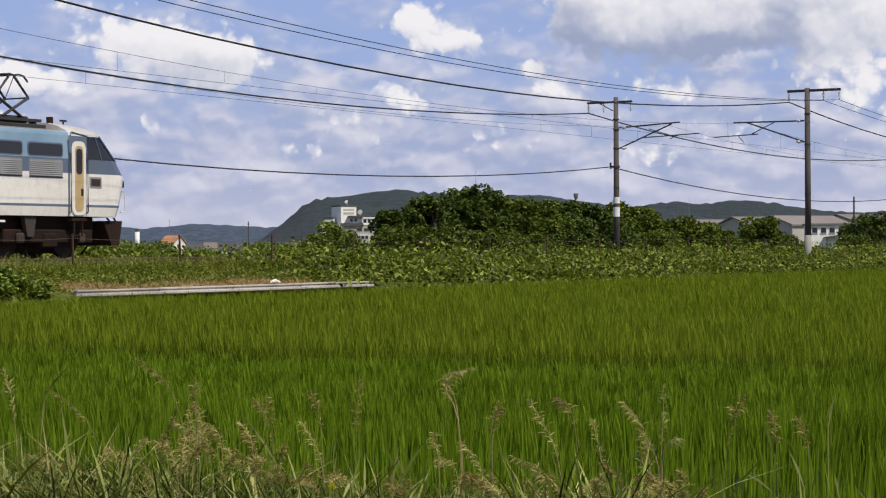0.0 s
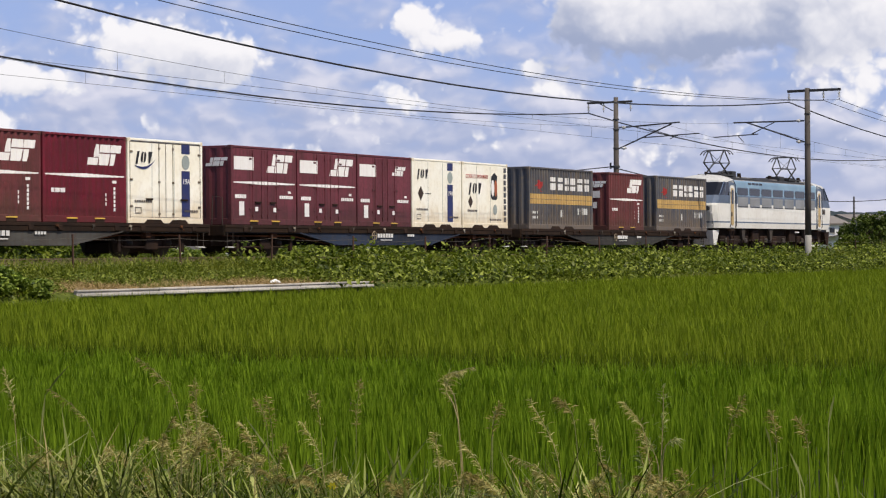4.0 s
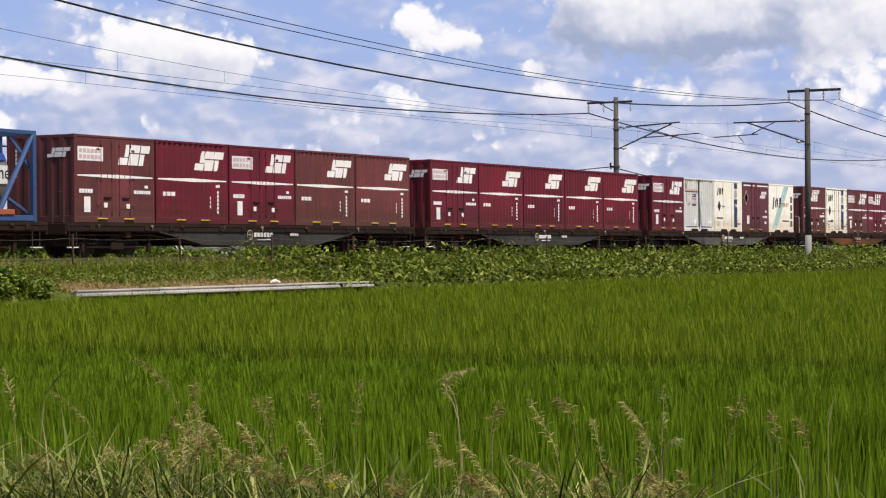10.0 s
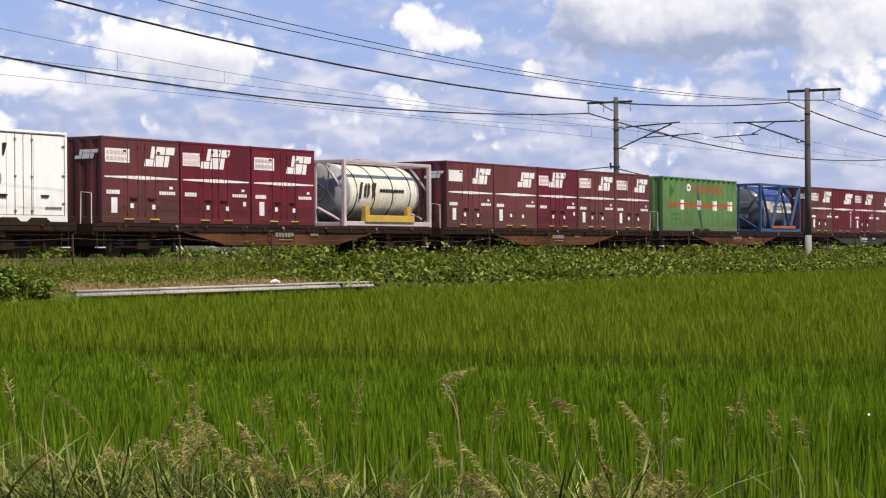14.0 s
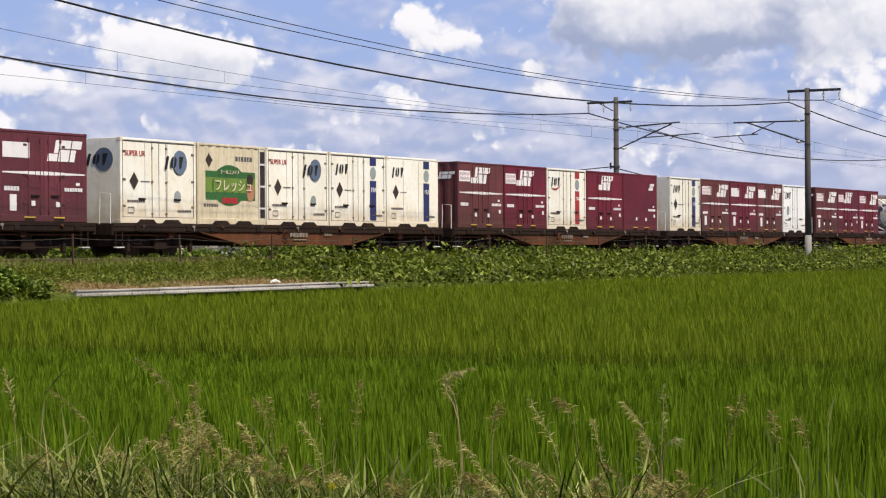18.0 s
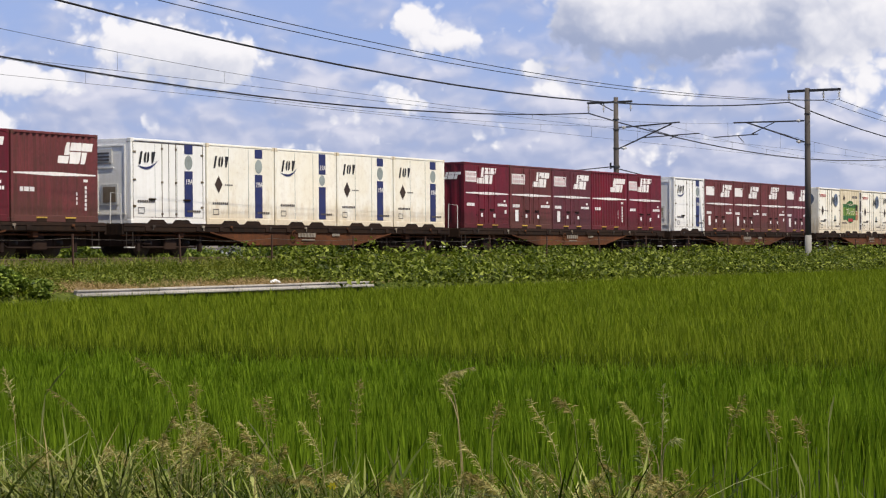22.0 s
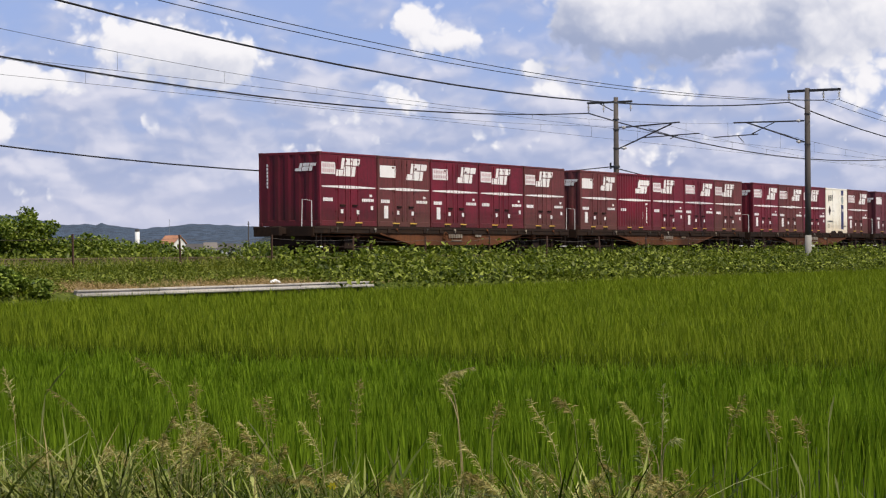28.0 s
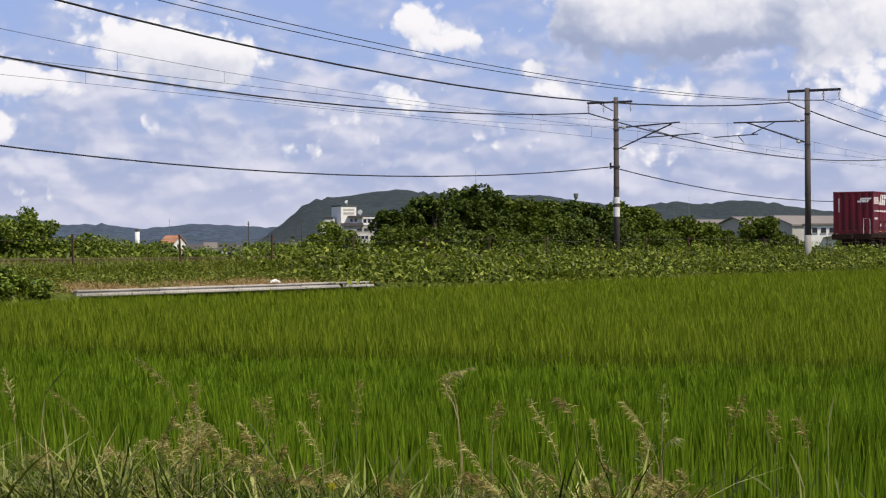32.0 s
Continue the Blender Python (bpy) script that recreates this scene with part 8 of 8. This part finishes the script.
def plant_row():
    rnd = random.Random(31)
    # the thicket behind the line: bearing offset, distance across the track, height, radius
    rows = [
        (688, 12, 3.7, 1.1, "d"), (712, 12, 4.4, 1.2, "d"), (745, 13, 5.2, 1.6, "d"), (772, 12, 5.0, 2.0, "d"), (800, 14, 5.6, 2.5, "d"), (842, 13, 5.9, 2.7, "d"), (880, 13, 5.6, 2.4, "l"), (915, 12, 5.4, 2.4, "l"), (950, 13, 5.2, 2.4, "l"),
        (985, 13, 5.0, 2.4, "d"), (1020, 14, 5.2, 2.4, "d"), (1050, 13, 4.6, 2.3, "d"),
        (718, 9, 3.0, 1.3, "l"), (760, 8.5, 3.2, 1.7, "l"), (800, 9, 3.0, 1.8, "d"), (860, 9, 3.0, 1.8, "l"), (930, 9, 2.8, 1.8, "l"), (1000, 9, 2.9, 1.8, "d"),
        (1112, 13, 5.2, 2.4, "l"), (1145, 13, 4.8, 2.3, "l"), (1175, 14, 4.6, 2.4, "l"), (1205, 13, 4.0, 2.2, "l"), (1235, 14, 4.0, 2.2, "l"), (1265, 14, 3.6, 2.0, "l"), (1085, 10, 3.2, 1.8, "d"), (1150, 9, 3.0, 1.8, "l"),
        (1350, 12, 4.4, 1.9, "l"), (1310, 11, 2.8, 1.8, "l"), (1390, 10, 2.8, 1.8, "l"), (1545, 11, 5.2, 2.6, "d"), (1590, 10, 4.6, 2.6, "d"), (1510, 9, 3.0, 1.6, "l"),
        (28, 9, 4.5, 1.1, "k"), (62, 9, 4.9, 0.9, "k"), (-25, 9, 4.2, 1.3, "k"), (84, 8.5, 3.4, 0.8, "k"), (582, 8, 3.35, 0.85, "k"), (606, 8.5, 3.2, 0.8, "k"), (566, 8, 2.8, 0.7, "k"), (694, 12, 4.3, 0.9, "d"), (690, 10, 3.2, 0.9, "l"),
        (140, 8, 2.6, 1.3, "m"), (185, 8, 2.3, 1.3, "m"), (230, 8.5, 2.3, 1.3, "m"), (275, 8, 2.2, 1.3, "m"), (320, 8.2, 1.9, 1.2, "m"), (410, 9, 2.1, 1.3, "m"), (470, 8.5, 2.2, 1.3, "m"), (530, 8, 2.3, 1.2, "m"), (365, 8.5, 1.9, 1.2, "m"), (640, 8, 2.3, 1.2, "m"),
    ]
    for i, (b, y, h, r, tone) in enumerate(rows):
        a = radians(YAW) + math.atan((b - 784) / 3701.8)
        x = (y - EYE[1]) * math.tan(a)
        big = h > 3.5
        tree("tree" if big else "bush", ("dark green broad-leaved tree in the thicket" if tone == "d" else "mid-green creeper-grown tree in the thicket") if big else "low green broad-leaved bush behind the line", x, y, h * (0.80 if b > 100 else 0.62), r, int((1500 + 900 * r * r * (1.0 if big else 0.8)) * (1.7 if tone in "dl" else 2.8)), {"d": "canopy", "l": "canopy_light", "k": "bush_leaf", "m": "bush_leaf"}[tone], 100 + i, 0.21 if tone in "dl" and big else (0.16 if tone in "dl" else 0.12), big, group="trees behind the line" if big else "bushes behind the line")


plant_row()
for i, (bx, by, bh, br) in enumerate(((33.7, -9.3, 0.62, 0.40), (34.3, -9.2, 0.50, 0.36), (33.0, -8.8, 0.7, 0.4), (34.9, -9.5, 0.36, 0.28))):
    tree("bush", "low dark green leafy bush at the field edge", bx, by, bh, br, 1500, "edge_leaf", 180 + i, 0.10, False, group="bushes at the field edge")


def fan(rng, x0, x1, n):
    """Places on the verge within the stretch that the eye overlooks."""
    x = rng.uniform(x0, x1, n)
    y = EYE[1] + x * rng.uniform(0.20, 0.95, n)
    # the weeds thin out towards the open end of the verge
    keep = ((y - EYE[1]) / x > 0.44) | (rng.random(n) < 0.12)
    x, y = x[keep], y[keep]
    return x, y, np.where(x < 7.3, -1.24, np.maximum(FIELD_Z, -1.24 - (x - 7.3) * 0.3))


def verge_weeds():
    """Tall mixed grass on the verge before the camera."""
    rng = np.random.default_rng(41)

    def sward(name, label, n, x0, x1, length, width, bend, lift, mat, seg=4):
        x, y, z = fan(rng, x0, x1, n)
        n = x.size
        uneven = 0.96 + 0.10 * np.sin(y * 2.1 + x) + 0.10 * np.sin(y * 5.3 + 1)
        ln = (length[0] + (length[1] - length[0]) * rng.random(n) ** 1.7) * uneven
        me = strips(np.stack([x, y, z], 1), rng.uniform(0, 6.28, n), ln, rng.uniform(*width, n), rng.uniform(*bend, n), rng.uniform(*lift, n), mat, name, seg)
        tagged(new(name, me), label, "grass", kind="stuff")

    sward("verge_grass", "mixed green and yellowing grass on the field verge", 6000, 6.9, 8.1, (0.28, 0.68), (0.004, 0.011), (0.2, 1.1), (0.0, 0.4), "grass")
    sward("broad_grass", "pale green broad-bladed grass on the field verge", 3000, 6.9, 7.9, (0.30, 0.74), (0.011, 0.026), (0.5, 1.35), (0.1, 0.6), "broad_blade", 5)
    sward("broad_grass", "long pale arching grass blades on the verge", 520, 6.9, 8.0, (0.40, 0.72), (0.009, 0.020), (0.5, 1.1), (0.1, 0.5), "pale_blade", 6)
    sward("broad_grass", "upright pale green grass blades on the verge", 1300, 6.9, 7.9, (0.42, 0.66), (0.007, 0.016), (0.15, 0.7), (0.0, 0.3), "pale_green", 5)
    sward("dry_grass", "dry straw-coloured stems on the field verge", 900, 6.9, 7.9, (0.35, 0.76), (0.003, 0.008), (0.3, 1.2), (0.1, 0.6), "straw")
    sward("dead_grass", "withered pale grass blades on the verge", 520, 6.9, 7.9, (0.32, 0.70), (0.006, 0.014), (0.5, 1.3), (0.2, 0.7), "pale_blade", 5)


verge_weeds()


def paddy_edge():
    """Dark blades where the near paddy meets the verge, added as shade among stems."""
    rng = np.random.default_rng(47)
    n = 14000
    x = rng.uniform(8.1, 9.1, n)
    y = EYE[1] + x * rng.uniform(0.20, 0.95, n)
    me = strips(np.stack([x, y, np.full(n, FIELD_Z)], 1), rng.uniform(0, 6.28, n), rng.uniform(0.28, 0.56, n), rng.uniform(0.006, 0.014, n), rng.uniform(0.0, 0.4, n), rng.uniform(0.0, 0.2, n), "shade_grass", "paddy_edge_grass", 2)
    tagged(new("paddy_edge_grass", me), "dark green blades added for shade at the paddy edge", "grass", kind="stuff")


paddy_edge()


ACROSS = np.array([math.cos(radians(YAW)), -math.sin(radians(YAW)), 0.0])            # to the right of the eye's aim


def stalk(name, label, foot, path, head_from, seed, fluff, stem_mat="straw", head_mat="seedhead", thin=1.0):
    """One stem of tall grass from its foot along a path of points, with a loose feathery head from head_from (0 to 1) to the tip."""
    rng = np.random.default_rng(seed)
    ob = tagged(new(name), label, "grass", "tall stalks on the verge")
    ob.location = foot
    P = np.array([np.array(p) - np.array(foot) for p in path])
    u0 = np.linspace(0, 1, len(P))
    # a smooth run through the points
    uu = np.linspace(0, 1, 13)
    run = np.stack([np.interp(uu, u0, P[:, j]) for j in range(3)], 1)
    for _ in range(2):
        run[1:-1] = (run[:-2] + 2 * run[1:-1] + run[2:]) / 4
    part("stem", Geo().tube([tuple(p) for p in run], [thin * (0.0022 - 0.0013 * i / 12) for i in range(13)], 5), stem_mat, ob)
    k = fluff
    u = head_from + (1 - head_from) * rng.random(k)
    c = np.stack([np.interp(u, uu, run[:, j]) for j in range(3)], 1)
    rel = (u - head_from) / (1 - head_from)
    size = 0.012 + 0.032 * np.sin(math.pi * np.clip(0.12 + 0.80 * rel, 0, 1))
    along = np.stack([np.interp(np.minimum(u + 0.06, 1), uu, run[:, j]) - np.interp(u - 0.02, uu, run[:, j]) for j in range(3)], 1)
    along /= np.maximum(np.linalg.norm(along, axis=1), 1e-4)[:, None]
    out = rng.normal(0, 1, (k, 3)) * np.array([[1, 1, 0.5]])
    way = along * 0.75 + out * 0.42 + np.array([[0, 0, -0.35]])
    way /= np.linalg.norm(way, axis=1)[:, None]
    ln = size * rng.uniform(0.5, 1.3, k)
    side = np.cross(way, rng.normal(0, 1, (k, 3)))
    side /= np.linalg.norm(side, axis=1)[:, None]
    wd = rng.uniform(0.0024, 0.0050, k)[:, None]
    mid = c + way * ln[:, None] * 0.55 + np.array([[0, 0, -0.002]])
    tip = c + way * ln[:, None] + np.array([[0, 0, -1.0]]) * (ln * 0.25)[:, None]
    v = np.stack([c, mid - side * wd / 2, mid + side * wd / 2, tip], 1).reshape(-1, 3)
    off = (np.arange(k) * 4)[:, None]
    tris = np.concatenate([off + np.array([[0, 1, 2]]), off + np.array([[1, 3, 2]])], 0)
    put("seed_head", raw_mesh("seed_head", v, np.zeros((0, 4), int), tris, head_mat), ob)
    return ob


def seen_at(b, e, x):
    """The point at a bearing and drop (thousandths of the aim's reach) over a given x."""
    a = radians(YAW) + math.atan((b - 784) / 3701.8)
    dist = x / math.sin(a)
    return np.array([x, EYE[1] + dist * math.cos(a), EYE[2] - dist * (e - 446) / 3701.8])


def tall_stalks():
    rnd = random.Random(77)

    brown = "tall grass stalk with loose brown seed head"
    pale = "tall grass stalk with pale straw seed head"
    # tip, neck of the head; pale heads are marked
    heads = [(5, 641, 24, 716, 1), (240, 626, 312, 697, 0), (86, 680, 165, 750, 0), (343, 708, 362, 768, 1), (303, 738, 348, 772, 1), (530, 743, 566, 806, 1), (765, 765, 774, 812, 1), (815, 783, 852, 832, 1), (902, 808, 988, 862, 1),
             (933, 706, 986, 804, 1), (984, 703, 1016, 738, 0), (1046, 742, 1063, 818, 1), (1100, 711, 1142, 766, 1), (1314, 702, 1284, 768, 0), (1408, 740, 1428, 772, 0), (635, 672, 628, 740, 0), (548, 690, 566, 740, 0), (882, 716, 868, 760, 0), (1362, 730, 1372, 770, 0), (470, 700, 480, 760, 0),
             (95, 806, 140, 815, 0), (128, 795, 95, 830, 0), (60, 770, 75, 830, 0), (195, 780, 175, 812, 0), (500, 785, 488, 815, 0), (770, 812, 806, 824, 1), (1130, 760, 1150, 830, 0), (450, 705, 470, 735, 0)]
    for i in range(30):
        b, e = rnd.gauss(338, 42), rnd.gauss(768, 24)
        heads.append((b, e, b + rnd.uniform(-38, 46), e + rnd.uniform(18, 50), rnd.random() < 0.35))
    for cb, ce, n in ((190, 800, 4), (525, 838, 7), (590, 846, 6), (705, 862, 8), (855, 848, 12), (940, 850, 5), (1060, 846, 7), (1130, 858, 8), (1190, 850, 3), (60, 800, 4), (450, 815, 5), (1245, 860, 2)):
        for i in range(n):
            b, e = rnd.gauss(cb, 20), rnd.gauss(ce, 11)
            heads.append((b, e, b + rnd.uniform(-34, 38), e + rnd.uniform(8, 34), rnd.random() < 0.3))
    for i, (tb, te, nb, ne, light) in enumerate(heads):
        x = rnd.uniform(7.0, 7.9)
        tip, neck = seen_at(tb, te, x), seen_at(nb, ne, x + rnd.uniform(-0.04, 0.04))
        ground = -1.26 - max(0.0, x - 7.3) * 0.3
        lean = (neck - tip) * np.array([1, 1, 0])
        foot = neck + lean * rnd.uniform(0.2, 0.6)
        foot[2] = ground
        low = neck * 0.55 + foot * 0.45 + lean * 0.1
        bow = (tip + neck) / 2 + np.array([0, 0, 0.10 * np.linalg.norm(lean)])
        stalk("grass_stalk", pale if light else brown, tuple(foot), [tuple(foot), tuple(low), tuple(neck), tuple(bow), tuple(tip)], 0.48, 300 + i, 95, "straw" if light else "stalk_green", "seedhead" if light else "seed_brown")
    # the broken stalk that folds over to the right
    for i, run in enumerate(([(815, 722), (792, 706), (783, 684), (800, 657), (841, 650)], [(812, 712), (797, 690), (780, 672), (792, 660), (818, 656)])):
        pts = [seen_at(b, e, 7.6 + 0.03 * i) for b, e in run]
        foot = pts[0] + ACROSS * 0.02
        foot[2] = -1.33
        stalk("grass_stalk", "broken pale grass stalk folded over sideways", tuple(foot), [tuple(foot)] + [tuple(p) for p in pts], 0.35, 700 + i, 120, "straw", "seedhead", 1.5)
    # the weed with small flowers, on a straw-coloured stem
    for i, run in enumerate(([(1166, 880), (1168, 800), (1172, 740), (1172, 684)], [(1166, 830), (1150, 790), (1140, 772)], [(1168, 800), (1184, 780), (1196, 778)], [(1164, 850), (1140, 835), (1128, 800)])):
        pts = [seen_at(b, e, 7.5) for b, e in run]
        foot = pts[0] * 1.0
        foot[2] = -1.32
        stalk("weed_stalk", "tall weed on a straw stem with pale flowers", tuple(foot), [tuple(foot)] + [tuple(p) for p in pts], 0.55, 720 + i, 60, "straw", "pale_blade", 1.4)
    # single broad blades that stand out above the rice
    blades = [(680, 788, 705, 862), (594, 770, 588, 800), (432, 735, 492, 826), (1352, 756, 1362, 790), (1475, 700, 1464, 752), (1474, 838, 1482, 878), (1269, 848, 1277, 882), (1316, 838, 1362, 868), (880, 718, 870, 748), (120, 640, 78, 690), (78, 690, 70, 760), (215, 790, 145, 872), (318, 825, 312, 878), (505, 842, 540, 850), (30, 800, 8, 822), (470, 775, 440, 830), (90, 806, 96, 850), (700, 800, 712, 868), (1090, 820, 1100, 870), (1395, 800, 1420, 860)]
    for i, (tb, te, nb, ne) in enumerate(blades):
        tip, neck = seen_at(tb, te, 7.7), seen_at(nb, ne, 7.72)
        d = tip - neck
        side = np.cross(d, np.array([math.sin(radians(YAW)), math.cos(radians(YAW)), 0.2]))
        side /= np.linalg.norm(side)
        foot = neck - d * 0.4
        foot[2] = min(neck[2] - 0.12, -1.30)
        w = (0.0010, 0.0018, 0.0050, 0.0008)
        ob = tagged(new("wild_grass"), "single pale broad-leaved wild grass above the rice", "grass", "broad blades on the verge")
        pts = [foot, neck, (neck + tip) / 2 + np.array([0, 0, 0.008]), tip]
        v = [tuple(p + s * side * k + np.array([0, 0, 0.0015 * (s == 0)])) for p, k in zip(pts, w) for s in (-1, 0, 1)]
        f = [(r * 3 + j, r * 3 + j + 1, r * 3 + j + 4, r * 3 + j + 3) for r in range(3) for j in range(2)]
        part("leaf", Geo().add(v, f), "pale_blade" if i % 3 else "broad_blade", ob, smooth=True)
    flower = tagged(new("flower"), "small yellow wild flower in the verge", "flower")
    a = radians(YAW) + math.atan((585 - 784) / 3701.8)
    flower.location = (6.9, EYE[1] + 6.9 / math.tan(a), -1.3)
    top = 0.10 - 6.9 / math.sin(a) * (858 - 446) / 3701.8 + 1.3
    part("stem", Geo().tube([(0, 0, -0.02), (0.01, 0, top / 2), (0, 0, top)], 0.003, 5), "weed", flower)
    up, across = Vector((-0.30, -0.20, 0.93)), Vector(ACROSS)
    for i in range(6):
        def rim(turn, r):
            return tuple(Vector((0, 0, top)) + across * (r * math.cos(turn)) + up * (r * math.sin(turn)))
        an = i * math.pi / 3
        part("petal", Geo().add([(0, 0, top), rim(an - 0.45, 0.013), rim(an, 0.019), rim(an + 0.45, 0.013)], [(0, 1, 2, 3)]), "petal", flower)


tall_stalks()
# ---- a white butterfly over the rice ----
def make_butterfly():
    ob = tagged(new("butterfly"), "small white butterfly flying over the rice", "butterfly")
    part("abdomen", Geo().tube([(-0.008, 0, 0), (0, 0, 0.001), (0.007, 0, 0)], [0.0008, 0.0016, 0.0008], 6), "ink", ob)
    for side in (-1, 1):
        v = [(0.004, 0.001 * side, 0.001), (0.010, 0.013 * side, 0.011), (0.002, 0.016 * side, 0.012), (-0.002, 0.010 * side, 0.008), (-0.009, 0.010 * side, 0.007), (-0.004, 0.001 * side, 0.001)]
        part("wing", Geo().add(v, [(0, 1, 2, 3), (0, 3, 4, 5)]).add([(x, y, z + 0.0004) for x, y, z in v], [(0, 1, 2, 3), (0, 3, 4, 5)]), "scrap_white", ob)
    return ob


BUTTERFLY = make_butterfly()
# seconds, bearing and drop; it rests among the blades between its two flights
FLIGHT = [(0.0, 980, 930), (0.6, 1045, 735), (0.8, 1088, 650), (1.0, 1142, 636), (1.2, 1195, 630), (1.5, 1258, 636), (1.8, 1319, 647), (2.0, 1352, 663), (2.3, 1385, 760), (3.0, 1400, 930), (13.2, 1410, 930), (13.7, 1490, 745), (14.0, 1537, 736), (14.2, 1560, 750), (14.6, 1640, 745), (32.0, 1660, 800)]
# ---- a swallow that crosses the sky after the train ----
def make_bird():
    ob = tagged(new("bird"), "small dark swallow gliding over the line", "bird")
    part("torso", Geo().tube([(-0.08, 0, 0), (-0.03, 0, 0.004), (0.03, 0, 0.006), (0.075, 0, 0.004), (0.09, 0, 0)], [0.006, 0.018, 0.022, 0.015, 0.003], 8), "feather", ob, smooth=True)
    for side in (-1, 1):
        part("wing", Geo().prism([(0.04, 0.01 * side), (0.045, 0.08 * side), (-0.03, 0.17 * side), (-0.005, 0.08 * side), (-0.015, 0.01 * side)], 0.010, 0.014, "z"), "feather", ob)
        part("tail", Geo().prism([(-0.075, 0.004 * side), (-0.15, 0.03 * side), (-0.08, 0.014 * side)], 0.0, 0.003, "z"), "feather", ob)
    return ob


BIRD = make_bird()
PASSAGE = [(0.0, -900, 330), (28.5, -620, 320), (29.6, -110, 292), (30.2, 333, 284), (30.5, 555, 264), (30.7, 699, 278), (31.0, 1000, 273), (31.3, 1275, 268), (31.6, 1560, 262), (32.0, 1950, 255)]
# ---- the train runs past ----
def motions():
    times = [0, 4, 8, 12, 16, 20, 24, 28, 32]
    for ob, s, z in RIDERS:
        walk(ob, [(t, Matrix.Translation((train_x(t) + s, 0.0, z))) for t in times])
    walk(BUTTERFLY, [(t, Matrix.Translation(Vector(seen_at(b, e, 10.6))) @ pose(0, 0, 0, 8, 5, -28)) for t, b, e in FLIGHT])
    walk(BIRD, [(t, Matrix.Translation(Vector(seen_at(b, e, 60.0))) @ pose(0, 0, 0, 12, 0, -29)) for t, b, e in PASSAGE])


motions()
